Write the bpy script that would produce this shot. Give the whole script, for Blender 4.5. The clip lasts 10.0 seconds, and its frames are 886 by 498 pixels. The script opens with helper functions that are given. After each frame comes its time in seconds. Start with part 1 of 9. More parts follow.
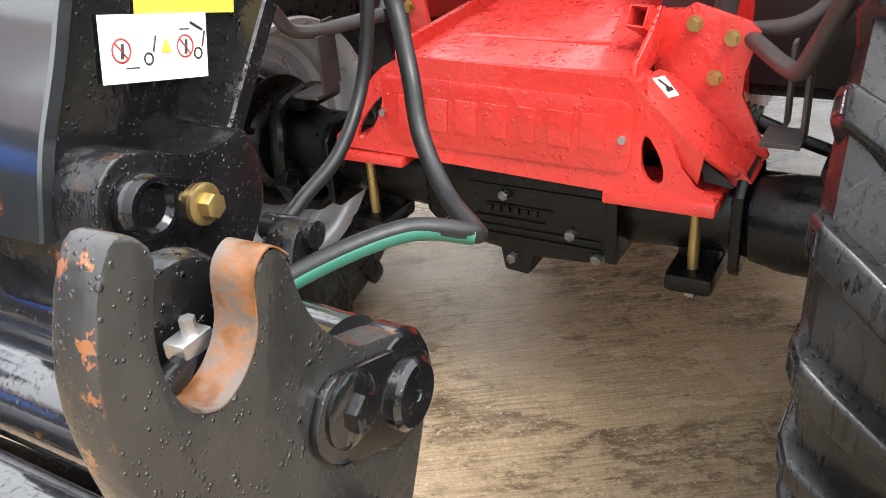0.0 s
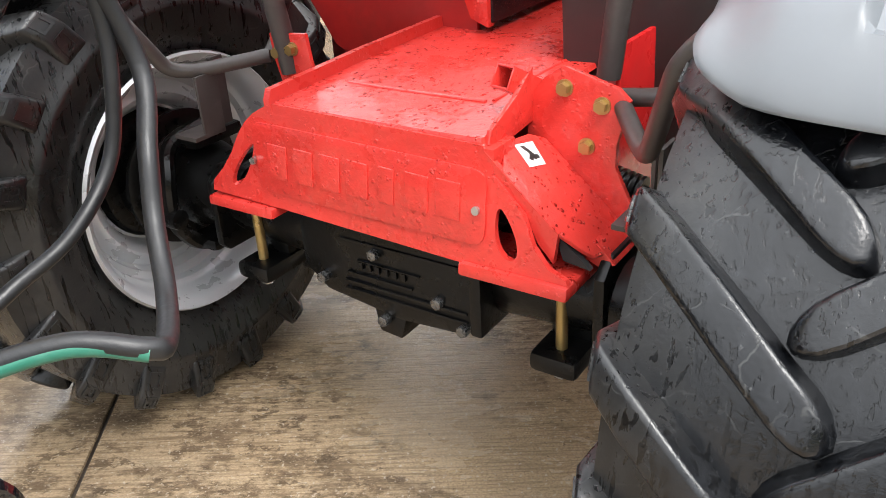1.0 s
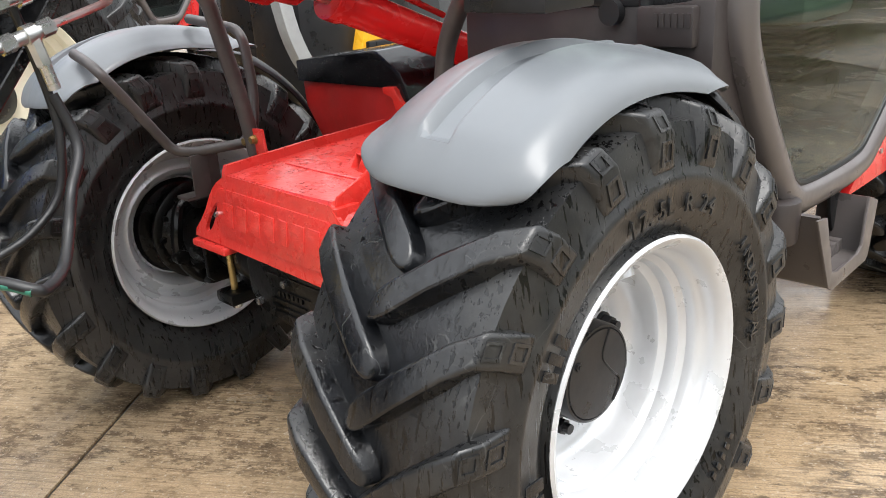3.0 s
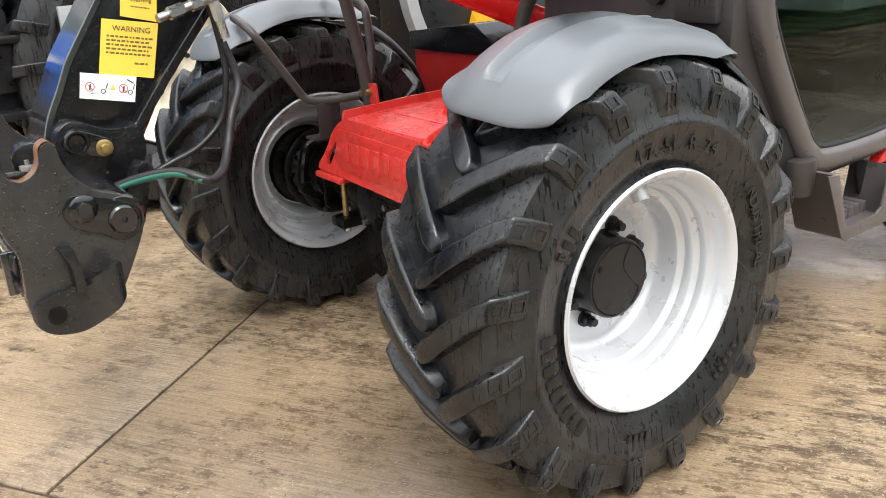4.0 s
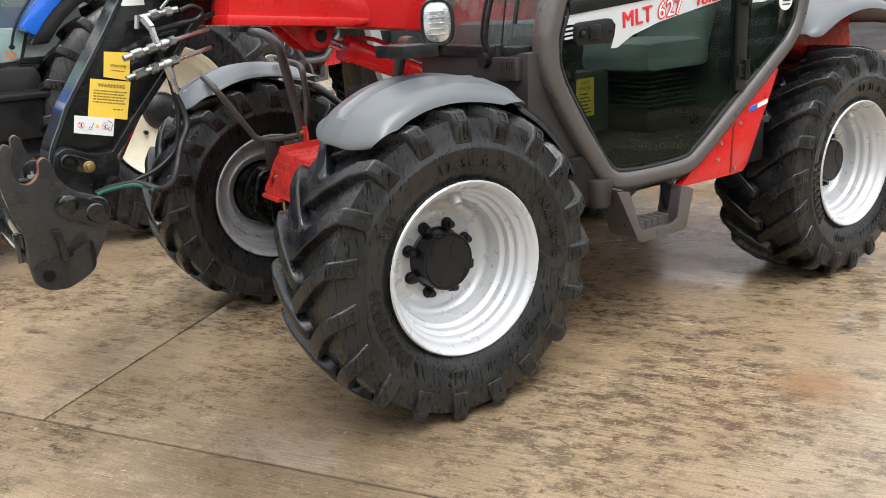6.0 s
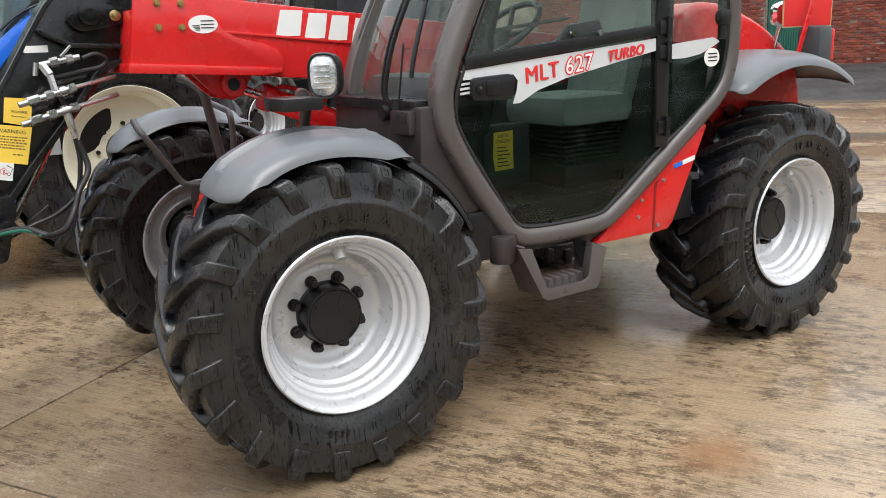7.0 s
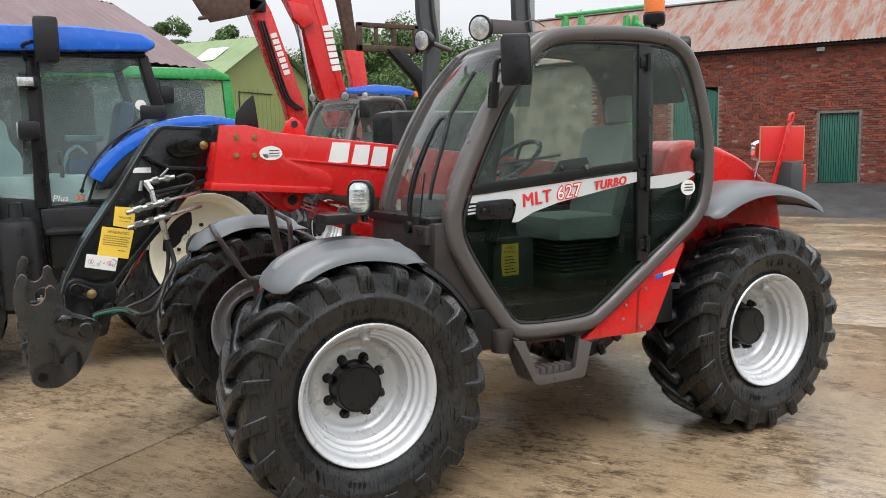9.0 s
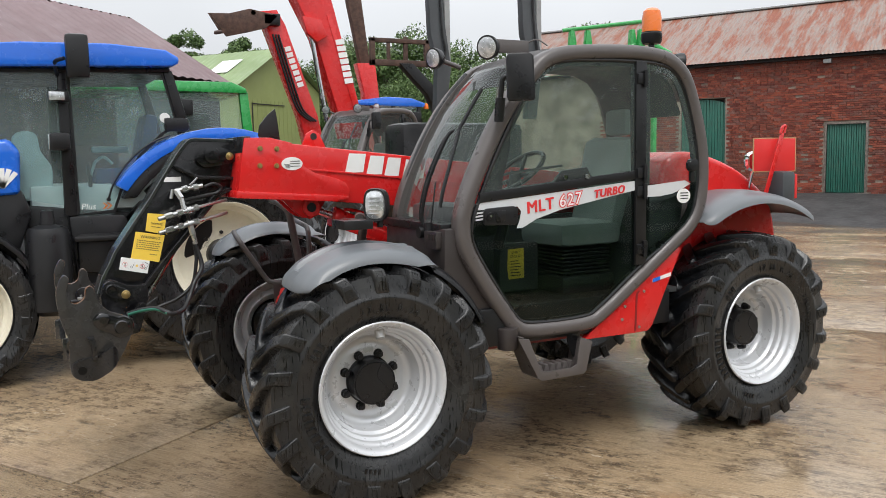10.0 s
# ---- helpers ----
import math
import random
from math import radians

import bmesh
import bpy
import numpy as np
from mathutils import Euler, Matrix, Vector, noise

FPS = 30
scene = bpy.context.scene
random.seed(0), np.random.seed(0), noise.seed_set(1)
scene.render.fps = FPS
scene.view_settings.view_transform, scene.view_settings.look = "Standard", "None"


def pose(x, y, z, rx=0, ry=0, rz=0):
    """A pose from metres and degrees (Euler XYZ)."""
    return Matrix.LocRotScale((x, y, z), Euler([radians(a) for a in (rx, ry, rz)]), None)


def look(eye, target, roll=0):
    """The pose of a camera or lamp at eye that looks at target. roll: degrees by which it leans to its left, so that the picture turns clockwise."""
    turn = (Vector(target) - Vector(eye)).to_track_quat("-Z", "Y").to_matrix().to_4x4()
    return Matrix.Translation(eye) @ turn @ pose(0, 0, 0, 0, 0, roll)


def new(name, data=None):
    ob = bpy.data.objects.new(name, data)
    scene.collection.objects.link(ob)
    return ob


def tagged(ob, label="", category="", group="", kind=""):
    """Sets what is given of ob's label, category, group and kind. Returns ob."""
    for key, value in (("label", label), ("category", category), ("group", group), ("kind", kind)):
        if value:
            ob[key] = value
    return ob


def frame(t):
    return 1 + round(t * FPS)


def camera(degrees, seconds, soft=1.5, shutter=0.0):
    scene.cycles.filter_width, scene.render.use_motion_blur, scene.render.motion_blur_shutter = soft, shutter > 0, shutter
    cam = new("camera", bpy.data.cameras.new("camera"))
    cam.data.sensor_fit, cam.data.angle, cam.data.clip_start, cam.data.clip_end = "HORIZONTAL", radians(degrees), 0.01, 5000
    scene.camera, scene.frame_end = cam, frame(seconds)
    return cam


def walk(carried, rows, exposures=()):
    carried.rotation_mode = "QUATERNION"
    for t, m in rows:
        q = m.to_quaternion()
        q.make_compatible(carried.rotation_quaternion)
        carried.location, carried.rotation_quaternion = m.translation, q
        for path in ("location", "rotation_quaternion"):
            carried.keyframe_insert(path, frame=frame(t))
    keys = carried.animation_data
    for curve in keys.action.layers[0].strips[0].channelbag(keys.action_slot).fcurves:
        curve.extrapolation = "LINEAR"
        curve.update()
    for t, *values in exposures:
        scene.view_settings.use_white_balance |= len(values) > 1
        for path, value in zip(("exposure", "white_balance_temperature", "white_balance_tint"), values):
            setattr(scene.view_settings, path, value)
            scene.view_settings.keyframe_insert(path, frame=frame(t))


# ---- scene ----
cam = camera(55.5, 10.0, 0.7)
PATH = [
    (0, (-1.563, -0.502, 1.381), (-0.029, 0.379, 0.449), -5.1),
    (0.5, (-1.394, -0.613, 1.376), (0.12, 0.308, 0.448), -4.8),
    (1, (-1.242, -0.753, 1.412), (0.244, 0.222, 0.496), -3.6),
    (1.5, (-1.153, -0.997, 1.444), (0.343, 0.053, 0.632), -2.6),
    (2, (-1.154, -1.201, 1.476), (0.345, -0.068, 0.792), -3.9),
    (2.2, (-1.196, -1.286, 1.469), (0.304, -0.129, 0.828), -3.7),
    (3.3, (-1.378, -1.859, 1.522), (-0.126, -0.467, 0.816), -4.3),
    (3.5, (-1.438, -1.96, 1.504), (-0.238, -0.524, 0.798), -4.1),
    (4, (-1.618, -2.203, 1.514), (-0.484, -0.708, 0.821), -3.1),
    (4.5, (-1.683, -2.498, 1.52), (-0.652, -0.907, 0.884), -2.2),
    (5, (-1.738, -2.802, 1.536), (-0.699, -1.203, 0.934), -1.7),
    (5.5, (-1.793, -3.067, 1.565), (-0.714, -1.49, 0.975), -2.4),
    (5.7, (-1.793, -3.18, 1.569), (-0.692, -1.617, 0.981), -3.3),
    (6.8, (-1.28, -3.523, 1.588), (-0.238, -1.889, 1.092), -2.9),
    (7, (-1.23, -3.561, 1.602), (-0.18, -1.929, 1.122), -2.4),
    (7.5, (-1.105, -3.767, 1.63), (-0.087, -2.097, 1.211), -1.1),
    (8, (-1.108, -3.967, 1.672), (-0.149, -2.245, 1.334), -1.1),
    (8.5, (-1.299, -4.137, 1.69), (-0.335, -2.406, 1.42), -1.5),
    (9, (-1.427, -4.341, 1.711), (-0.474, -2.598, 1.476), -1.1),
    (9.5, (-1.49, -4.547, 1.704), (-0.55, -2.795, 1.493), -0.8),
    (10, (-1.57, -4.604, 1.712), (-0.636, -2.848, 1.502), -1.1),
]
walk(cam, [(t, look(eye, target, roll)) for t, eye, target, roll in PATH], [(0, 1.16), (1, 1.17), (1.5, 1.3), (2, 0.93), (3.5, 0.77), (4.5, 0.64), (5, 0.53), (7, 0.21), (8.5, 0.23), (9.3, -0.01), (10, -0.01)])

# ---- light ----
SUN_EL, SUN_ROT = 58.0, 200.0
world = bpy.data.worlds.new("overcast_sky")
scene.world = world
world.use_nodes = True
wn, wl = world.node_tree.nodes, world.node_tree.links
wn.clear()
w_out = wn.new("ShaderNodeOutputWorld")
w_bg = wn.new("ShaderNodeBackground")
w_sky = wn.new("ShaderNodeTexSky")
w_sky.sky_type, w_sky.sun_disc = "NISHITA", False
w_sky.sun_elevation, w_sky.sun_rotation = radians(SUN_EL), radians(SUN_ROT)
w_sky.air_density, w_sky.dust_density, w_sky.ozone_density = 1.0, 4.0, 1.0
w_hsv = wn.new("ShaderNodeHueSaturation")
w_hsv.inputs["Saturation"].default_value = 0.12
w_co = wn.new("ShaderNodeTexCoord")
w_noise = wn.new("ShaderNodeTexNoise")
w_noise.inputs["Scale"].default_value, w_noise.inputs["Detail"].default_value = 2.2, 5
w_map = wn.new("ShaderNodeMapRange")
w_map.inputs["To Min"].default_value, w_map.inputs["To Max"].default_value = 0.80, 1.20
w_mul = wn.new("ShaderNodeMix")
w_mul.data_type, w_mul.blend_type = "RGBA", "MULTIPLY"
w_mul.inputs[0].default_value = 1.0
wl.new(w_co.outputs["Generated"], w_noise.inputs["Vector"])
wl.new(w_noise.outputs["Fac"], w_map.inputs["Value"])
wl.new(w_sky.outputs[0], w_hsv.inputs["Color"])
w_even = wn.new("ShaderNodeMix")
w_even.data_type = "RGBA"
w_even.inputs[0].default_value = 0.80
w_dim = wn.new("ShaderNodeMix")
w_dim.data_type, w_dim.blend_type = "RGBA", "MULTIPLY"
w_dim.inputs[0].default_value = 1.0
w_dim.inputs[7].default_value = (0.12, 0.12, 0.12, 1)
wl.new(w_hsv.outputs[0], w_dim.inputs[6])
wl.new(w_dim.outputs[2], w_even.inputs[6])
w_even.inputs[7].default_value = (0.80, 0.83, 0.87, 1)
wl.new(w_even.outputs[2], w_mul.inputs[6])
wl.new(w_map.outputs[0], w_mul.inputs[7])
# an overcast sky is brighter overhead than at the horizon
w_sep = wn.new("ShaderNodeSeparateXYZ")
w_up = wn.new("ShaderNodeMapRange")
w_up.inputs["From Min"].default_value, w_up.inputs["From Max"].default_value = 0.0, 1.0
w_up.inputs["To Min"].default_value, w_up.inputs["To Max"].default_value = 0.58, 1.75
w_grad = wn.new("ShaderNodeMix")
w_grad.data_type, w_grad.blend_type = "RGBA", "MULTIPLY"
w_grad.inputs[0].default_value = 1.0
wl.new(w_co.outputs["Generated"], w_sep.inputs[0])
wl.new(w_sep.outputs["Z"], w_up.inputs["Value"])
wl.new(w_mul.outputs[2], w_grad.inputs[6])
wl.new(w_up.outputs[0], w_grad.inputs[7])
wl.new(w_grad.outputs[2], w_bg.inputs["Color"])
w_bg.inputs["Strength"].default_value = 1.5
wl.new(w_bg.outputs[0], w_out.inputs[0])

sun_lamp = bpy.data.lights.new("sun", "SUN")
sun_lamp.energy, sun_lamp.angle, sun_lamp.color = 1.5, radians(28), (1.0, 0.97, 0.93)
sun_ob = new("sun", sun_lamp)
sun_ob.matrix_world = pose(0, 0, 20, 90 - SUN_EL, 0, -SUN_ROT + 180)


# ---- materials ----
def nodes_of(name):
    m = bpy.data.materials.new(name)
    m.use_nodes = True
    nt = m.node_tree
    return m, nt.nodes, nt.links, nt.nodes["Principled BSDF"]


def noise_fac(n, l, co, scale, detail=4, rough=0.55, lo=0.35, hi=0.65, stretch=None):
    src = co
    if stretch:
        mp = n.new("ShaderNodeMapping")
        mp.inputs["Scale"].default_value = stretch
        l.new(co, mp.inputs["Vector"])
        src = mp.outputs[0]
    t = n.new("ShaderNodeTexNoise")
    t.inputs["Scale"].default_value, t.inputs["Detail"].default_value = scale, detail
    t.inputs["Roughness"].default_value = rough
    l.new(src, t.inputs["Vector"])
    r = n.new("ShaderNodeMapRange")
    r.inputs["From Min"].default_value, r.inputs["From Max"].default_value = lo, hi
    l.new(t.outputs["Fac"], r.inputs["Value"])
    return r.outputs[0]


def blend(n, l, fac, a, b, mode="MIX"):
    x = n.new("ShaderNodeMix")
    x.data_type, x.blend_type = "RGBA", mode
    for sock, v in ((x.inputs[0], fac), (x.inputs[6], a), (x.inputs[7], b)):
        if isinstance(v, (int, float)):
            sock.default_value = v
        elif isinstance(v, tuple):
            sock.default_value = (*v, 1.0)
        else:
            l.new(v, sock)
    return x.outputs[2]


def math_node(n, l, op, a, b):
    x = n.new("ShaderNodeMath")
    x.operation = op
    for sock, v in ((x.inputs[0], a), (x.inputs[1], b)):
        if isinstance(v, (int, float)):
            sock.default_value = v
        else:
            l.new(v, sock)
    return x.outputs[0]


def bump_in(n, l, bsdf, height, strength, dist=0.01):
    b = n.new("ShaderNodeBump")
    b.inputs["Strength"].default_value, b.inputs["Distance"].default_value = strength, dist
    l.new(height, b.inputs["Height"])
    l.new(b.outputs[0], bsdf.inputs["Normal"])
    return b


def tint(c, k):
    return tuple(min(1.0, max(0.0, v * k)) for v in c)


def upward(n, l):
    """1 on faces that look up, where rain drops stay, and little on upright ones."""
    sep = n.new("ShaderNodeSeparateXYZ")
    l.new(n.new("ShaderNodeNewGeometry").outputs["True Normal"], sep.inputs[0])
    r = n.new("ShaderNodeMapRange")
    r.inputs["From Min"].default_value, r.inputs["From Max"].default_value = 0.35, 0.75
    r.inputs["To Min"].default_value = 0.12
    l.new(sep.outputs["Z"], r.inputs["Value"])
    return r.outputs[0]


def mat(name, col, rough=0.5, metal=0.0, var=0.18, scale=3.0, fine=45.0, bump=0.06, dirt=None, dirt_amount=0.35, chips=None,
        drops=0, coat=0.0, rvar=0.12, dirt_scale=5.0, spec=0.5, worn=None, dirt_lo=0.5, dirt_hi=0.78):
    """A worn surface: large and fine variation, optional dirt film, chipped paint and rain drops."""
    m, n, l, p = nodes_of(name)
    co = n.new("ShaderNodeTexCoord").outputs["Object"]
    big = noise_fac(n, l, co, scale, 5)
    small = noise_fac(n, l, co, fine, 3)
    c = blend(n, l, big, tint(col, 1 - var), tint(col, 1 + var))
    c = blend(n, l, math_node(n, l, "MULTIPLY", small, 0.35), c, tint(col, 1 - var * 0.8))
    if dirt:
        f = noise_fac(n, l, co, dirt_scale, 8, 0.68, dirt_lo, dirt_hi)
        c = blend(n, l, math_node(n, l, "MULTIPLY", f, dirt_amount), c, dirt)
    if chips:
        f = noise_fac(n, l, co, 16, 7, 0.7, 0.665, 0.69)
        c = blend(n, l, f, c, chips)
    if worn:
        pt = n.new("ShaderNodeMapRange")
        pt.inputs["From Min"].default_value, pt.inputs["From Max"].default_value = 0.545, 0.59
        l.new(n.new("ShaderNodeNewGeometry").outputs["Pointiness"], pt.inputs["Value"])
        f = math_node(n, l, "MULTIPLY", pt.outputs[0], noise_fac(n, l, co, 26, 7, 0.75, 0.49, 0.55))
        c = blend(n, l, f, c, blend(n, l, noise_fac(n, l, co, 11, 5, 0.7, 0.50, 0.58), (0.16, 0.16, 0.165), worn))
    l.new(c, p.inputs["Base Color"])
    p.inputs["Specular IOR Level"].default_value = spec
    rr = n.new("ShaderNodeMapRange")
    rr.inputs["To Min"].default_value, rr.inputs["To Max"].default_value = max(0.03, rough - rvar), min(1, rough + rvar)
    l.new(noise_fac(n, l, co, scale * 3, 6, 0.6), rr.inputs["Value"])
    l.new(rr.outputs[0], p.inputs["Roughness"])
    p.inputs["Metallic"].default_value = metal
    p.inputs["Coat Weight"].default_value = coat
    p.inputs["Coat Roughness"].default_value = 0.08
    h = math_node(n, l, "MULTIPLY", small, 0.25)
    rough_out = rr.outputs[0]
    if drops:
        for sc, lo, hi, k in ((170, 0.32, 0.12, 2.0), (85, 0.26, 0.12, 2.6)):
            v = n.new("ShaderNodeTexVoronoi")
            v.inputs["Scale"].default_value, v.inputs["Randomness"].default_value = sc / drops, 1
            l.new(co, v.inputs["Vector"])
            d = n.new("ShaderNodeMapRange")
            d.interpolation_type = "SMOOTHSTEP"
            d.inputs["From Min"].default_value, d.inputs["From Max"].default_value = lo, hi
            l.new(v.outputs["Distance"], d.inputs["Value"])
            sel = noise_fac(n, l, co, sc / drops * 0.3, 3, 0.5, 0.50, 0.58)
            bead = math_node(n, l, "MULTIPLY", d.outputs[0], sel)
            if drops > 1:
                bead = math_node(n, l, "MULTIPLY", bead, upward(n, l))
            h = math_node(n, l, "ADD", h, math_node(n, l, "MULTIPLY", bead, k))
            rough_out = math_node(n, l, "MULTIPLY", rough_out, math_node(n, l, "SUBTRACT", 1.0, math_node(n, l, "MULTIPLY", bead, 0.85)))
        l.new(rough_out, p.inputs["Roughness"])
    bump_in(n, l, p, h, bump, 0.004)
    return m


def glass_mat(name, tone, rough=0.01, solid=0.25, film=(0.02, 0.025, 0.025)):
    """Tinted safety glass: clear, tinted and mirror-like at its surface, with a thin film that imitates pale
    reflections.
    """
    m, n, l, p = nodes_of(name)
    n.remove(p)
    out = n["Material Output"]
    tr, gl, df = n.new("ShaderNodeBsdfTransparent"), n.new("ShaderNodeBsdfGlossy"), n.new("ShaderNodeBsdfDiffuse")
    tr.inputs["Color"].default_value = (*tone, 1)
    gl.inputs["Roughness"].default_value = rough
    df.inputs["Color"].default_value = (*film, 1)
    lw = n.new("ShaderNodeLayerWeight")
    lw.inputs["Blend"].default_value = 0.5
    fr = n.new("ShaderNodeMapRange")
    fr.inputs["To Min"].default_value, fr.inputs["To Max"].default_value = 0.028, 0.95
    l.new(math_node(n, l, "POWER", lw.outputs["Facing"], 5.0), fr.inputs["Value"])
    a, b = n.new("ShaderNodeMixShader"), n.new("ShaderNodeMixShader")
    a.inputs[0].default_value = solid
    l.new(tr.outputs[0], a.inputs[1])
    l.new(df.outputs[0], a.inputs[2])
    l.new(fr.outputs[0], b.inputs[0])
    l.new(a.outputs[0], b.inputs[1])
    l.new(gl.outputs[0], b.inputs[2])
    l.new(b.outputs[0], out.inputs[0])
    return m


red = mat("red_paint", (0.60, 0.034, 0.026), 0.30, var=0.1, drops=1.7, bump=1.0, coat=0.25, dirt=(0.30, 0.05, 0.03), dirt_amount=0.3)
red_dry = mat("red_panel_paint", (0.60, 0.016, 0.016), 0.27, var=0.06, bump=0.03, coat=0.3, dirt=(0.35, 0.06, 0.05), dirt_amount=0.2)
# machine red darkened to paint in shade under the boom, plus mottled dirt
red_shaded = mat("dull_dirty_red_paint", (0.36, 0.014, 0.012), 0.42, var=0.2, dirt=(0.12, 0.03, 0.02), dirt_amount=0.5)
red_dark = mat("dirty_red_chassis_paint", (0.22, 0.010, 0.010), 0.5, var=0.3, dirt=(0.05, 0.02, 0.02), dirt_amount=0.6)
black_steel = mat("black_painted_steel", (0.007, 0.007, 0.008), 0.24, var=0.4, bump=0.6, drops=1, chips=(0.16, 0.06, 0.02), dirt=(0.035, 0.03, 0.028), dirt_amount=0.3, spec=0.42)
chipped_black = mat("chipped_black_paint", (0.007, 0.007, 0.008), 0.22, var=0.4, bump=0.6, drops=1, chips=(0.22, 0.07, 0.02), dirt=(0.035, 0.03, 0.028), dirt_amount=0.3, spec=0.42, worn=(0.40, 0.14, 0.05))
tube_wet = mat("wet_glossy_tube_paint", (0.016, 0.016, 0.018), 0.14, var=0.3, bump=0.3, drops=1, chips=(0.16, 0.06, 0.02), rvar=0.05, coat=1.0, spec=0.9)
black_wet = mat("wet_black_paint", (0.005, 0.005, 0.006), 0.18, var=0.3, bump=0.3, drops=1, dirt=(0.02, 0.02, 0.02), dirt_amount=0.2, spec=0.42)
grey_plate = mat("worn_dark_grey_steel", (0.027, 0.026, 0.025), 0.30, var=0.3, bump=0.6, drops=1, dirt=(0.060, 0.053, 0.046), dirt_amount=0.4, chips=(0.012, 0.012, 0.012), spec=0.45, coat=0.25, worn=(0.42, 0.15, 0.05))
clamp_grey = mat("wet_dark_clamp_steel", (0.010, 0.010, 0.011), 0.30, var=0.3, bump=0.6, drops=1, dirt=(0.060, 0.053, 0.046), dirt_amount=0.4, chips=(0.012, 0.012, 0.012), spec=0.45, coat=0.25)
rust_edge = mat("bare_rusty_steel", (0.27, 0.105, 0.032), 0.45, var=0.6, scale=26, bump=0.7, dirt=(0.125, 0.100, 0.085), dirt_amount=0.95, dirt_scale=13, chips=(0.05, 0.045, 0.043), dirt_lo=0.43, dirt_hi=0.50)
worn_edge = mat("chipped_plate_edge", (0.030, 0.029, 0.028), 0.30, var=0.3, bump=0.5, drops=1, dirt=(0.30, 0.115, 0.04), dirt_amount=0.85, dirt_scale=26.0, dirt_lo=0.57, dirt_hi=0.59, chips=(0.20, 0.20, 0.21), coat=0.3)
wet_gloss = mat("wet_glossy_black", (0.005, 0.005, 0.006), 0.12, var=0.3, bump=0.3, drops=1, chips=(0.14, 0.06, 0.03), rvar=0.07, coat=0.6, spec=0.5)
gloss_black = mat("glossy_black_front_paint", (0.018, 0.020, 0.022), 0.16, var=0.3, bump=0.06, chips=(0.20, 0.06, 0.02), rvar=0.06, coat=1.0, spec=0.9)
axle_black = mat("oily_black_axle_paint", (0.004, 0.004, 0.004), 0.30, var=0.3, bump=0.4, spec=0.25)
cab_grey = mat("brown_grey_cab_paint", (0.085, 0.074, 0.071), 0.38, var=0.07, bump=0.02, coat=0.12)
# brown-grey taken darker: shade under the cab overhang is painted into it
scuttle_shade_brown = mat("dark_brown_grey_panel", (0.032, 0.026, 0.025), 0.42, var=0.15, bump=0.05, dirt=(0.06, 0.05, 0.048), dirt_amount=0.4)
tube_grey = mat("brown_grey_tube_paint", (0.052, 0.043, 0.040), 0.42, var=0.12, dirt=(0.16, 0.14, 0.13), dirt_amount=0.4)
fender_grey = mat("grey_moulded_plastic", (0.126, 0.136, 0.146), 0.38, var=0.05, scale=2.0, bump=0.012, dirt=(0.18, 0.175, 0.17), dirt_amount=0.12, dirt_scale=9.0, coat=0.06, rvar=0.05)
black_plastic = mat("black_plastic", (0.010, 0.010, 0.011), 0.36, var=0.2, bump=0.1, spec=0.4)
black_trim = mat("black_rubber_seal", (0.008, 0.008, 0.009), 0.35, var=0.2)
rim_silver = mat("silver_white_wheel_paint", (0.58, 0.59, 0.605), 0.30, metal=0.30, var=0.025, dirt=(0.42, 0.40, 0.37), dirt_amount=0.04, dirt_scale=3.0, bump=0.012, coat=0.12, rvar=0.05)
cream = mat("cream_wheel_paint", (0.72, 0.68, 0.55), 0.4, var=0.06, dirt=(0.4, 0.33, 0.22), dirt_amount=0.3)
blue_paint = mat("blue_tractor_paint", (0.015, 0.13, 0.62), 0.22, var=0.06, coat=0.4, bump=0.02)
green_paint = mat("green_tractor_paint", (0.03, 0.30, 0.07), 0.28, var=0.08, coat=0.3)
white_paint = mat("white_decal", (0.78, 0.78, 0.76), 0.4, var=0.04)
silver_decal = mat("silver_decal", (0.55, 0.56, 0.57), 0.35, var=0.05)
red_decal = mat("red_decal", (0.65, 0.03, 0.03), 0.4, var=0.04)
yellow_decal = mat("yellow_label", (0.84, 0.57, 0.07), 0.45, var=0.06, dirt=(0.6, 0.45, 0.15), dirt_amount=0.3)
ink = mat("dark_print", (0.03, 0.028, 0.025), 0.5, var=0.1)
chrome = mat("polished_steel", (0.62, 0.62, 0.63), 0.18, metal=1.0, var=0.08)
zinc = mat("zinc_fittings", (0.50, 0.50, 0.49), 0.32, metal=0.9, var=0.2)
dull_steel = mat("wet_dull_steel", (0.16, 0.16, 0.16), 0.25, metal=0.8, var=0.5, scale=40, fine=160, bump=0.4)
brass = mat("yellow_zinc_bolt", (0.42, 0.30, 0.12), 0.38, metal=0.8, var=0.25)
hose_black = mat("rubber_hose", (0.014, 0.014, 0.015), 0.40, var=0.4, fine=120, bump=0.2, spec=0.4, dirt=(0.06, 0.055, 0.05), dirt_amount=0.3)
hose_green = mat("green_hose_band", (0.028, 0.165, 0.11), 0.42, var=0.3, dirt=(0.09, 0.20, 0.15), dirt_amount=0.5, dirt_scale=30)
amber = mat("amber_lens", (0.75, 0.16, 0.01), 0.25, var=0.1, coat=0.5)
lamp_glass = mat("ribbed_lamp_lens", (0.66, 0.68, 0.69), 0.16, metal=0.7, var=0.35, scale=30, fine=60, bump=0.6)
seat_grey = mat("grey_seat_fabric", (0.26, 0.28, 0.275), 0.85, var=0.12)
cab_inside = mat("dark_cab_lining", (0.035, 0.036, 0.038), 0.75, var=0.15)
yellow_paint = mat("yellow_machine_paint", (0.70, 0.36, 0.02), 0.35, var=0.1)
grey_metal = mat("light_grey_painted_steel", (0.30, 0.31, 0.31), 0.42, var=0.12, dirt=(0.15, 0.13, 0.12), dirt_amount=0.4)
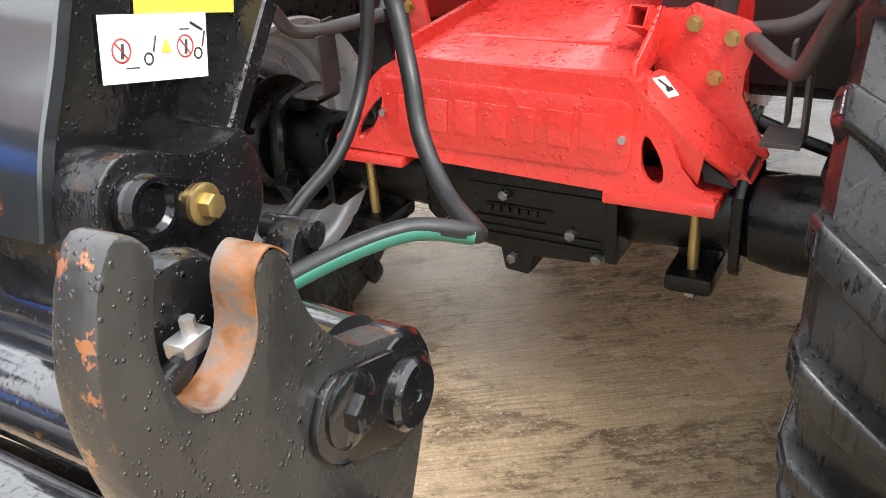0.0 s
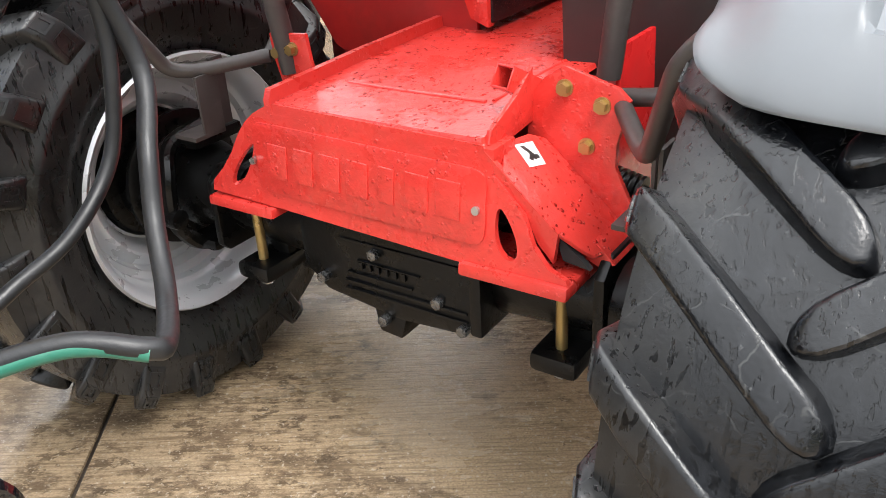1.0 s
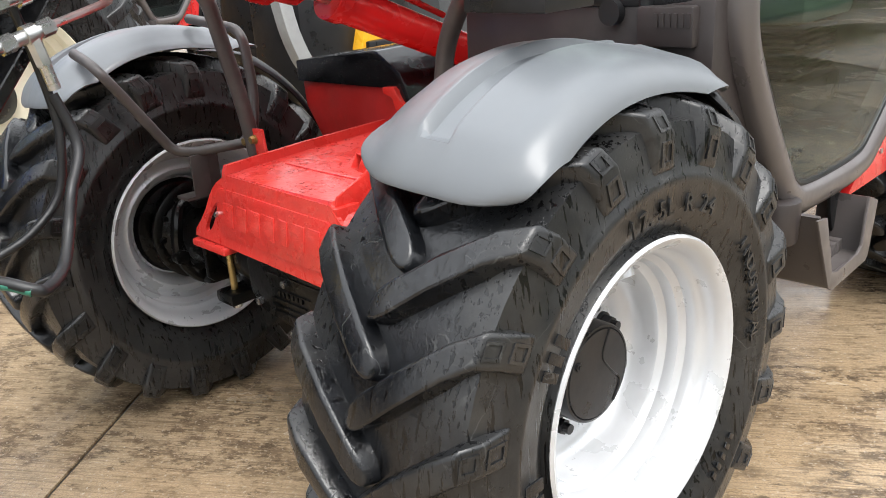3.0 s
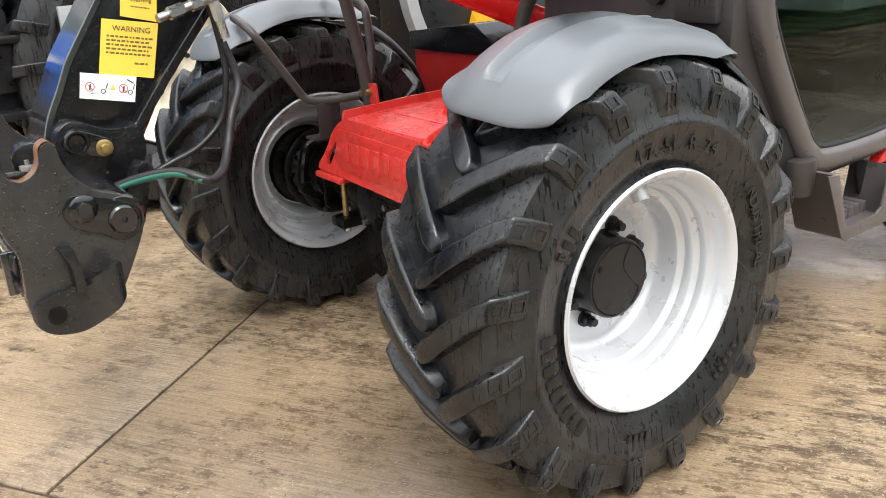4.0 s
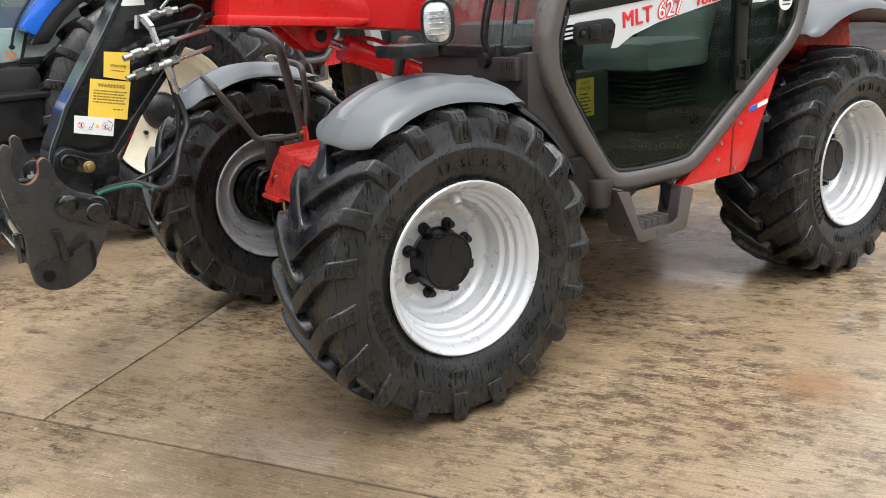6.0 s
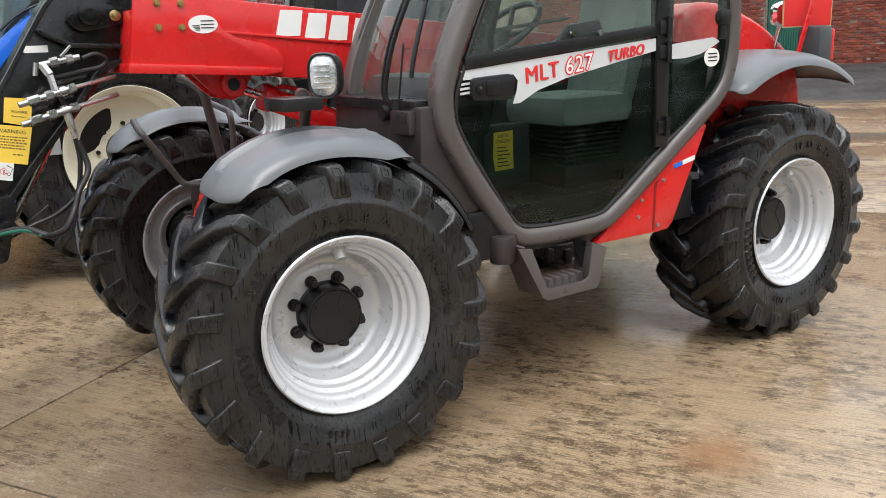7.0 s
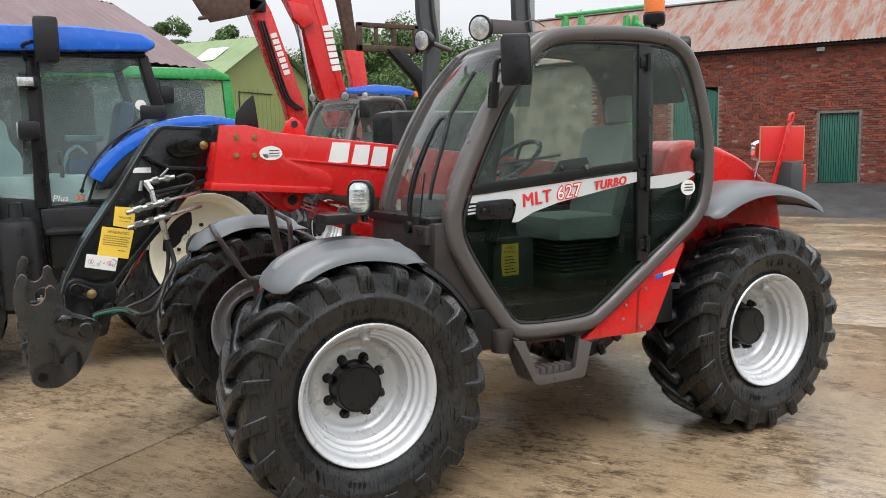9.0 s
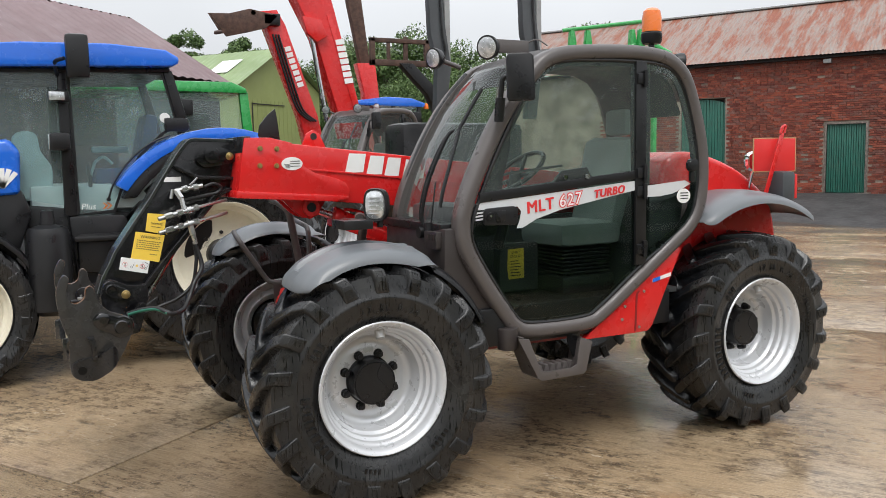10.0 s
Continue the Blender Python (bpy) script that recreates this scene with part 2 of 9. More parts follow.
steel_dark = mat("dark_grey_mast_paint", (0.055, 0.06, 0.065), 0.45, var=0.15)
brown_rust = mat("brown_rusty_frame", (0.075, 0.04, 0.028), 0.7, var=0.4, scale=10)
green_door = mat("dark_green_door_paint", (0.015, 0.105, 0.075), 0.5, var=0.12, dirt=(0.10, 0.13, 0.10), dirt_amount=0.4)
shed_green = mat("pale_green_sheet", (0.22, 0.26, 0.09), 0.6, var=0.08, scale=0.6, fine=8)
shed_roof_green = mat("green_sheet_roof", (0.20, 0.27, 0.12), 0.55, var=0.1, scale=0.5, fine=6)
purple_roof = mat("purple_brown_sheet_roof", (0.17, 0.115, 0.12), 0.6, var=0.1, scale=0.5, fine=6)
dark_gap = mat("dark_timber", (0.02, 0.018, 0.018), 0.8, var=0.3)
mortar = mat("lime_mortar", (0.26, 0.21, 0.17), 0.9, var=0.35, scale=1.5, fine=30, bump=0.3)
# the pale film of clear_glass and hazy_glass paints in reflected sky haze
clear_glass = glass_mat("clear_tinted_glass", (0.90, 0.96, 0.93), solid=0.05, film=(0.40, 0.45, 0.44))
dark_glass = glass_mat("dark_tinted_glass", (0.62, 0.70, 0.67), solid=0.01, film=(0.012, 0.016, 0.015))
hazy_glass = glass_mat("dusty_tractor_glass", (0.90, 0.97, 0.96), solid=0.085, film=(0.50, 0.60, 0.60))
mirror_glass = mat("mirror_glass", (0.8, 0.82, 0.84), 0.04, metal=1.0, var=0.02, bump=0.0, rvar=0.01)


def rubber_mat(name, dust):
    """Wet tyre rubber: dark and glossy on the tread, dusty grey towards the sidewall, with runs and fine cracks."""
    m, n, l, p = nodes_of(name)
    co = n.new("ShaderNodeNewGeometry").outputs["Position"]
    sep = n.new("ShaderNodeSeparateXYZ")
    l.new(n.new("ShaderNodeTexCoord").outputs["Object"], sep.inputs[0])
    side = n.new("ShaderNodeMapRange")
    side.inputs["From Min"].default_value, side.inputs["From Max"].default_value = 0.13, 0.215
    l.new(math_node(n, l, "ADD", math_node(n, l, "ABSOLUTE", sep.outputs["Y"], 0), math_node(n, l, "MULTIPLY", noise_fac(n, l, co, 14, 6, 0.7, 0.3, 0.7), 0.05)), side.inputs["Value"])
    big = noise_fac(n, l, co, 4.5, 8, 0.65, 0.40, 0.66)
    cloud = noise_fac(n, l, co, 7, 9, 0.72, 0.44, 0.66)
    fine = noise_fac(n, l, co, 160, 3)
    c = blend(n, l, big, (0.0035, 0.0040, 0.0050), (0.0095, 0.0100, 0.0112))
    c = blend(n, l, math_node(n, l, "MULTIPLY", math_node(n, l, "MULTIPLY", side.outputs[0], math_node(n, l, "ADD", math_node(n, l, "MULTIPLY", cloud, 0.75), 0.25)), dust), c, (0.036, 0.035, 0.033))
    scuff = noise_fac(n, l, co, 60, 5, 0.75, 0.66, 0.70)
    c = blend(n, l, math_node(n, l, "MULTIPLY", scuff, 0.30), c, (0.15, 0.15, 0.145))
    # thin pale scratches and dark cracks along warped cells
    lines = []
    for sc, wide in ((7.0, 0.010), (4.2, 0.012)):
        wob = n.new("ShaderNodeTexNoise")
        wob.inputs["Scale"].default_value, wob.inputs["Detail"].default_value = 9, 6
        l.new(co, wob.inputs["Vector"])
        mx = n.new("ShaderNodeVectorMath")
        mx.operation = "MULTIPLY_ADD"
        mx.inputs[1].default_value = (0.09, 0.09, 0.09)
        l.new(wob.outputs["Color"], mx.inputs[0])
        l.new(co, mx.inputs[2])
        cell = n.new("ShaderNodeTexVoronoi")
        cell.feature = "DISTANCE_TO_EDGE"
        cell.inputs["Scale"].default_value = sc
        l.new(mx.outputs[0], cell.inputs["Vector"])
        r = n.new("ShaderNodeMapRange")
        r.inputs["From Min"].default_value, r.inputs["From Max"].default_value = wide, wide * 0.3
        l.new(cell.outputs["Distance"], r.inputs["Value"])
        lines.append(math_node(n, l, "MULTIPLY", r.outputs[0], noise_fac(n, l, co, 5 + sc, 4, 0.6, 0.50, 0.60)))
    c = blend(n, l, math_node(n, l, "MULTIPLY", lines[0], 0.30), c, (0.12, 0.12, 0.115))
    run = noise_fac(n, l, co, 95, 4, 0.60, 0.565, 0.605, (1.0, 1.0, 0.05))
    # dark water runs; film puts the tread's bluish sky sheen into the colour
    film = noise_fac(n, l, co, 26, 6, 0.70, 0.50, 0.68, (1.0, 1.0, 0.16))
    c = blend(n, l, math_node(n, l, "MULTIPLY", film, 0.40), c, (0.024, 0.026, 0.030))
    dark = math_node(n, l, "MAXIMUM", run, math_node(n, l, "MULTIPLY", lines[1], 0.5))
    c = blend(n, l, math_node(n, l, "MULTIPLY", dark, 0.9), c, (0.0015, 0.0015, 0.0018))
    l.new(c, p.inputs["Base Color"])
    p.inputs["Specular IOR Level"].default_value = 0.46
    r = n.new("ShaderNodeMapRange")
    r.inputs["To Min"].default_value, r.inputs["To Max"].default_value = 0.17, 0.42
    l.new(math_node(n, l, "ADD", math_node(n, l, "MULTIPLY", big, 0.6), math_node(n, l, "MULTIPLY", side.outputs[0], 0.4)), r.inputs["Value"])
    l.new(math_node(n, l, "SUBTRACT", r.outputs[0], math_node(n, l, "MULTIPLY", dark, 0.14)), p.inputs["Roughness"])
    h = math_node(n, l, "MULTIPLY", fine, 0.10)
    h = math_node(n, l, "SUBTRACT", h, math_node(n, l, "MULTIPLY", dark, 0.22))
    h = math_node(n, l, "ADD", h, math_node(n, l, "MULTIPLY", noise_fac(n, l, co, 11, 4, 0.5), 0.22))
    bump_in(n, l, p, h, 0.40, 0.004)
    return m


rubber = rubber_mat("wet_worn_tyre_rubber", 0.75)

# slab directions: long joint and cross joint
JOINT = Vector((-1.305, 0.26, 0.0))
ALONG, CROSS = Vector((0.809, 0.588, 0.0)), Vector((0.515, -0.857, 0.0))


STAIN_SHADE_AT = (-0.62, -0.62, 0.0)
RUST_AT = (1.238, -1.627, 0.0)


def concrete_mat():
    m, n, l, p = nodes_of("wet_brushed_concrete")
    co = n.new("ShaderNodeNewGeometry").outputs["Position"]
    mp = n.new("ShaderNodeMapping")
    mp.vector_type = "TEXTURE"
    mp.inputs["Rotation"].default_value = (0, 0, math.atan2(CROSS.y, CROSS.x))
    l.new(co, mp.inputs["Vector"])
    rc = mp.outputs[0]
    base = noise_fac(n, l, rc, 0.55, 6, 0.6, 0.3, 0.7)
    broom = noise_fac(n, l, rc, 30, 5, 0.66, 0.47, 0.62, (0.14, 4.2, 1.0))
    fine = noise_fac(n, l, rc, 42, 3, 0.6, 0.48, 0.62, (0.10, 3.0, 1.0))
    lines = noise_fac(n, l, rc, 7, 8, 0.78, 0.545, 0.60, (0.32, 5.0, 1.0))
    zone = noise_fac(n, l, rc, 0.95, 7, 0.70, 0.44, 0.53)
    zone2 = noise_fac(n, l, rc, 1.7, 5, 0.62, 0.46, 0.58, (0.8, 1.2, 1.0))
    mottle = noise_fac(n, l, rc, 8.5, 10, 0.80, 0.48, 0.58, (0.75, 1.4, 1.0))
    blot = noise_fac(n, l, rc, 3.2, 10, 0.80, 0.535, 0.60, (0.7, 1.5, 1.0))
    wash = noise_fac(n, l, rc, 0.33, 5, 0.6, 0.42, 0.62)
    speck = noise_fac(n, l, rc, 34, 4, 0.62, 0.655, 0.69)
    pale = noise_fac(n, l, rc, 2.6, 7, 0.72, 0.53, 0.66, (0.5, 1.8, 1.0))
    rustf = noise_fac(n, l, rc, 0.45, 4, 0.55, 0.66, 0.74)
    patchy = math_node(n, l, "ADD", math_node(n, l, "MULTIPLY", zone, 0.75), 0.25)
    c = blend(n, l, base, (0.350, 0.246, 0.143), (0.520, 0.392, 0.250))
    c = blend(n, l, math_node(n, l, "MULTIPLY", pale, 0.50), c, (0.58, 0.465, 0.320))
    c = blend(n, l, math_node(n, l, "MULTIPLY", math_node(n, l, "MULTIPLY", broom, patchy), 0.50), c, (0.140, 0.097, 0.058))
    c = blend(n, l, math_node(n, l, "MULTIPLY", fine, 0.42), c, (0.17, 0.116, 0.068))
    c = blend(n, l, math_node(n, l, "MULTIPLY", math_node(n, l, "MULTIPLY", lines, patchy), 0.42), c, (0.068, 0.045, 0.026))
    c = blend(n, l, math_node(n, l, "MULTIPLY", math_node(n, l, "MULTIPLY", mottle, zone), 0.92), c, (0.060, 0.040, 0.024))
    c = blend(n, l, math_node(n, l, "MULTIPLY", math_node(n, l, "MULTIPLY", blot, zone2), 0.92), c, (0.042, 0.030, 0.020))
    c = blend(n, l, math_node(n, l, "MULTIPLY", wash, 0.34), c, (0.165, 0.125, 0.086))
    c = blend(n, l, math_node(n, l, "MULTIPLY", speck, 0.70), c, (0.045, 0.036, 0.028))
    spots = noise_fac(n, l, rc, 15, 9, 0.72, 0.555, 0.59, (0.75, 1.3, 1.0))
    c = blend(n, l, math_node(n, l, "MULTIPLY", math_node(n, l, "MULTIPLY", spots, math_node(n, l, "MAXIMUM", zone, zone2)), 0.80), c, (0.048, 0.034, 0.022))
    grit = noise_fac(n, l, rc, 150, 3, 0.7, 0.46, 0.62)
    c = blend(n, l, math_node(n, l, "MULTIPLY", grit, 0.55), c, (0.15, 0.110, 0.072))
    light = noise_fac(n, l, rc, 75, 4, 0.7, 0.58, 0.66)
    c = blend(n, l, math_node(n, l, "MULTIPLY", light, 0.55), c, (0.60, 0.52, 0.41))
    c = blend(n, l, math_node(n, l, "MULTIPLY", rustf, 0.45), c, (0.38, 0.15, 0.04))
    # a broad dark patch by the front wheel: mottled stain with wheel shade painted in
    sd = n.new("ShaderNodeVectorMath")
    sd.operation = "DISTANCE"
    sd.inputs[1].default_value = STAIN_SHADE_AT
    l.new(co, sd.inputs[0])
    sm = n.new("ShaderNodeMapRange")
    sm.inputs["From Min"].default_value, sm.inputs["From Max"].default_value = 0.95, 0.30
    l.new(math_node(n, l, "ADD", sd.outputs["Value"], math_node(n, l, "MULTIPLY", mottle, 0.40)), sm.inputs["Value"])
    c = blend(n, l, math_node(n, l, "MULTIPLY", sm.outputs[0], 0.62), c, (0.085, 0.062, 0.040))
    # one round rust mark
    rd = n.new("ShaderNodeVectorMath")
    rd.operation = "DISTANCE"
    rd.inputs[1].default_value = RUST_AT
    l.new(co, rd.inputs[0])
    rm = n.new("ShaderNodeMapRange")
    rm.inputs["From Min"].default_value, rm.inputs["From Max"].default_value = 0.24, 0.06
    l.new(math_node(n, l, "ADD", rd.outputs["Value"], math_node(n, l, "MULTIPLY", blot, 0.10)), rm.inputs["Value"])
    c = blend(n, l, math_node(n, l, "MULTIPLY", rm.outputs[0], 0.55), c, (0.24, 0.095, 0.03))
    wet = noise_fac(n, l, rc, 0.6, 7, 0.66, 0.38, 0.56, (0.7, 1.3, 1.0))
    c = blend(n, l, math_node(n, l, "MULTIPLY", wet, 0.28), c, (0.17, 0.118, 0.070))
    l.new(c, p.inputs["Base Color"])
    r = n.new("ShaderNodeMapRange")
    r.inputs["To Min"].default_value, r.inputs["To Max"].default_value = 0.36, 0.05
    l.new(wet, r.inputs["Value"])
    l.new(r.outputs[0], p.inputs["Roughness"])
    h = math_node(n, l, "ADD", math_node(n, l, "MULTIPLY", math_node(n, l, "ADD", broom, fine), -0.8), math_node(n, l, "MULTIPLY", noise_fac(n, l, rc, 40, 4), 0.5))
    dry = math_node(n, l, "SUBTRACT", 1.12, wet)
    h = math_node(n, l, "MULTIPLY", math_node(n, l, "SUBTRACT", h, math_node(n, l, "MULTIPLY", lines, 0.5)), dry)
    h = math_node(n, l, "SUBTRACT", h, math_node(n, l, "MULTIPLY", math_node(n, l, "MULTIPLY", grit, dry), 0.45))
    bump_in(n, l, p, h, 0.16, 0.006)
    return m


concrete = concrete_mat()
gravel = mat("dark_wet_gravel", (0.034, 0.033, 0.033), 0.7, var=0.45, scale=2.0, fine=30, bump=0.8)
joint_fill = mat("wet_joint_dirt", (0.042, 0.031, 0.022), 0.5, var=0.6, scale=6.0, fine=60, bump=0.6)


def brick_mat():
    m, n, l, p = nodes_of("weathered_red_brick")
    geo = n.new("ShaderNodeNewGeometry")
    info = n.new("ShaderNodeObjectInfo")
    co = geo.outputs["Position"]
    rnd = math_node(n, l, "FRACT", math_node(n, l, "ADD", geo.outputs["Random Per Island"], info.outputs["Random"]), 0.0)
    c = blend(n, l, rnd, (0.115, 0.022, 0.015), (0.33, 0.080, 0.042))
    sel = n.new("ShaderNodeMapRange")
    sel.inputs["From Min"].default_value, sel.inputs["From Max"].default_value = 0.78, 0.84
    l.new(rnd, sel.inputs["Value"])
    c = blend(n, l, math_node(n, l, "MULTIPLY", sel.outputs[0], 0.75), c, (0.13, 0.065, 0.055))
    soot = noise_fac(n, l, co, 0.45, 6, 0.65, 0.5, 0.72)
    c = blend(n, l, math_node(n, l, "MULTIPLY", soot, 0.6), c, (0.07, 0.038, 0.03))
    lime = noise_fac(n, l, co, 5.0, 5, 0.7, 0.62, 0.75)
    c = blend(n, l, math_node(n, l, "MULTIPLY", lime, 0.4), c, (0.46, 0.34, 0.28))
    l.new(c, p.inputs["Base Color"])
    p.inputs["Roughness"].default_value = 0.85
    bump_in(n, l, p, noise_fac(n, l, co, 40, 4), 0.4, 0.01)
    return m


brick_red = brick_mat()


WDIR_XY = (-0.471, 0.882)


def rusty_roof_mat():
    m, n, l, p = nodes_of("rusty_corrugated_iron")
    co = n.new("ShaderNodeTexCoord").outputs["Object"]
    mp = n.new("ShaderNodeMapping")
    mp.vector_type = "TEXTURE"
    mp.inputs["Rotation"].default_value = (0, 0, math.atan2(WDIR_XY[1], WDIR_XY[0]))
    l.new(co, mp.inputs["Vector"])
    rc = mp.outputs[0]
    f = noise_fac(n, l, rc, 1.1, 9, 0.72, 0.46, 0.58, (2.4, 0.45, 0.45))
    g = noise_fac(n, l, rc, 6.0, 7, 0.75, 0.44, 0.62, (3.0, 0.4, 0.4))
    c = blend(n, l, f, (0.23, 0.20, 0.18), (0.20, 0.058, 0.030))
    c = blend(n, l, math_node(n, l, "MULTIPLY", g, 0.6), c, (0.27, 0.105, 0.06))
    k = noise_fac(n, l, rc, 2.6, 6, 0.7, 0.58, 0.68, (3.0, 0.35, 0.35))
    c = blend(n, l, math_node(n, l, "MULTIPLY", k, 0.7), c, (0.085, 0.035, 0.022))
    l.new(c, p.inputs["Base Color"])
    p.inputs["Roughness"].default_value = 0.7
    return m


rusty_roof = rusty_roof_mat()


def leaf_mat(name, a, b):
    m, n, l, p = nodes_of(name)
    geo = n.new("ShaderNodeNewGeometry")
    c = blend(n, l, geo.outputs["Random Per Island"], a, b)
    l.new(c, p.inputs["Base Color"])
    p.inputs["Roughness"].default_value = 0.6
    return m


leaf = leaf_mat("dark_green_leaves", (0.035, 0.075, 0.018), (0.12, 0.19, 0.05))
bark = mat("tree_bark", (0.08, 0.06, 0.045), 0.9, var=0.3, scale=10, bump=0.6)


# ---- mesh helpers ----
def part(name, bm, material, parent=None, label="", sharp=35.0):
    """Link a bmesh as one mesh object, shaded smooth but for its sharp edges."""
    bmesh.ops.recalc_face_normals(bm, faces=bm.faces)
    for f in bm.faces:
        f.smooth = True
    lim = radians(sharp)
    for e in bm.edges:
        e.smooth = len(e.link_faces) == 2 and e.calc_face_angle(0.0) < lim
    me = bpy.data.meshes.new(name)
    bm.to_mesh(me)
    bm.free()
    me.materials.append(material)
    ob = new(name, me)
    if parent:
        ob.parent = parent
    if label:
        ob["label"] = label
    return ob


def thing(name, label, category, at=(0, 0, 0), group="", kind=""):
    ob = new(name)
    ob.location = at
    return tagged(ob, label, category, group, kind)


def bevelled(bm, width, segs=2, angle=30.0, faces=None):
    lim = radians(angle)
    pool = {e for f in faces for e in f.edges} if faces else bm.edges
    es = [e for e in pool if len(e.link_faces) == 2 and e.calc_face_angle(0.0) > lim]
    if es and width > 0:
        bmesh.ops.bevel(bm, geom=es, offset=width, segments=segs, profile=0.6, affect="EDGES", clamp_overlap=True)


def box(bm, lo, hi, bevel=0.0, m=None):
    c = [(a + b) / 2 for a, b in zip(lo, hi)]
    s = [abs(b - a) for a, b in zip(lo, hi)]
    tmp = bmesh.new()
    bmesh.ops.create_cube(tmp, size=1.0, matrix=Matrix.Translation(c) @ Matrix.Diagonal((*s, 1)))
    bevelled(tmp, bevel)
    if m:
        bmesh.ops.transform(tmp, matrix=m, verts=tmp.verts)
    join(bm, tmp)


def join(bm, tmp):
    vs = {v: bm.verts.new(v.co) for v in tmp.verts}
    for f in tmp.faces:
        try:
            bm.faces.new([vs[v] for v in f.verts])
        except ValueError:
            pass
    tmp.free()


def prism(bm, pts, axis, a, b, bevel=0.0, m=None, segs=2):
    """Extrude a flat outline along an axis: x takes (y, z), y takes (x, z), z takes (x, y)."""
    def co(p, h):
        return {"x": (h, p[0], p[1]), "y": (p[0], h, p[1]), "z": (p[0], p[1], h)}[axis]
    tmp = bmesh.new()
    lo = [tmp.verts.new(co(p, a)) for p in pts]
    hi = [tmp.verts.new(co(p, b)) for p in pts]
    tmp.faces.new(lo)
    tmp.faces.new(hi[::-1])
    for i in range(len(pts)):
        j = (i + 1) % len(pts)
        tmp.faces.new((lo[i], hi[i], hi[j], lo[j]))
    bmesh.ops.recalc_face_normals(tmp, faces=tmp.faces)
    bevelled(tmp, bevel, segs, 25.0)
    if m:
        bmesh.ops.transform(tmp, matrix=m, verts=tmp.verts)
    join(bm, tmp)


def rod(bm, p, q, r, segs=20, r2=None, bevel=0.0):
    p, q = Vector(p), Vector(q)
    d = q - p
    tmp = bmesh.new()
    bmesh.ops.create_cone(tmp, cap_ends=True, segments=segs, radius1=r, radius2=r if r2 is None else r2, depth=d.length)
    bevelled(tmp, bevel, 2, 50.0)
    bmesh.ops.transform(tmp, matrix=Matrix.Translation((p + q) / 2) @ d.to_track_quat("Z", "Y").to_matrix().to_4x4(), verts=tmp.verts)
    join(bm, tmp)


def spline(pts, per=8, closed=False):
    """A Catmull-Rom curve through the points."""
    p = [Vector(v) for v in pts]
    n = len(p)
    out = []
    for i in range(n if closed else n - 1):
        if closed:
            a, b, c, d = p[i - 1], p[i], p[(i + 1) % n], p[(i + 2) % n]
        else:
            a, b, c, d = p[max(i - 1, 0)], p[i], p[i + 1], p[min(i + 2, n - 1)]
        for k in range(per):
            t = k / per
            out.append(0.5 * ((2 * b) + (c - a) * t + (2 * a - 5 * b + 4 * c - d) * t * t + (3 * b - a - 3 * c + d) * t ** 3))
    if not closed:
        out.append(p[-1])
    return out


def rounded(pts, r, segs=5, closed=False):
    """A polyline with its corners rounded."""
    p = [Vector(v) for v in pts]
    out = []
    n = len(p)
    for i in range(n):
        if not closed and i in (0, n - 1):
            out.append(p[i])
            continue
        a, b, c = p[i - 1], p[i], p[(i + 1) % n]
        u, v = (a - b), (c - b)
        k = min(r, u.length * 0.45, v.length * 0.45)
        s, e = b + u.normalized() * k, b + v.normalized() * k
        for j in range(segs + 1):
            t = j / segs
            out.append(s * (1 - t) ** 2 + b * 2 * t * (1 - t) + e * t * t)
    return out


def sweep(bm, path, section, closed=False, up=None, caps=True):
    """Carry a closed section (pairs: across, up) along a path."""
    n = len(path)
    rings = []
    prev = None
    for i, p in enumerate(path):
        a = path[i - 1] if (i or closed) else path[0]
        b = path[(i + 1) % n] if (i < n - 1 or closed) else path[-1]
        t = (b - a).normalized()
        if up is not None:
            side = t.cross(Vector(up)).normalized()
        elif prev is None:
            side = t.orthogonal().normalized()
        else:
            side = (prev - t * prev.dot(t)).normalized()
        prev = side
        top = side.cross(t)
        rings.append([bm.verts.new(p + side * u + top * v) for u, v in section])
    m = len(section)
    for i in range(n if closed else n - 1):
        r, s = rings[i], rings[(i + 1) % n]
        for j in range(m):
            k = (j + 1) % m
            bm.faces.new((r[j], r[k], s[k], s[j]))
    if caps and not closed:
        bm.faces.new(rings[0][::-1])
        bm.faces.new(rings[-1])


def ring(r, segs=12, sx=1.0, sy=1.0):
    return [(r * sx * math.cos(2 * math.pi * i / segs), r * sy * math.sin(2 * math.pi * i / segs)) for i in range(segs)]


def tube(bm, pts, r, segs=12, bend=0.06):
    sweep(bm, rounded(pts, bend, 6), ring(r, segs))


def hose(bm, pts, r, segs=10, per=8):
    sweep(bm, spline(pts, per), ring(r, segs))


def strip(bm, pts, half, y0, y1, round_=0.03):
    """A flat bar bent along a line in the x, z plane."""
    path = rounded([Vector((x, (y0 + y1) / 2, z)) for x, z in pts], round_, 5)
    hw = (y1 - y0) / 2
    c = min(0.003, half * 0.4)
    sweep(bm, path, [(half, hw - c), (half - c, hw), (c - half, hw), (-half, hw - c), (-half, c - hw), (c - half, -hw), (half - c, -hw), (half, c - hw)], False, (0, 1, 0))


def lathe(bm, prof, segs=48, closed=False, m=None):
    """Turn a profile of (radius, y) round the y axis."""
    rings = []
    for r, y in prof:
        ang = [2 * math.pi * i / segs for i in range(segs)]
        rings.append([bm.verts.new((m or Matrix()) @ Vector((r * math.cos(a), y, r * math.sin(a)))) for a in ang])
    n = len(prof)
    for i in range(n if closed else n - 1):
        a, b = rings[i], rings[(i + 1) % n]
        for j in range(segs):
            k = (j + 1) % segs
            bm.faces.new((a[j], a[k], b[k], b[j]))
    return rings


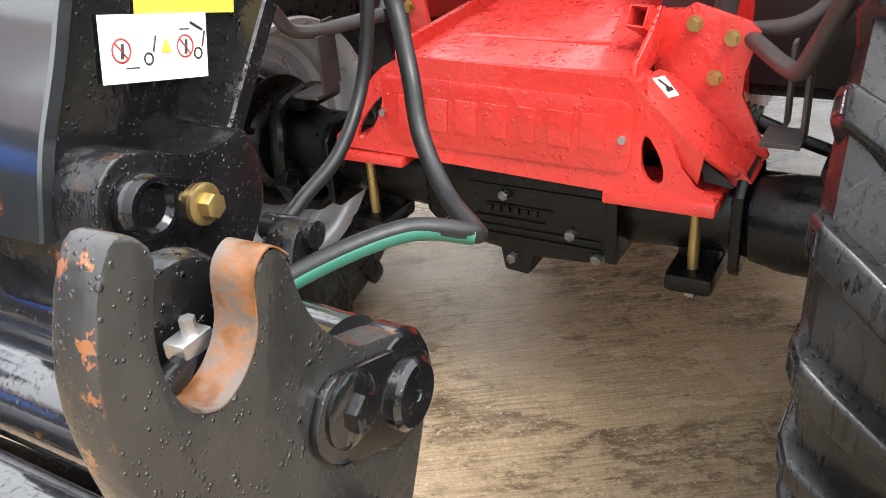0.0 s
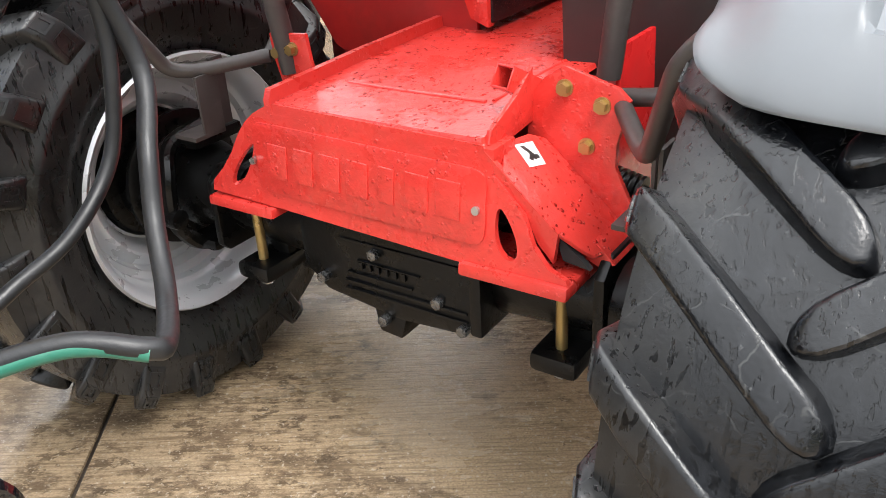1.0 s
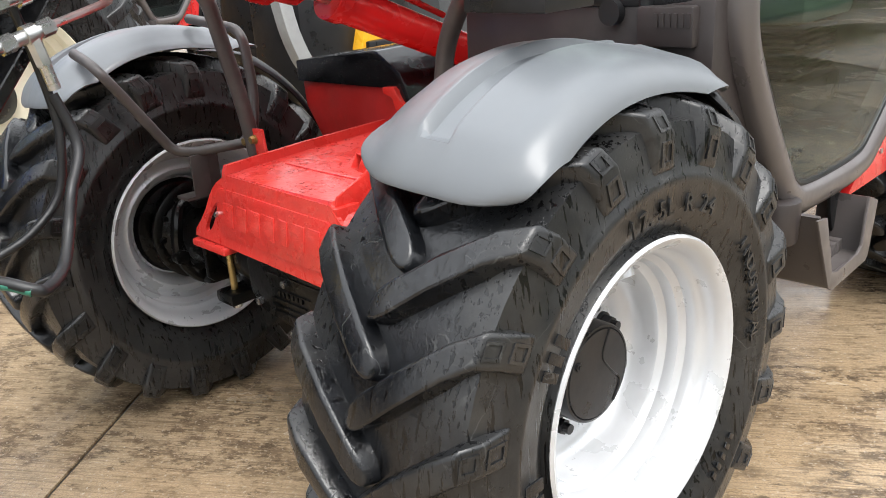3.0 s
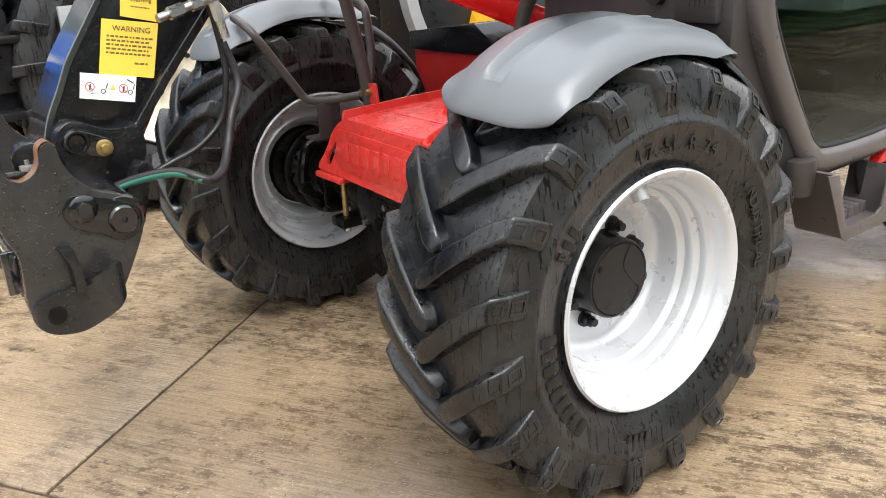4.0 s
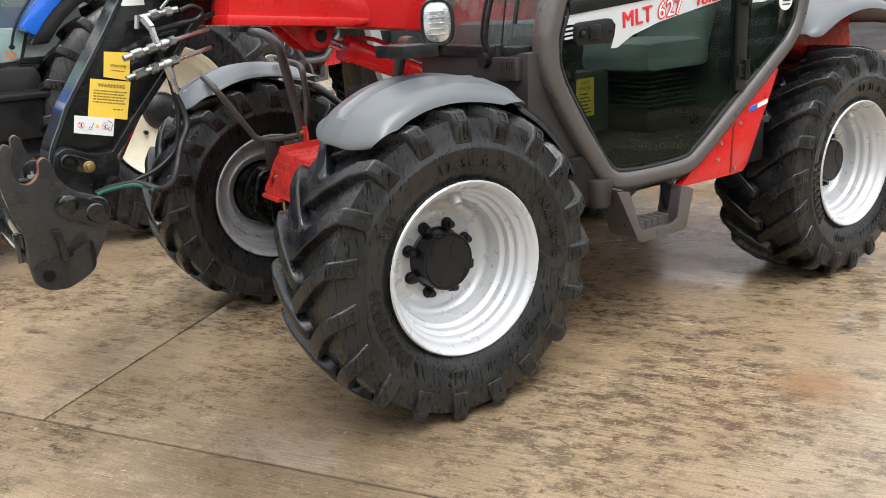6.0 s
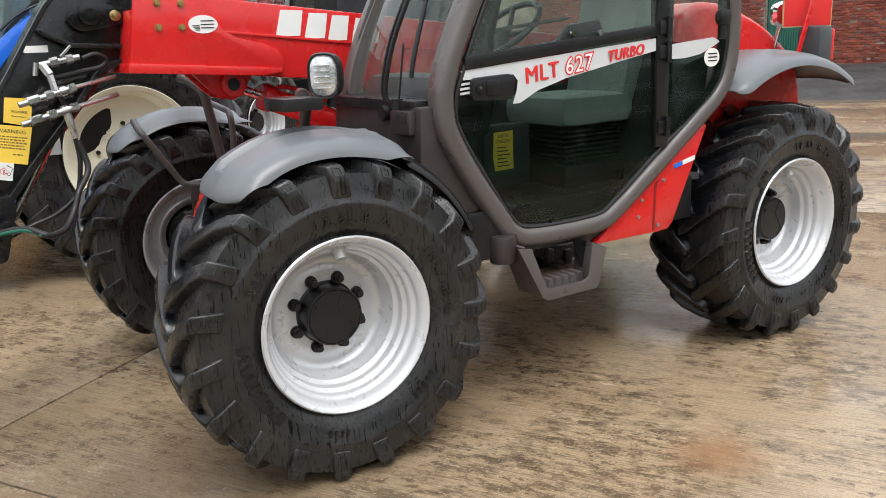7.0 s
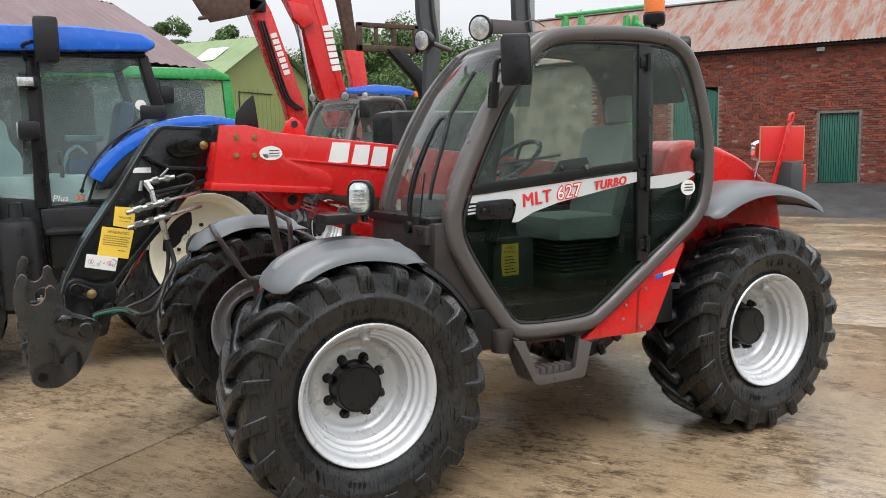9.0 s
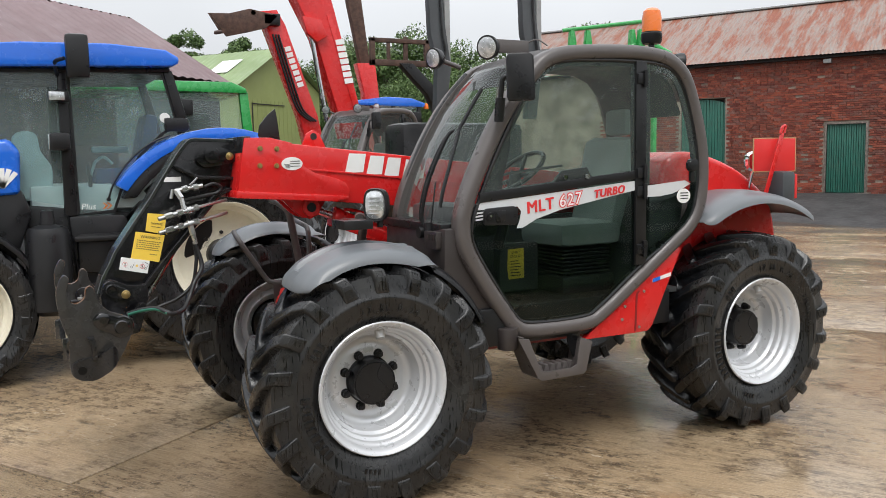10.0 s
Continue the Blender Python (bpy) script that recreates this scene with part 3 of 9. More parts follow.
def disc_cap(bm, prof, segs=32, m=None):
    """A turned solid whose profile ends are closed with flat caps."""
    rings = lathe(bm, prof, segs, False, m)
    bm.faces.new(rings[0])
    bm.faces.new(rings[-1][::-1])


def lettering(body, size, material, parent, m, depth=0.002, name="lettering", shear=0.0, spacing=1.0, label="", grow=0.0):
    """Words as a thin mesh, lying in the plane of m with x to the right and y up."""
    cu = bpy.data.curves.new("letters", "FONT")
    cu.body, cu.size, cu.extrude, cu.shear, cu.space_character = body, size, depth, shear, spacing
    cu.resolution_u = 3
    cu.offset = grow
    tmp = bpy.data.objects.new("letters", cu)
    scene.collection.objects.link(tmp)
    bpy.context.view_layer.update()
    me = bpy.data.meshes.new_from_object(tmp.evaluated_get(bpy.context.evaluated_depsgraph_get()))
    bpy.data.objects.remove(tmp)
    bpy.data.curves.remove(cu)
    me.materials.clear()
    me.materials.append(material)
    me.transform(m)
    ob = new(name, me)
    ob.parent = parent
    if label:
        ob["label"] = label
    return ob


def plane_y(x, y, z, slope=0.0):
    """The plane of a wall that faces -y, x along it, tilted by slope degrees."""
    return Matrix.Translation((x, y, z)) @ pose(0, 0, 0, 90, 0, 0) @ pose(0, 0, 0, 0, 0, slope)


# ---- telehandler wheels ----
def tyre_mesh(bm, R, rim_r, half, side, lug_h=0.044):
    """A farm tyre casing; its outer face looks to -y when side is 1."""
    k = R / 0.612
    body = [(rim_r - 0.012, -half * 0.90), (rim_r + 0.010, -half * 0.98), (rim_r + 0.018, -half * 0.90), (rim_r + 0.03, -half * 0.93),
            (rim_r + 0.075 * k, -half * 1.06), (rim_r + 0.12 * k, -half * 1.085), (rim_r + 0.125 * k, -half * 1.10), (rim_r + 0.135 * k, -half * 1.10), (rim_r + 0.142 * k, -half * 1.08),
            (rim_r + 0.18 * k, -half * 1.04), (R - 0.055 * k, -half * 0.98), (R - lug_h - 0.004, -half * 0.84), (R - lug_h, -half * 0.5), (R - lug_h + 0.004, 0)]
    prof = body + [(r, -y) for r, y in body[-2::-1]]
    lathe(bm, prof, 72, False, Matrix.Diagonal((1, side, 1, 1)))


def lug_mesh(bm, R, half, s, lug_h=0.044):
    """One chevron bar from the middle of the tread over the shoulder, on the side of s."""
    k = R / 0.612
    lo = R - lug_h - 0.012
    st = [(-0.020, -0.036, lo, -0.030, R - 0.016, 0.012, 0.006), (-0.012, -0.028, lo, -0.023, R - 0.006, 0.026, 0.018), (0.000, -0.016, lo, -0.012, R - 0.002, 0.036, 0.027), (0.018, 0.02 * half, lo, 0.02 * half, R, 0.043, 0.033), (0.045, 0.12 * half, lo, 0.12 * half, R, 0.046, 0.035), (0.14, 0.42 * half, lo, 0.42 * half, R, 0.047, 0.035),
          (0.255, 0.78 * half, lo - 0.004, 0.80 * half, R - 0.006, 0.047, 0.033), (0.315, 0.92 * half, R - 0.070, 1.02 * half, R - 0.022, 0.046, 0.031), (0.335, 0.95 * half, R - 0.105 * k, 1.105 * half, R - 0.066 * k, 0.047, 0.034), (0.345, 1.0 * half, R - 0.15 * k, 1.085 * half, R - 0.135 * k, 0.054, 0.044)]
    tmp = bmesh.new()
    rows = []
    for th, yb, rb, yt, rt, wb, wt in st:
        a = math.pi - th / k
        row = []
        for r, y, e in ((rb, yb, -wb), (rt, yt, -wt), (rt, yt, wt), (rb, yb, wb)):
            t = a + e / R
            row.append(tmp.verts.new((r * math.cos(t), y * s, r * math.sin(t))))
        rows.append(row)
    quads = [[v.co.copy() for v in (rows[j][1], rows[j][2], rows[j + 1][2], rows[j + 1][1])] for j in (7, 8)]
    for j in range(len(rows) - 1):
        p, q = rows[j], rows[j + 1]
        for u in range(3):
            tmp.faces.new((p[u], p[u + 1], q[u + 1], q[u]))
    tmp.faces.new(rows[0])
    tmp.faces.new(rows[-1][::-1])
    bmesh.ops.recalc_face_normals(tmp, faces=tmp.faces)
    bevelled(tmp, 0.009, 3, 40.0)
    # a raised outline on each of the two shoulder faces
    for qd in quads:
        nn = (qd[1] - qd[0]).cross(qd[3] - qd[0]).normalized()
        if nn.dot(qd[0] - Vector((0, qd[0].y * 0.4, 0))) < 0:
            nn = -nn
        loops = []
        for lo_u, lo_v, up in ((0.22, 0.16, -0.002), (0.22, 0.16, 0.0030), (0.315, 0.26, 0.0030), (0.315, 0.26, -0.002)):
            ringv = []
            for cu, cv in ((lo_u, lo_v), (1 - lo_u, lo_v), (1 - lo_u, 1 - lo_v), (lo_u, 1 - lo_v)):
                pt = (qd[0] * (1 - cu) + qd[1] * cu) * (1 - cv) + (qd[3] * (1 - cu) + qd[2] * cu) * cv
                ringv.append(tmp.verts.new(pt + nn * up))
            loops.append(ringv)
        for la, lb in zip(loops, loops[1:]):
            for i in range(4):
                tmp.faces.new((la[i], la[(i + 1) % 4], lb[(i + 1) % 4], lb[i]))
    join(bm, tmp)


def lug_copies(first, w, lugs, R, half, lug_h):
    """The other bars of a tyre: the same mesh turned, and its mirror half a step on."""
    bm = bmesh.new()
    lug_mesh(bm, R, half, -1, lug_h)
    other = part("lug", bm, first.data.materials[0], w)
    for i in range(2 * lugs):
        src = other if i % 2 else first
        if i < 2:
            o = src
        else:
            o = src.copy()
            scene.collection.objects.link(o)
            o.parent = w
        o.matrix_local = pose(0, 0, 0, 0, 180.0 * i / lugs, 0)


RIM = [(0.318, -0.205), (0.332, -0.216), (0.336, -0.222), (0.330, -0.228), (0.320, -0.224), (0.311, -0.212), (0.304, -0.200), (0.301, -0.188), (0.299, -0.176), (0.292, -0.168), (0.286, -0.163), (0.283, -0.154), (0.282, -0.136), (0.275, -0.128), (0.268, -0.123), (0.265, -0.114), (0.264, -0.096), (0.257, -0.088), (0.249, -0.082), (0.246, -0.072), (0.244, -0.046),
       (0.238, -0.022), (0.226, -0.006), (0.206, 0.002), (0.186, 0.003), (0.176, -0.003), (0.150, -0.004), (0.09, -0.004),
       (0.09, 0.020), (0.182, 0.022), (0.188, 0.048), (0.199, 0.068), (0.216, 0.077), (0.233, 0.071), (0.244, 0.058), (0.250, 0.054), (0.256, 0.062), (0.261, 0.086), (0.271, 0.094), (0.279, 0.100), (0.282, 0.126), (0.290, 0.134), (0.296, 0.142), (0.299, 0.175), (0.304, 0.192), (0.312, 0.212), (0.330, 0.228), (0.336, 0.220), (0.318, 0.205)]


def wheel_meshes(side):
    """Meshes for one hand of wheel, by name."""
    flip = Matrix.Diagonal((1, side, 1, 1))
    made = {}
    bm = bmesh.new()
    tyre_mesh(bm, 0.616, 0.322, 0.225, side)
    made["tyre"] = (bm, rubber, "worn black farm tyre with chevron lugs")
    bm = bmesh.new()
    lathe(bm, RIM, 72, True, flip)
    made["rim"] = (bm, rim_silver, "silver-white deep dished steel rim")
    bm = bmesh.new()
    disc_cap(bm, [(0.124, 0.02), (0.124, -0.004), (0.115, -0.010), (0.114, -0.080), (0.111, -0.086), (0.106, -0.087), (0.104, -0.084), (0.102, -0.088), (0.03, -0.089)], 48, flip)
    rod(bm, flip @ Vector((-0.074, -0.086, 0.042)), flip @ Vector((-0.074, -0.093, 0.042)), 0.010, 12)
    rod(bm, flip @ Vector((-0.074, -0.090, 0.042)), flip @ Vector((-0.074, -0.095, 0.042)), 0.005, 8)
    box(bm, flip @ Vector((0.100, -0.078, -0.030)), flip @ Vector((0.126, -0.060, -0.008)), 0.003)
    hose(bm, [flip @ Vector(v) for v in ((0.034, -0.089, 0.096), (0.012, -0.089, 0.040), (0.046, -0.089, -0.005), (0.080, -0.089, -0.040), (0.060, -0.089, -0.084))], 0.0026, 6, 6)
    made["hub_cap"] = (bm, black_plastic, "black hub cap")
    bm = bmesh.new()
    rod(bm, (0, 0, 0), (0, -0.008 * side, 0), 0.024, 18)
    rod(bm, (0, -0.006 * side, 0), (0, -0.030 * side, 0), 0.019, 6)
    rod(bm, (0, -0.028 * side, 0), (0, -0.046 * side, 0), 0.012, 10)
    made["wheel_nut"] = (bm, black_plastic, "")
    bm = bmesh.new()
    rod(bm, (0, -0.115 * side, 0.285), (0, -0.145 * side, 0.235), 0.026, 16, 0.022)
    made["valve"] = (bm, rim_silver, "stubby valve guard with rust at its tip")
    bm = bmesh.new()
    disc_cap(bm, [(0.16, 0.0), (0.175, 0.03), (0.165, 0.05), (0.13, 0.06), (0.125, 0.14), (0.10, 0.16)], 32, flip)
    made["hub"] = (bm, axle_black, "black planetary hub")
    return made


def wheel_set(parent, spots, side, nuts=8):
    made = wheel_meshes(side)
    first = None
    for x, y, z, spin, turn in spots:
        w = new("wheel")
        w.parent = parent
        w.matrix_local = pose(x, y, z, 0, spin, turn)
        if first is None:
            first = {}
            for nm, (bm, mt, lb) in made.items():
                first[nm] = part(nm, bm, mt, w, lb)
            nut = first["wheel_nut"]
            nut.location = (0.140 * math.cos(0.47), -0.004 * side, 0.140 * math.sin(0.47))
            bm = bmesh.new()
            lug_mesh(bm, 0.616, 0.225, 1)
            lug_copies(part("lug", bm, rubber, w), w, 19, 0.616, 0.225, 0.044)
            lug_obs = [c for c in w.children if c.name.startswith("lug")]
            rest = range(1, nuts)
        else:
            for src in lug_obs:
                o = src.copy()
                scene.collection.objects.link(o)
                o.parent = w
            for nm, src in first.items():
                o = src.copy()
                scene.collection.objects.link(o)
                o.parent = w
            rest = range(1, nuts)
        for i in rest:
            o = first["wheel_nut"].copy()
            scene.collection.objects.link(o)
            o.parent = w
            a = 0.47 + i * 2 * math.pi / nuts
            o.location = (0.140 * math.cos(a), -0.004 * side, 0.140 * math.sin(a))
        if side > 0:
            for words, at, size in (("17.5L R 24", 88, 0.052), ("INDUSTRIAL", 20, 0.048)):
                span = len(words) * size * 0.62
                for i, ch in enumerate(words):
                    if ch == " ":
                        continue
                    a = radians(at) + (span / 2 - (i + 0.5) * size * 0.62) / 0.405
                    m = Matrix.Translation((0.405 * math.cos(a), -0.2425, 0.405 * math.sin(a))) @ pose(0, 0, 0, 90, 0, 0) @ pose(0, 0, 0, 0, 0, math.degrees(a) - 90) @ Matrix.Translation((-size * 0.3, -size * 0.35, 0))
                    raised.append((ch, size, m, w))


raised = []


# ---- telehandler ----
tele = thing("telehandler", "red and grey compact telehandler, wet black boom nose, parked on concrete", "telehandler")
MID = 0.21


wheel_set(tele, [(0.061, -0.702, 0.607, 3.7, -2.4), (2.606, -0.756, 0.612, 11.2, 0)], 1)
wheel_set(tele, [(0.113, 1.078, 0.607, 9, -2.4), (2.65, 1.07, 0.612, 33, 0)], -1)
bar_shape = {}
for w in [c for c in tele.children if c.name.startswith("wheel")][:2]:
    for mid, count, wide, tall in ((150, 3, 0.020, 0.044), (205, 9, 0.026, 0.048), (262, 4, 0.012, 0.026), (318, 5, 0.014, 0.024)):
        for i in range(count):
            a = mid + (i - (count - 1) / 2) * math.degrees((wide + 0.012) / 0.405)
            if (wide, tall) not in bar_shape:
                bm = bmesh.new()
                box(bm, (-0.0025, -tall / 2, -wide / 2), (0.0025, tall / 2, wide / 2), 0.0015)
                o = part("raised_bar", bm, rubber, w)
                bar_shape[(wide, tall)] = o.data
            else:
                o = new("raised_bar", bar_shape[(wide, tall)])
                o.parent = w
            o.matrix_local = pose(0, 0, 0, 0, -a, 0) @ Matrix.Translation((0.405, -0.2425, 0)) @ pose(0, 0, 0, 0, 0, 90)
for ch, size, m, w in raised:
    lettering(ch, size, rubber, w, m, 0.0024, "tyre_letter")

# front axle
bm = bmesh.new()
rod(bm, (0.150, -0.45, 0.60), (0.165, 0.92, 0.60), 0.074, 24)
rod(bm, (0.145, -0.265, 0.60), (0.145, -0.03, 0.60), 0.088, 24, 0.10, 0.01)
rod(bm, (0.150, 0.72, 0.60), (0.150, 0.40, 0.60), 0.080, 24, 0.10, 0.01)
axle = part("front_axle", bm, axle_black, tele, "oily black steel front axle")
for y in (-0.285, 0.70):
    bm = bmesh.new()
    prism(bm, [(0.03, 0.52), (0.05, 0.50), (0.24, 0.50), (0.25, 0.52), (0.25, 0.70), (0.23, 0.715), (0.07, 0.715), (0.03, 0.68)], "y", y, y + 0.022, 0.006)
    part("axle_flange", bm, axle_black, axle, "black bolted axle flange")
bm = bmesh.new()
prism(bm, [(0.42, 0.655), (0.40, 0.68), (0.05, 0.685), (-0.03, 0.66), (-0.04, 0.53), (0.02, 0.485), (0.16, 0.475), (0.36, 0.50), (0.42, 0.55)], "x", 0.012, 0.24, 0.016)
prism(bm, [(0.235, 0.49), (0.225, 0.43), (0.165, 0.425), (0.15, 0.48)], "x", 0.018, 0.10, 0.008)
box(bm, (0.004, -0.045, 0.50), (0.20, -0.018, 0.675), 0.006)
part("gear_housing", bm, axle_black, axle, "black cast gear housing")
bm = bmesh.new()
prism(bm, [(0.09, 0.520), (0.25, 0.520), (0.25, 0.655), (0.21, 0.668), (0.12, 0.668), (0.09, 0.64)], "y", -0.50, -0.262, 0.014)
box(bm, (0.078, -0.44, 0.606), (0.10, -0.285, 0.626), 0.008)
box(bm, (0.078, -0.42, 0.556), (0.10, -0.285, 0.590), 0.010)
rod(bm, (0.20, -0.272, 0.66), (0.20, -0.272, 0.692), 0.020, 14, None, 0.004)
rod(bm, (0.16, -0.345, 0.66), (0.16, -0.345, 0.676), 0.014, 6)
part("axle_arm", bm, axle_black, axle, "black cast axle arm")
for z in (0.52, 0.54, 0.64):
    bm = bmesh.new()
    box(bm, (0.007, -0.010, z), (0.02, 0.30, z + 0.006), 0.002)
    part("cast_rib", bm, axle_black, axle)
bm = bmesh.new()
box(bm, (0.006, 0.10, 0.598), (0.016, 0.26, 0.601), 0.001)
box(bm, (0.006, 0.12, 0.563), (0.016, 0.29, 0.568), 0.001)
for i in range(6):
    box(bm, (0.006, 0.245 - i * 0.022, 0.580), (0.015, 0.258 - i * 0.022, 0.597), 0.002)
part("cast_mark", bm, axle_black, axle, "raised cast lettering as plain bars")
for y, z in ((0.212, 0.625), (0.058, 0.553), (0.200, 0.470), (0.36, 0.535), (0.0, 0.505)):
    bm = bmesh.new()
    rod(bm, (0.030, y, z), (-0.003, y, z), 0.013, 6, None, 0.002)
    part("bolt", bm, dull_steel, axle, "wet steel bolt head")
for s in (1, -1):
    y0 = 0.84 if s > 0 else -0.46
    xx = 0.155 if s > 0 else 0.10
    bm = bmesh.new()
    disc_cap(bm, [(0.085, -0.16), (0.098, -0.10), (0.100, -0.02), (0.112, 0.02), (0.112, 0.05), (0.085, 0.09)], 28, Matrix.Translation((xx, y0, 0.61)) @ Matrix.Diagonal((1, s, 1, 1)))
    box(bm, (xx - 0.08, y0 - 0.05, 0.455), (xx + 0.08, y0 + 0.05, 0.49), 0.016)
    box(bm, (xx - 0.08, y0 - 0.05, 0.73), (xx + 0.08, y0 + 0.05, 0.765), 0.016)
    part("steering_knuckle", bm, axle_black, axle, "black steering knuckle")
    bm = bmesh.new()
    yk = y0 + 0.02 * s
    sweep(bm, spline([(xx, yk, 0.765), (xx - 0.10, yk, 0.742), (xx - 0.140, yk - 0.02 * s, 0.68), (xx - 0.150, yk - 0.02 * s, 0.60), (xx - 0.125, yk - 0.01 * s, 0.53), (xx - 0.06, yk, 0.465), (xx + 0.04, yk, 0.45)], 6), ring(0.021, 10))
    rod(bm, (xx - 0.150, yk - 0.05 * s, 0.575), (xx - 0.150, yk - 0.01 * s, 0.575), 0.026, 12, None, 0.004)
    part("hub_yoke", bm, axle_black, axle, "black cast hub yoke")
    bm = bmesh.new()
    disc_cap(bm, [(0.178, 0.0), (0.178, 0.012), (0.165, 0.018), (0.13, 0.02)], 36, Matrix.Translation((xx, y0 + 0.125 * s, 0.61)) @ Matrix.Diagonal((1, -s, 1, 1)))
    for i in range(12):
        a = i * math.pi / 6
        rod(bm, (xx + 0.15 * math.cos(a), y0 + 0.125 * s, 0.61 + 0.15 * math.sin(a)), (xx + 0.15 * math.cos(a), y0 + 0.092 * s, 0.61 + 0.15 * math.sin(a)), 0.010, 6)
    part("hub_flange", bm, axle_black, axle, "black bolted hub flange")
for s in (1, -1):
    y = 0.60 if s > 0 else -0.19
    bm = bmesh.new()
    rod(bm, (0.060, y, 0.68), (0.060, y, 0.44), 0.012, 14)
    st = part("clamp_stud", bm, brass, axle, "yellow zinc clamp stud")
    bm = bmesh.new()
    box(bm, (0.015, y - 0.050, 0.455), (0.17, y + 0.050, 0.497), 0.014)
    box(bm, (0.10, y - 0.045, 0.49), (0.17, y + 0.045, 0.56), 0.014)
    part("clamp_block", bm, axle_black, axle)
    bm = bmesh.new()
    rod(bm, (0.060, y, 0.456), (0.060, y, 0.432), 0.021, 6, 0.016)
    part("stud_nut", bm, zinc, axle)

# red front tray: its face leans back a little
LEAN = Matrix.Translation((-0.008 - 0.136 * 0.69, 0, 0))
LEAN[0][2] = 0.136


def lean_part(name, bm, material, parent, label=""):
    bmesh.ops.transform(bm, matrix=LEAN, verts=bm.verts)
    return part(name, bm, material, parent, label)


def slot_ring(cy, cz, half_w, half_h, skew, n=18):
    """The outline of an upright slot, wider below, leaning by skew."""
    out = []
    for i in range(n):
        a = math.pi / 2 + 2 * math.pi * i / n
        w = half_w * (1.0 - 0.35 * math.sin(a))
        out.append((cy + w * math.cos(a) - skew * math.sin(a), cz + half_h * math.sin(a)))
    return out


bm = bmesh.new()
ring_r, ring_l = slot_ring(-0.117, 0.757, 0.020, 0.046, -0.012), slot_ring(0.524, 0.778, 0.018, 0.050, 0.030)
front = [(0.475, 0.900), (0.44, 0.918), (-0.065, 0.908), (-0.080, 0.890), (-0.088, 0.862), (-0.108, 0.842), (-0.150, 0.800), (-0.175, 0.745)]
lower = [(-0.205, 0.712), (-0.238, 0.700), (-0.245, 0.688), (-0.03, 0.685), (0.42, 0.70), (0.625, 0.705), (0.622, 0.728), (0.590, 0.760)]
upper = [(0.560, 0.800), (0.535, 0.845), (0.515, 0.870), (0.492, 0.890)]
k_r = max(range(18), key=lambda i: -ring_r[i][0])
k_l = max(range(18), key=lambda i: ring_l[i][0])
hole_r = [ring_r[(k_r - i) % 18] for i in range(19)]
hole_l = [ring_l[(k_l - i) % 18] for i in range(19)]
prism(bm, front + hole_r + [(-0.1755, 0.7445)] + lower + hole_l + [(0.5895, 0.7605)] + upper, "x", -0.022, -0.010)
box(bm, (-0.036, 0.436, 0.676), (0.15, 0.628, 0.698), 0.006)
box(bm, (-0.032, -0.247, 0.664), (0.13, -0.027, 0.690), 0.006)
tray = lean_part("front_tray", bm, red, tele, "wet red steel tray with rain drops")
bm = bmesh.new()
top = [(-0.002, 0.915), (0.008, 0.916), (0.30, 0.928), (1.08, 0.942)]
sec = [(0.452, 0.012), (0.452, 0.030), (0.436, 0.030), (0.432, 0.004), (0.30, 0.0), (0.05, 0.0), (-0.060, 0.002), (-0.064, -0.008), (0.452, -0.010)]
rows = []
for x, z in top:
    rows.append([bm.verts.new((x, y, z + dz - (0.02 if x < 0.0 else 0.0))) for y, dz in sec])
for i in range(len(rows) - 1):
    for j in range(len(sec)):
        k = (j + 1) % len(sec)
        bm.faces.new((rows[i][j], rows[i][k], rows[i + 1][k], rows[i + 1][j]))
bm.faces.new(rows[0])
bm.faces.new(rows[-1][::-1])
part("tray_top", bm, red, tray, "wet red sheet covered in rain drops")
bm = bmesh.new()
hose(bm, [(0.170, 0.37, 0.9235), (0.170, 0.20, 0.9235), (0.172, 0.03, 0.924)], 0.004, 8, 4)
hose(bm, [(0.180, 0.018, 0.924), (0.42, 0.012, 0.930), (0.60, 0.0, 0.934)], 0.004, 8, 4)
part("tray_seam", bm, red, tray)
bm = bmesh.new()
plate = rounded([Vector((0.495, 0.878, 0)), Vector((-0.078, 0.866, 0)), Vector((-0.078, 0.726, 0)), Vector((0.470, 0.733, 0))], 0.03, 4, True)
prism(bm, [(p.x, p.y) for p in plate], "x", -0.0265, -0.021, 0.0015)
lean_part("badge_plate", bm, red, tray, "red plate with raised blank lettering")
for i in range(7):
    y = 0.420 - i * 0.070
    w = 0.052 if i != 4 else 0.036
    bm = bmesh.new()
    prism(bm, [(y + w / 2, 0.838), (y - w / 2, 0.836), (y - w / 2, 0.766), (y + w / 2, 0.768)], "x", -0.0295, -0.026, 0.006, None, 3)
    lean_part("raised_block", bm, red, tray)
for y, z in ((0.488, 0.795), (-0.060, 0.793)):
    bm = bmesh.new()
    rod(bm, (-0.024, y, z), (-0.033, y, z), 0.008, 10)
    lean_part("bolt", bm, zinc, tray)
# bolted brackets
bm = bmesh.new()
prism(bm, [(0.575, 1.015), (0.570, 0.96), (0.552, 0.90), (0.44, 0.90), (0.462, 0.96), (0.470, 1.02)], "x", 0.160, 0.172, 0.003)
part("bracket", bm, red, tray, "red bolted bracket")
for y, z in ((0.550, 0.975), (0.508, 0.985)):
    bm = bmesh.new()
    rod(bm, (0.162, y, z), (0.143, y, z), 0.012, 6)
    rod(bm, (0.162, y, z), (0.156, y, z), 0.015, 16)
    part("bolt", bm, brass, tray)
bm = bmesh.new()
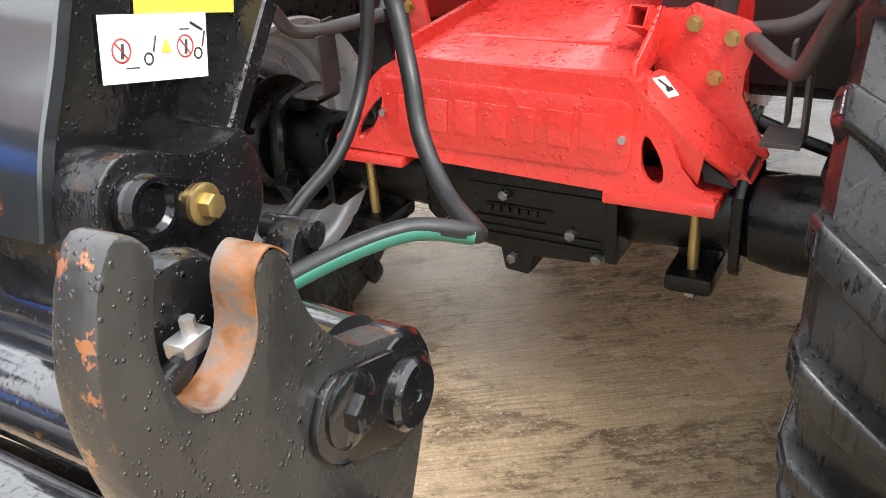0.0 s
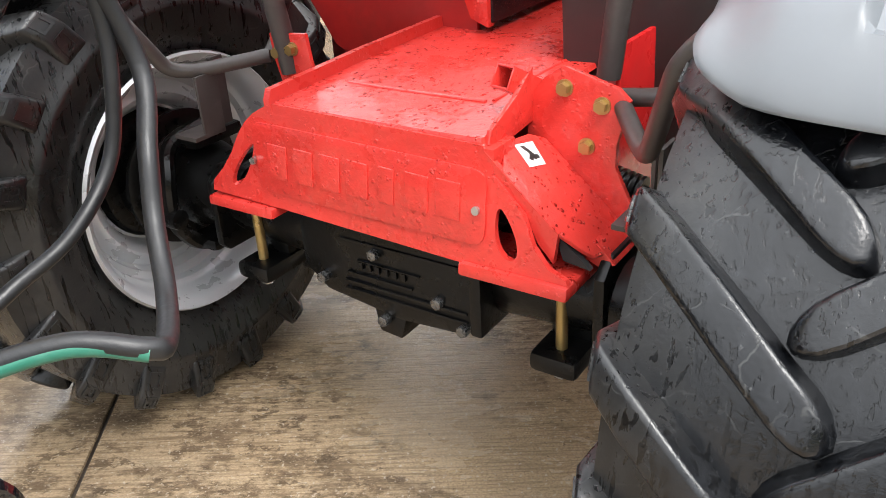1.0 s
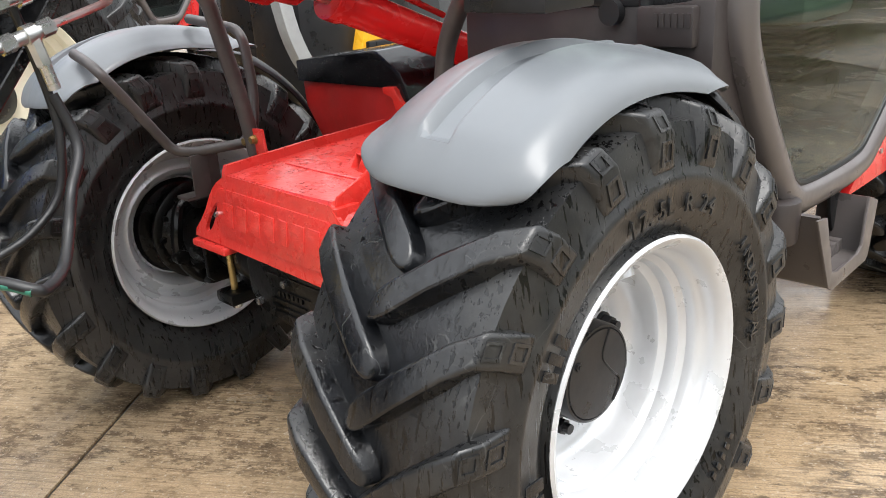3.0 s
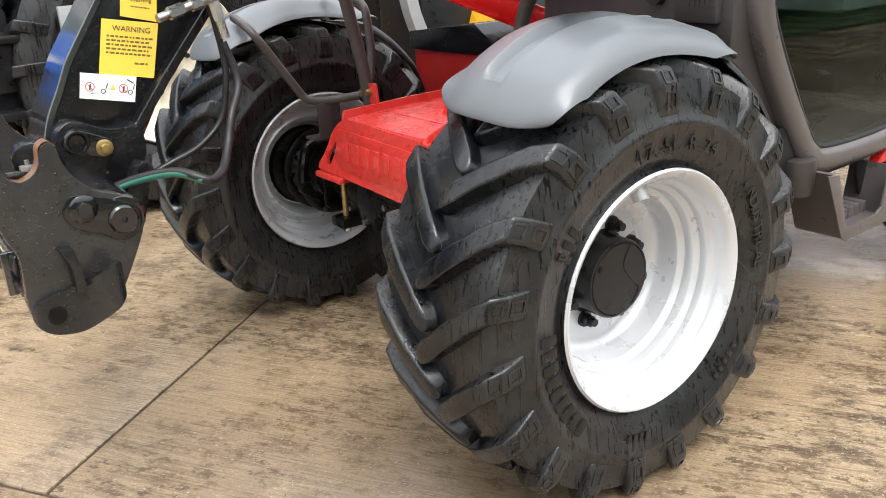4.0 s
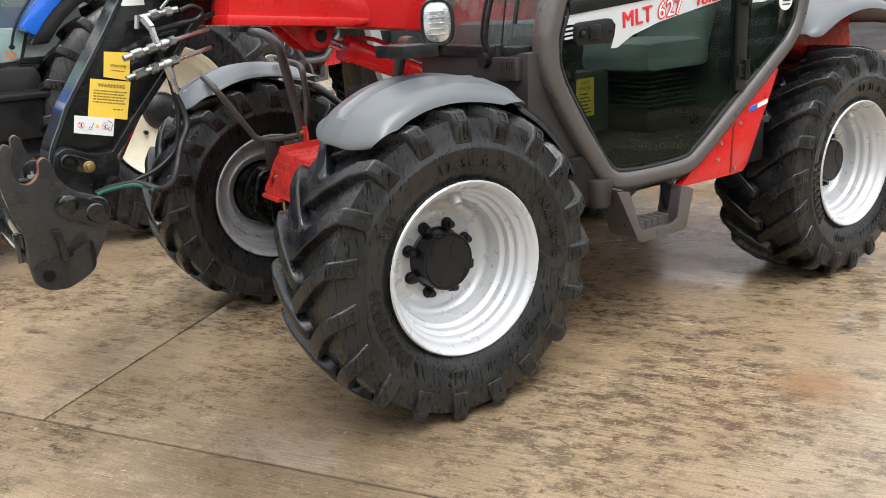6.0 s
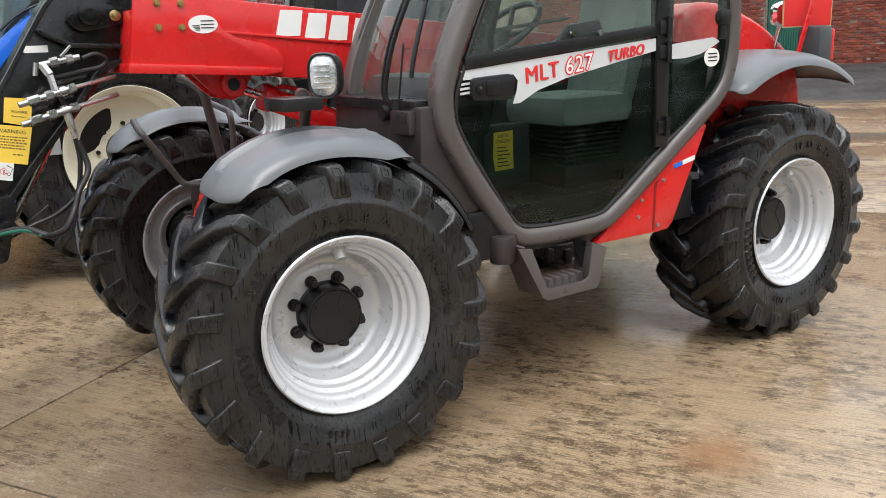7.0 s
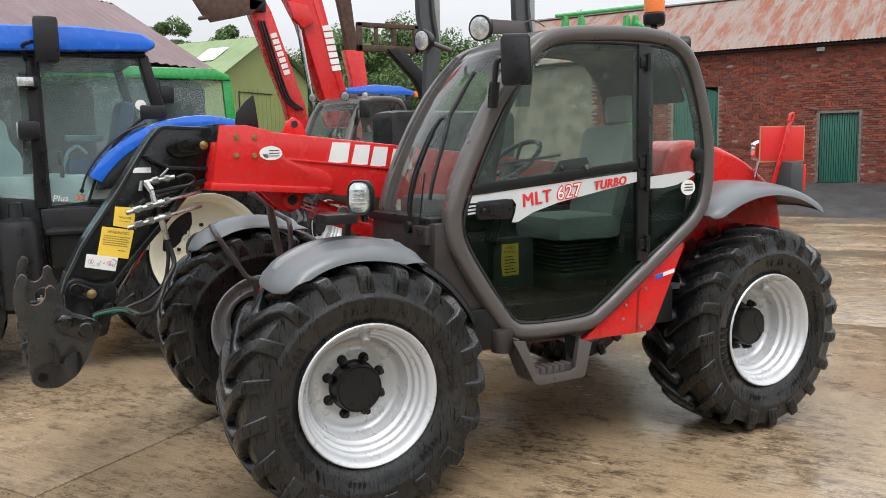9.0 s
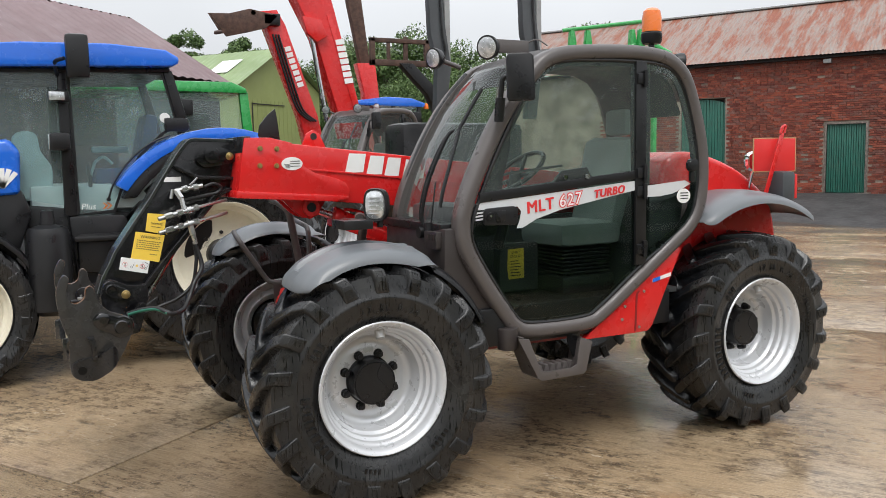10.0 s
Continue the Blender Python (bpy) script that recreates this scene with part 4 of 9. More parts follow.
prism(bm, [(-0.060, 0.945), (-0.095, 0.985), (-0.135, 1.012), (-0.240, 0.980), (-0.262, 0.960), (-0.240, 0.880), (-0.238, 0.835), (-0.275, 0.760), (-0.300, 0.715), (-0.265, 0.680), (-0.06, 0.700)], "x", 0.170, 0.183, 0.003)
part("bracket", bm, red, tray, "red bolted bracket")
bm = bmesh.new()
prism(bm, [(0.010, 0.905), (0.020, 0.930), (0.110, 0.965), (0.172, 1.005), (0.172, 0.90), (0.06, 0.890)], "y", -0.072, -0.062, 0.003)
part("side_web", bm, red, tray)
for y, z in ((-0.138, 0.972), (-0.211, 0.948), (-0.183, 0.868)):
    bm = bmesh.new()
    rod(bm, (0.172, y, z), (0.153, y, z), 0.012, 6)
    rod(bm, (0.172, y, z), (0.165, y, z), 0.016, 16)
    part("bolt", bm, brass, tray)


def ramp(x, y, up=0.0):
    """A place on the sloping gusset face."""
    return (x + 0.18 * -up, y - 0.66 * up, 0.886 + 0.90 * (y + 0.085) + 0.73 * up)


def ramp_sheet(bm, pts, lo, hi, bevel=0.0):
    tmp = bmesh.new()
    a = [tmp.verts.new(ramp(x, y, lo)) for x, y in pts]
    b = [tmp.verts.new(ramp(x, y, hi)) for x, y in pts]
    tmp.faces.new(a)
    tmp.faces.new(b[::-1])
    for i in range(len(pts)):
        j = (i + 1) % len(pts)
        tmp.faces.new((a[i], b[i], b[j], a[j]))
    bmesh.ops.recalc_face_normals(tmp, faces=tmp.faces)
    bevelled(tmp, bevel)
    join(bm, tmp)


bm = bmesh.new()
ramp_sheet(bm, [(0.062, -0.074), (0.135, -0.082), (0.168, -0.100), (0.170, -0.292), (0.034, -0.266), (0.018, -0.246), (-0.004, -0.205), (0.000, -0.104)], -0.010, 0.0, 0.003)
gus = part("gusset", bm, red, tray, "red folded gusset")
bm = bmesh.new()
prism(bm, [(-0.070, 0.900), (-0.086, 0.862), (-0.106, 0.842), (-0.148, 0.800), (-0.173, 0.745), (-0.203, 0.712), (-0.212, 0.772), (-0.150, 0.826), (-0.104, 0.868), (-0.074, 0.896)], "x", -0.004, 0.008)
box(bm, (-0.002, -0.088, 0.852), (0.075, -0.060, 0.904), 0.004)
part("gusset_lip", bm, red, tray)
bm = bmesh.new()
prism(bm, [(-0.250, 0.742), (-0.292, 0.700), (-0.262, 0.688), (-0.235, 0.700)], "x", 0.06, 0.168, 0.003)
part("gusset_foot", bm, red, tray)
# a dark solid stands for the shade inside the opening
bm = bmesh.new()
prism(bm, [(-0.196, 0.764), (-0.212, 0.712), (-0.264, 0.704), (-0.245, 0.722)], "x", 0.016, 0.030)
part("slot", bm, dark_gap, tray, "ragged opening as a dark shape")
bm = bmesh.new()
ramp_sheet(bm, [(0.074, -0.085), (0.124, -0.094), (0.108, -0.130), (0.064, -0.121)], 0.0008, 0.0022)
part("sticker", bm, white_paint, tray, "white warning sticker")
bm = bmesh.new()
for q4 in ([(0.083, -0.091), (0.092, -0.092), (0.096, -0.100), (0.087, -0.100)], [(0.088, -0.099), (0.096, -0.099), (0.103, -0.117), (0.094, -0.118)], [(0.078, -0.112), (0.086, -0.108), (0.108, -0.112), (0.106, -0.119)], [(0.080, -0.114), (0.086, -0.117), (0.098, -0.106), (0.094, -0.102)]):
    ramp_sheet(bm, q4, 0.0024, 0.0034)
part("sticker_print", bm, ink, tray)
# square socket
bm = bmesh.new()
d = Vector((0.109, -0.027, -0.062)).normalized()
q = Matrix.Translation((0.119, -0.038, 0.995)) @ d.to_track_quat("X", "Z").to_matrix().to_4x4()
for lo, hi in (((0, -0.022, -0.022), (0.13, -0.018, 0.022)), ((0, 0.018, -0.022), (0.13, 0.022, 0.022)), ((0, -0.018, 0.018), (0.13, 0.018, 0.022)), ((0, -0.018, -0.022), (0.13, 0.018, -0.018))):
    box(bm, lo, hi, 0.001, q)
box(bm, (0.07, -0.018, -0.018), (0.075, 0.018, 0.018), 0, q)
part("square_socket", bm, red, tray, "open red square tube socket")

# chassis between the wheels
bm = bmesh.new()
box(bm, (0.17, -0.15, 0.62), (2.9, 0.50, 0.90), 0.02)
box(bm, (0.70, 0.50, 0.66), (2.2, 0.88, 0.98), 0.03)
part("chassis", bm, red_dark, tele, "dark red chassis beam")
bm = bmesh.new()
prism(bm, [(0.30, 0.612), (0.95, 0.612), (0.95, 1.02), (0.30, 1.02)], "y", -0.190, -0.178, 0.003)
part("chassis_cheek", bm, red_dry, tele, "wet red chassis side plate")
# the panel's shade is in its paint colour
bm = bmesh.new()
prism(bm, [(0.88, 0.98), (0.885, 1.072), (0.33, 1.080), (0.33, 0.90), (0.76, 0.84), (0.80, 0.86)], "x", 0.632, 0.646, 0.003)
part("cross_panel", bm, red_shaded, tele, "red steel cross panel, darkened for shade")
bm = bmesh.new()
prism(bm, [(0.40, 1.082), (0.345, 1.085), (0.315, 1.04), (0.28, 1.02), (0.28, 0.95), (0.33, 0.97), (0.36, 1.05), (0.40, 1.06)], "x", 0.60, 0.634, 0.005)
part("cover_bracket", bm, red, tele, "red cover bracket")
bm = bmesh.new()
prism(bm, [(0.895, 1.070), (0.895, 1.145), (0.46, 1.195), (0.43, 1.195), (0.322, 1.127), (0.272, 1.025), (0.272, 0.96), (0.33, 0.96), (0.335, 1.075)], "x", 0.615, 2.0, 0.006)
part("engine_cover", bm, black_wet, tele, "wet black engine cover")
bm = bmesh.new()
box(bm, (0.44, -0.86, 0.72), (1.95, -0.15, 0.93), 0.02)
part("belly_pan", bm, black_plastic, tele, "black underside")
bm = bmesh.new()
rod(bm, (2.62, -0.45, 0.62), (2.64, 0.95, 0.62), 0.10, 20)
box(bm, (2.50, 0.02, 0.48), (2.80, 0.40, 0.74), 0.04)
part("rear_axle", bm, axle_black, tele, "black rear axle")
bm = bmesh.new()
hose(bm, [(0.255, -0.175, 0.775), (0.26, -0.22, 0.762), (0.265, -0.255, 0.750)], 0.024, 12)
for i in range(5):
    rod(bm, (0.259, -0.201 - i * 0.013, 0.767 - i * 0.003), (0.259, -0.208 - i * 0.013, 0.766 - i * 0.003), 0.033, 16)
rod(bm, (0.265, -0.245, 0.753), (0.265, -0.305, 0.732), 0.019, 12)
rod(bm, (0.265, -0.285, 0.738), (0.265, -0.55, 0.660), 0.014, 12)
part("track_rod", bm, axle_black, tele, "black steering rod with rubber bellows")

# bars that carry the wings and lamps, near and far
NEAR_BARS = (((0.30, -0.165, 0.96), (0.30, -0.182, 1.12), (0.30, -0.212, 1.28), (0.29, -0.30, 1.405), (0.20, -0.45, 1.43), (0.15, -0.60, 1.43)),
             ((0.22, -0.22, 0.95), (0.06, -0.32, 0.935), (0.0, -0.36, 0.935), (-0.13, -0.445, 1.13), (-0.11, -0.53, 1.20)),
             ((0.22, -0.22, 0.95), (0.20, -0.34, 0.97), (0.22, -0.44, 1.10), (0.24, -0.52, 1.26)), (0.06, -0.335))
FAR_BARS = (((0.17, 0.53, 0.93), (0.16, 0.545, 1.08), (0.115, 0.59, 1.42), (0.07, 0.66, 1.47), (0.06, 0.80, 1.48)),
            ((0.16, 0.58, 0.965), (0.05, 0.70, 0.945), (0.0, 0.735, 0.955), (-0.17, 0.785, 1.235), (-0.16, 0.95, 1.27)),
            ((0.16, 0.58, 0.965), (0.22, 0.60, 1.0), (0.25, 0.62, 1.12), (0.26, 0.66, 1.30), (0.26, 0.98, 1.33)), (0.05, 0.715))
for bars, lamp_at in ((FAR_BARS, (0.07, 0.88, 1.50)), (NEAR_BARS, (0.06, -0.66, 1.405))):
    bm = bmesh.new()
    tube(bm, bars[0], 0.024, 14)
    part("lamp_post", bm, tube_grey, tele, "brown-grey bent steel tube")
    for pts, bend in ((bars[1], 0.10), (bars[2], 0.06)):
        bm = bmesh.new()
        tube(bm, pts, 0.0165, 12, bend)
        part("wing_stay", bm, tube_grey, tele, "brown-grey bent steel tube")
    cx, cy = bars[3]
    bm = bmesh.new()
    box(bm, (cx - 0.03, cy - 0.04, 0.80), (cx + 0.03, cy - 0.032, 0.94), 0.002)
    box(bm, (cx - 0.06, cy - 0.04, 0.80), (cx + 0.03, cy + 0.03, 0.81), 0.002)
    box(bm, (cx + 0.05, cy, 0.80), (cx + 0.09, cy + 0.008, 0.96), 0.002)
    part("stay_bracket", bm, tube_grey, tele, "brown-grey steel bracket")
    bm = bmesh.new()
    c = Vector(lamp_at)
    box(bm, (c.x - 0.05, c.y - 0.10, c.z - 0.02), (c.x + 0.10, c.y + 0.10, c.z + 0.025), 0.004)
    part("lamp_bracket", bm, black_plastic, tele, "dark steel lamp bracket")


# wings
def wing(bm, cx, cz, y0, y1, R, a0, a1, crown=0.045, n=48, corner=0.07):
    """A moulded wing: a crowned shell swept over the wheel, rounded at its corners."""
    sec = [(0.0, -0.055), (0.008, -0.036), (0.025, -0.020), (0.06, -0.005), (0.14, 0.010), (0.26, 0.020), (0.415, 0.028), (0.54, 0.0285), (0.664, 0.027), (0.80, 0.018), (0.90, 0.005), (0.955, -0.010), (0.98, -0.024), (0.992, -0.038), (1.0, -0.055)]
    tmp = bmesh.new()
    grid = []
    ts = [corner * (i / 8) ** 2 for i in range(8)] + [corner + (1 - 2 * corner) * i / n for i in range(n + 1)] + [1 - corner * (i / 8) ** 2 for i in range(7, -1, -1)]
    for t in ts:
        a = radians(a0 + (a1 - a0) * t)
        end = min(t, 1 - t)
        k = math.sqrt(max(0.0, 1 - max(0.0, 1 - end / corner) ** 2))
        row = []
        for u, v in sec:
            v = v * (0.05 + 0.95 * k) if v < 0 else v
            w = 0.5 + (u - 0.5) * (0.84 + 0.16 * k)
            v = v if v < 0 else v * (0.3 + 0.7 * min(1.0, t / 0.12))
            r = R + v * (crown / 0.045) - 0.012 * (1 - k)
            row.append(tmp.verts.new((cx + r * math.cos(a), y0 + (y1 - y0) * w, cz + r * math.sin(a))))
        grid.append(row)
    for i in range(len(ts) - 1):
        for j in range(len(sec) - 1):
            tmp.faces.new((grid[i][j], grid[i][j + 1], grid[i + 1][j + 1], grid[i + 1][j]))
    bmesh.ops.recalc_face_normals(tmp, faces=tmp.faces)
    bmesh.ops.solidify(tmp, geom=tmp.faces[:], thickness=0.006)
    join(bm, tmp)


def front_wing(bm, cx, cy, out):
    """A front wing: fuller on its outer shoulder, with a pressed channel; out is -1 on the near side."""
    sec = [(0.0, -0.035), (0.008, -0.021), (0.022, -0.009), (0.045, 0.003), (0.075, 0.013), (0.11, 0.021), (0.16, 0.0255), (0.25, 0.029), (0.35, 0.034), (0.400, 0.0368), (0.418, 0.0376), (0.426, 0.0355), (0.431, 0.0220), (0.440, 0.0165), (0.455, 0.0155), (0.49, 0.0155), (0.548, 0.0155), (0.563, 0.0170), (0.583, 0.0320), (0.596, 0.0390), (0.610, 0.0392), (0.630, 0.0362), (0.66, 0.0350), (0.74, 0.029), (0.81, 0.017), (0.88, -0.002), (0.94, -0.019), (0.975, -0.027), (0.99, -0.034), (1.0, -0.043)]
    tmp = bmesh.new()
    grid = []
    n, corner, yaw = 48, 0.09, -0.0267
    ts = [corner * (i / 8) ** 2 for i in range(8)] + [corner + (1 - 2 * corner) * i / n for i in range(n + 1)] + [1 - corner * (i / 8) ** 2 for i in range(7, -1, -1)]
    for t in ts:
        a, s_ = radians(121.15 - 61.3 * t), t - 0.5
        end = min(t, 1 - t)
        k = math.sqrt(max(0.0, 1 - max(0.0, 1 - end / corner) ** 2))
        g = min(1.0, max(0.0, (t - 0.090) / 0.022)) * min(1.0, max(0.0, (0.985 - t) / 0.02))
        lip = min(1.0, end / 0.16) ** 1.5
        row = []
        for u, v in sec:
            if 0.425 < u < 0.635:
                flat = 0.0372 - 0.006 * (u - 0.425)
                v = flat + (v - flat) * g
            v = v * (0.05 + 0.95 * lip) if v < 0 else v * (0.3 + 0.7 * min(1.0, t / 0.12))
            w = 0.5 + (u - 0.5) * (0.84 + 0.16 * k)
            dome = 1 - (2 * u - 1) ** 4
            aa = a + radians(3.9) * dome * max(0.0, 1 - t / 0.22) + radians(8.0) * dome * max(0.0, (t - 0.78) / 0.22)
            r = 0.6966 + v - 0.012 * (1 - k) + 0.0167 * s_ - 0.043 * s_ ** 2 + 0.2483 * s_ ** 3 + 0.0291 * (u - 0.5)
            x, y = r * math.cos(aa), 0.4334 * (0.5 - w) * out
            row.append(tmp.verts.new((cx + x * math.cos(yaw) - y * math.sin(yaw), cy + x * math.sin(yaw) + y * math.cos(yaw), 0.5763 + r * math.sin(aa))))
        grid.append(row)
    for i in range(len(ts) - 1):
        for j in range(len(sec) - 1):
            tmp.faces.new((grid[i][j], grid[i][j + 1], grid[i + 1][j + 1], grid[i + 1][j]))
    bmesh.ops.recalc_face_normals(tmp, faces=tmp.faces)
    bmesh.ops.solidify(tmp, geom=tmp.faces[:], thickness=0.006)
    join(bm, tmp)


bm = bmesh.new()
front_wing(bm, 0.0275, -0.7011, -1)
w1 = part("front_wing", bm, fender_grey, tele, "scuffed grey plastic wing with a pressed channel", 24)
bm = bmesh.new()
wing(bm, 0.0275, 0.585, -0.90, -0.50, 0.690, 62, 24, 0.03, 10)
part("mud_flap", bm, black_plastic, w1, "black plastic lower wing")
bm = bmesh.new()
front_wing(bm, 0.080, 1.078, 1)
w2 = part("front_wing", bm, fender_grey, tele, "scuffed grey plastic wing with a pressed channel", 32)
bm = bmesh.new()
wing(bm, 0.080, 0.585, 0.88, 1.28, 0.690, 62, 24, 0.03, 10)
part("mud_flap", bm, black_plastic, w2, "black plastic lower wing")
bm = bmesh.new()
wing(bm, 2.60, 0.60, -0.98, -0.42, 0.86, 123, 55, 0.042)
part("rear_wing", bm, fender_grey, tele, "dark grey plastic rear wing", 50)
bm = bmesh.new()
wing(bm, 2.66, 0.60, 0.85, 1.40, 0.86, 123, 55, 0.042)
part("rear_wing", bm, fender_grey, tele, "dark grey plastic rear wing", 50)

# ---- cab ----
FRAME = [(0.510, 1.39), (0.525, 1.265), (0.63, 1.08), (0.755, 0.905), (0.815, 0.835), (0.92, 0.80), (1.27, 0.80), (1.40, 0.85), (1.60, 0.985), (1.90, 1.195), (2.05, 1.31), (2.125, 1.455), (2.135, 1.70), (2.08, 1.95), (2.00, 2.15),
         (1.90, 2.24), (1.78, 2.275), (1.55, 2.285), (1.19, 2.265), (1.03, 2.225), (0.93, 2.14), (0.82, 2.02), (0.715, 1.865), (0.62, 1.69), (0.55, 1.54), (0.52, 1.45)]
INSIDE = [(0.558, 1.38), (0.572, 1.27), (0.685, 1.08), (0.805, 0.905), (0.905, 0.845), (1.25, 0.842), (1.375, 0.89), (1.66, 1.09), (2.00, 1.305), (2.082, 1.48), (2.090, 1.70), (2.035, 1.94), (1.955, 2.13), (1.84, 2.215), (1.60, 2.235),
          (1.19, 2.225), (1.01, 2.175), (0.885, 2.04), (0.775, 1.86), (0.675, 1.67), (0.605, 1.51)]
YN, YF = -0.895, -0.11


def cab_path(y, dx=0.0):
    return spline([(x + dx, y, z) for x, z in FRAME], 5, True)


SEC = [(0.040, 0.012), (0.036, 0.034), (0.018, 0.048), (-0.018, 0.048), (-0.036, 0.034), (-0.040, 0.012), (-0.040, -0.03), (-0.034, -0.042), (0.034, -0.042), (0.040, -0.03)]
bm = bmesh.new()
sweep(bm, cab_path(YN), SEC, True, (0, -1, 0))
cabf = part("cab_frame", bm, cab_grey, tele, "brown-grey rounded steel cab frame", 60)
bm = bmesh.new()
sweep(bm, cab_path(YF, 0.03), SEC, True, (0, 1, 0))
part("far_frame", bm, cab_grey, cabf, "", 60)
# roof skin
bm = bmesh.new()
roof = [(2.06, 2.02), (1.985, 2.17), (1.89, 2.265), (1.78, 2.305), (1.55, 2.315), (1.19, 2.295), (1.03, 2.255), (0.955, 2.19)]
rows = []
for y, dz in ((YN + 0.02, 0.0), (YN + 0.16, 0.018), ((YN + YF) / 2, 0.028), (YF - 0.16, 0.018), (YF - 0.02, 0.0)):
    rows.append([bm.verts.new((x + 0.03 * (y - YN) / (YF - YN), y, z + dz)) for x, z in roof])
for a, b in zip(rows, rows[1:]):
    for i in range(len(roof) - 1):
        bm.faces.new((a[i], a[i + 1], b[i + 1], b[i]))
bmesh.ops.solidify(bm, geom=bm.faces[:], thickness=0.03)
part("roof", bm, cab_grey, cabf, "", 60)
bm = bmesh.new()
prism(bm, [(x * 0.97 + 0.04, z - 0.06) for x, z in roof] + [(x * 0.96 + 0.05, z - 0.075) for x, z in roof[::-1]], "y", YN + 0.06, YF - 0.06)
part("roof_lining", bm, cab_inside, cabf)


def pane(name, pts, y, material, parent, label="", thick=0.005):
    bm = bmesh.new()
    prism(bm, pts, "y", y, y + thick)
    ob = part(name, bm, material, parent, label)
    return ob


def inside_poly(n=4):
    return [(v.x, v.z) for v in spline([(x, 0, z) for x, z in INSIDE], n, True)]


def clip(poly, f):
    """Keep the side of a convex outline where f is not negative."""
    out = []
    for i, p in enumerate(poly):
        q = poly[(i + 1) % len(poly)]
        a, b = f(p), f(q)
        if a >= 0:
            out.append(p)
        if a * b < 0:
            t = a / (a - b)
            out.append((p[0] + (q[0] - p[0]) * t, p[1] + (q[1] - p[1]) * t))
    return out


def belt(x):
    return 1.515 + (x - 0.59) * 0.090


whole = inside_poly()
GX = 1.66
front_up = clip(clip(whole, lambda p: GX - 0.04 - p[0]), lambda p: p[1] - belt(p[0]))
front_lo = clip(clip(whole, lambda p: GX - 0.04 - p[0]), lambda p: belt(p[0]) - p[1])
rear_all = clip(whole, lambda p: p[0] - GX - 0.03)
GY = YN - 0.028


def border(name, poly, w, y, parent, material=black_trim, depth=0.012, label=""):
    """A closed strip just inside an outline."""
    bm = bmesh.new()
    cx = sum(p[0] for p in poly) / len(poly)
    cz = sum(p[1] for p in poly) / len(poly)
    n = len(poly)
    inner = []
    for i, p in enumerate(poly):
        a, b = Vector(poly[i - 1]), Vector(poly[(i + 1) % n])
        t = (b - a).normalized()
        nn = Vector((-t.y, t.x))
        if nn.dot(Vector((cx, cz)) - Vector(p)) < 0:
            nn = -nn
        inner.append((p[0] + nn.x * w, p[1] + nn.y * w))
    vs = []
    for yy in (y, y + depth):
        vs.append([bm.verts.new((p[0], yy, p[1])) for p in poly])
        vs.append([bm.verts.new((p[0], yy, p[1])) for p in inner])
    for i in range(n):
        j = (i + 1) % n
        bm.faces.new((vs[0][i], vs[0][j], vs[1][j], vs[1][i]))
        bm.faces.new((vs[2][i], vs[2][j], vs[3][j], vs[3][i]))
        bm.faces.new((vs[1][i], vs[1][j], vs[3][j], vs[3][i]))
        bm.faces.new((vs[0][i], vs[0][j], vs[2][j], vs[2][i]))
    return part(name, bm, material, parent, label)


bm = bmesh.new()
rim_path = [Vector((p[0], GY + 0.006, p[1])) for p in whole]
sweep(bm, rim_path, ring(0.011, 8), True, (0, 1, 0))
door = part("cab_door", bm, black_trim, tele, "closed cab door of dark tinted glass")
up = pane("upper_pane", front_up, GY, clear_glass, door, "clear sliding window glass")
lo = pane("lower_pane", front_lo, GY, dark_glass, door, "dark tinted lower door glass")
rear_up = clip(rear_all, lambda p: p[1] - 1.555)
rear_lo = clip(rear_all, lambda p: 1.555 - p[1])
ru = pane("rear_pane", rear_up, GY, clear_glass, door, "clear rear quarter glass")
rl = pane("rear_lower_pane", rear_lo, GY, dark_glass, door, "dark tinted quarter glass")
for o in (up, lo, ru, rl):
    o.visible_shadow = False
border("window_border", front_up, 0.030, GY + 0.006, door)
border("window_border", front_lo, 0.020, GY + 0.006, door)
border("window_border", rear_all, 0.040, GY + 0.006, door)
# dark printed corner of the upper glass
bm = bmesh.new()
prism(bm, [(0.60, 1.53), (0.66, 1.66), (0.74, 1.79), (0.80, 1.89), (0.79, 1.76), (0.745, 1.60), (0.74, 1.535)], "y", GY + 0.006, GY + 0.010)
part("dark_corner", bm, black_trim, door)
bm = bmesh.new()
box(bm, (GX - 0.045, GY - 0.012, 1.10), (GX + 0.030, GY + 0.03, 2.235), 0.004)
post = part("door_post", bm, black_plastic, door, "black door post")
for z in (2.14, 1.62, 1.515, 1.19):
    bm = bmesh.new()
    rod(bm, (GX + 0.012, GY - 0.026, z - 0.045), (GX + 0.012, GY - 0.026, z + 0.045), 0.012, 12)
    box(bm, (GX - 0.04, GY - 0.022, z - 0.028), (GX + 0.01, GY - 0.010, z + 0.028), 0.003)
    part("hinge", bm, black_plastic, door)
bm = bmesh.new()
prism(bm, [(0.60, belt(0.60) - 0.022), (1.615, belt(1.615) - 0.022), (1.615, belt(1.615) + 0.026), (0.60, belt(0.60) + 0.026)], "y", GY - 0.010, GY + 0.012, 0.004)
part("belt_rail", bm, black_plastic, door, "black belt rail")
# window catch
bm = bmesh.new()
prism(bm, [(1.05, 1.565), (1.13, 1.645), (1.29, 1.660), (1.33, 1.585)], "y", GY + 0.008, GY + 0.035, 0.006)
part("window_catch", bm, black_plastic, door, "black window catch")
for x in (1.13, 1.277):
    bm = bmesh.new()
    rod(bm, (x, GY - 0.004, 1.609), (x, GY - 0.016, 1.609), 0.013, 14)
    part("catch_screw", bm, chrome, door)
bm = bmesh.new()
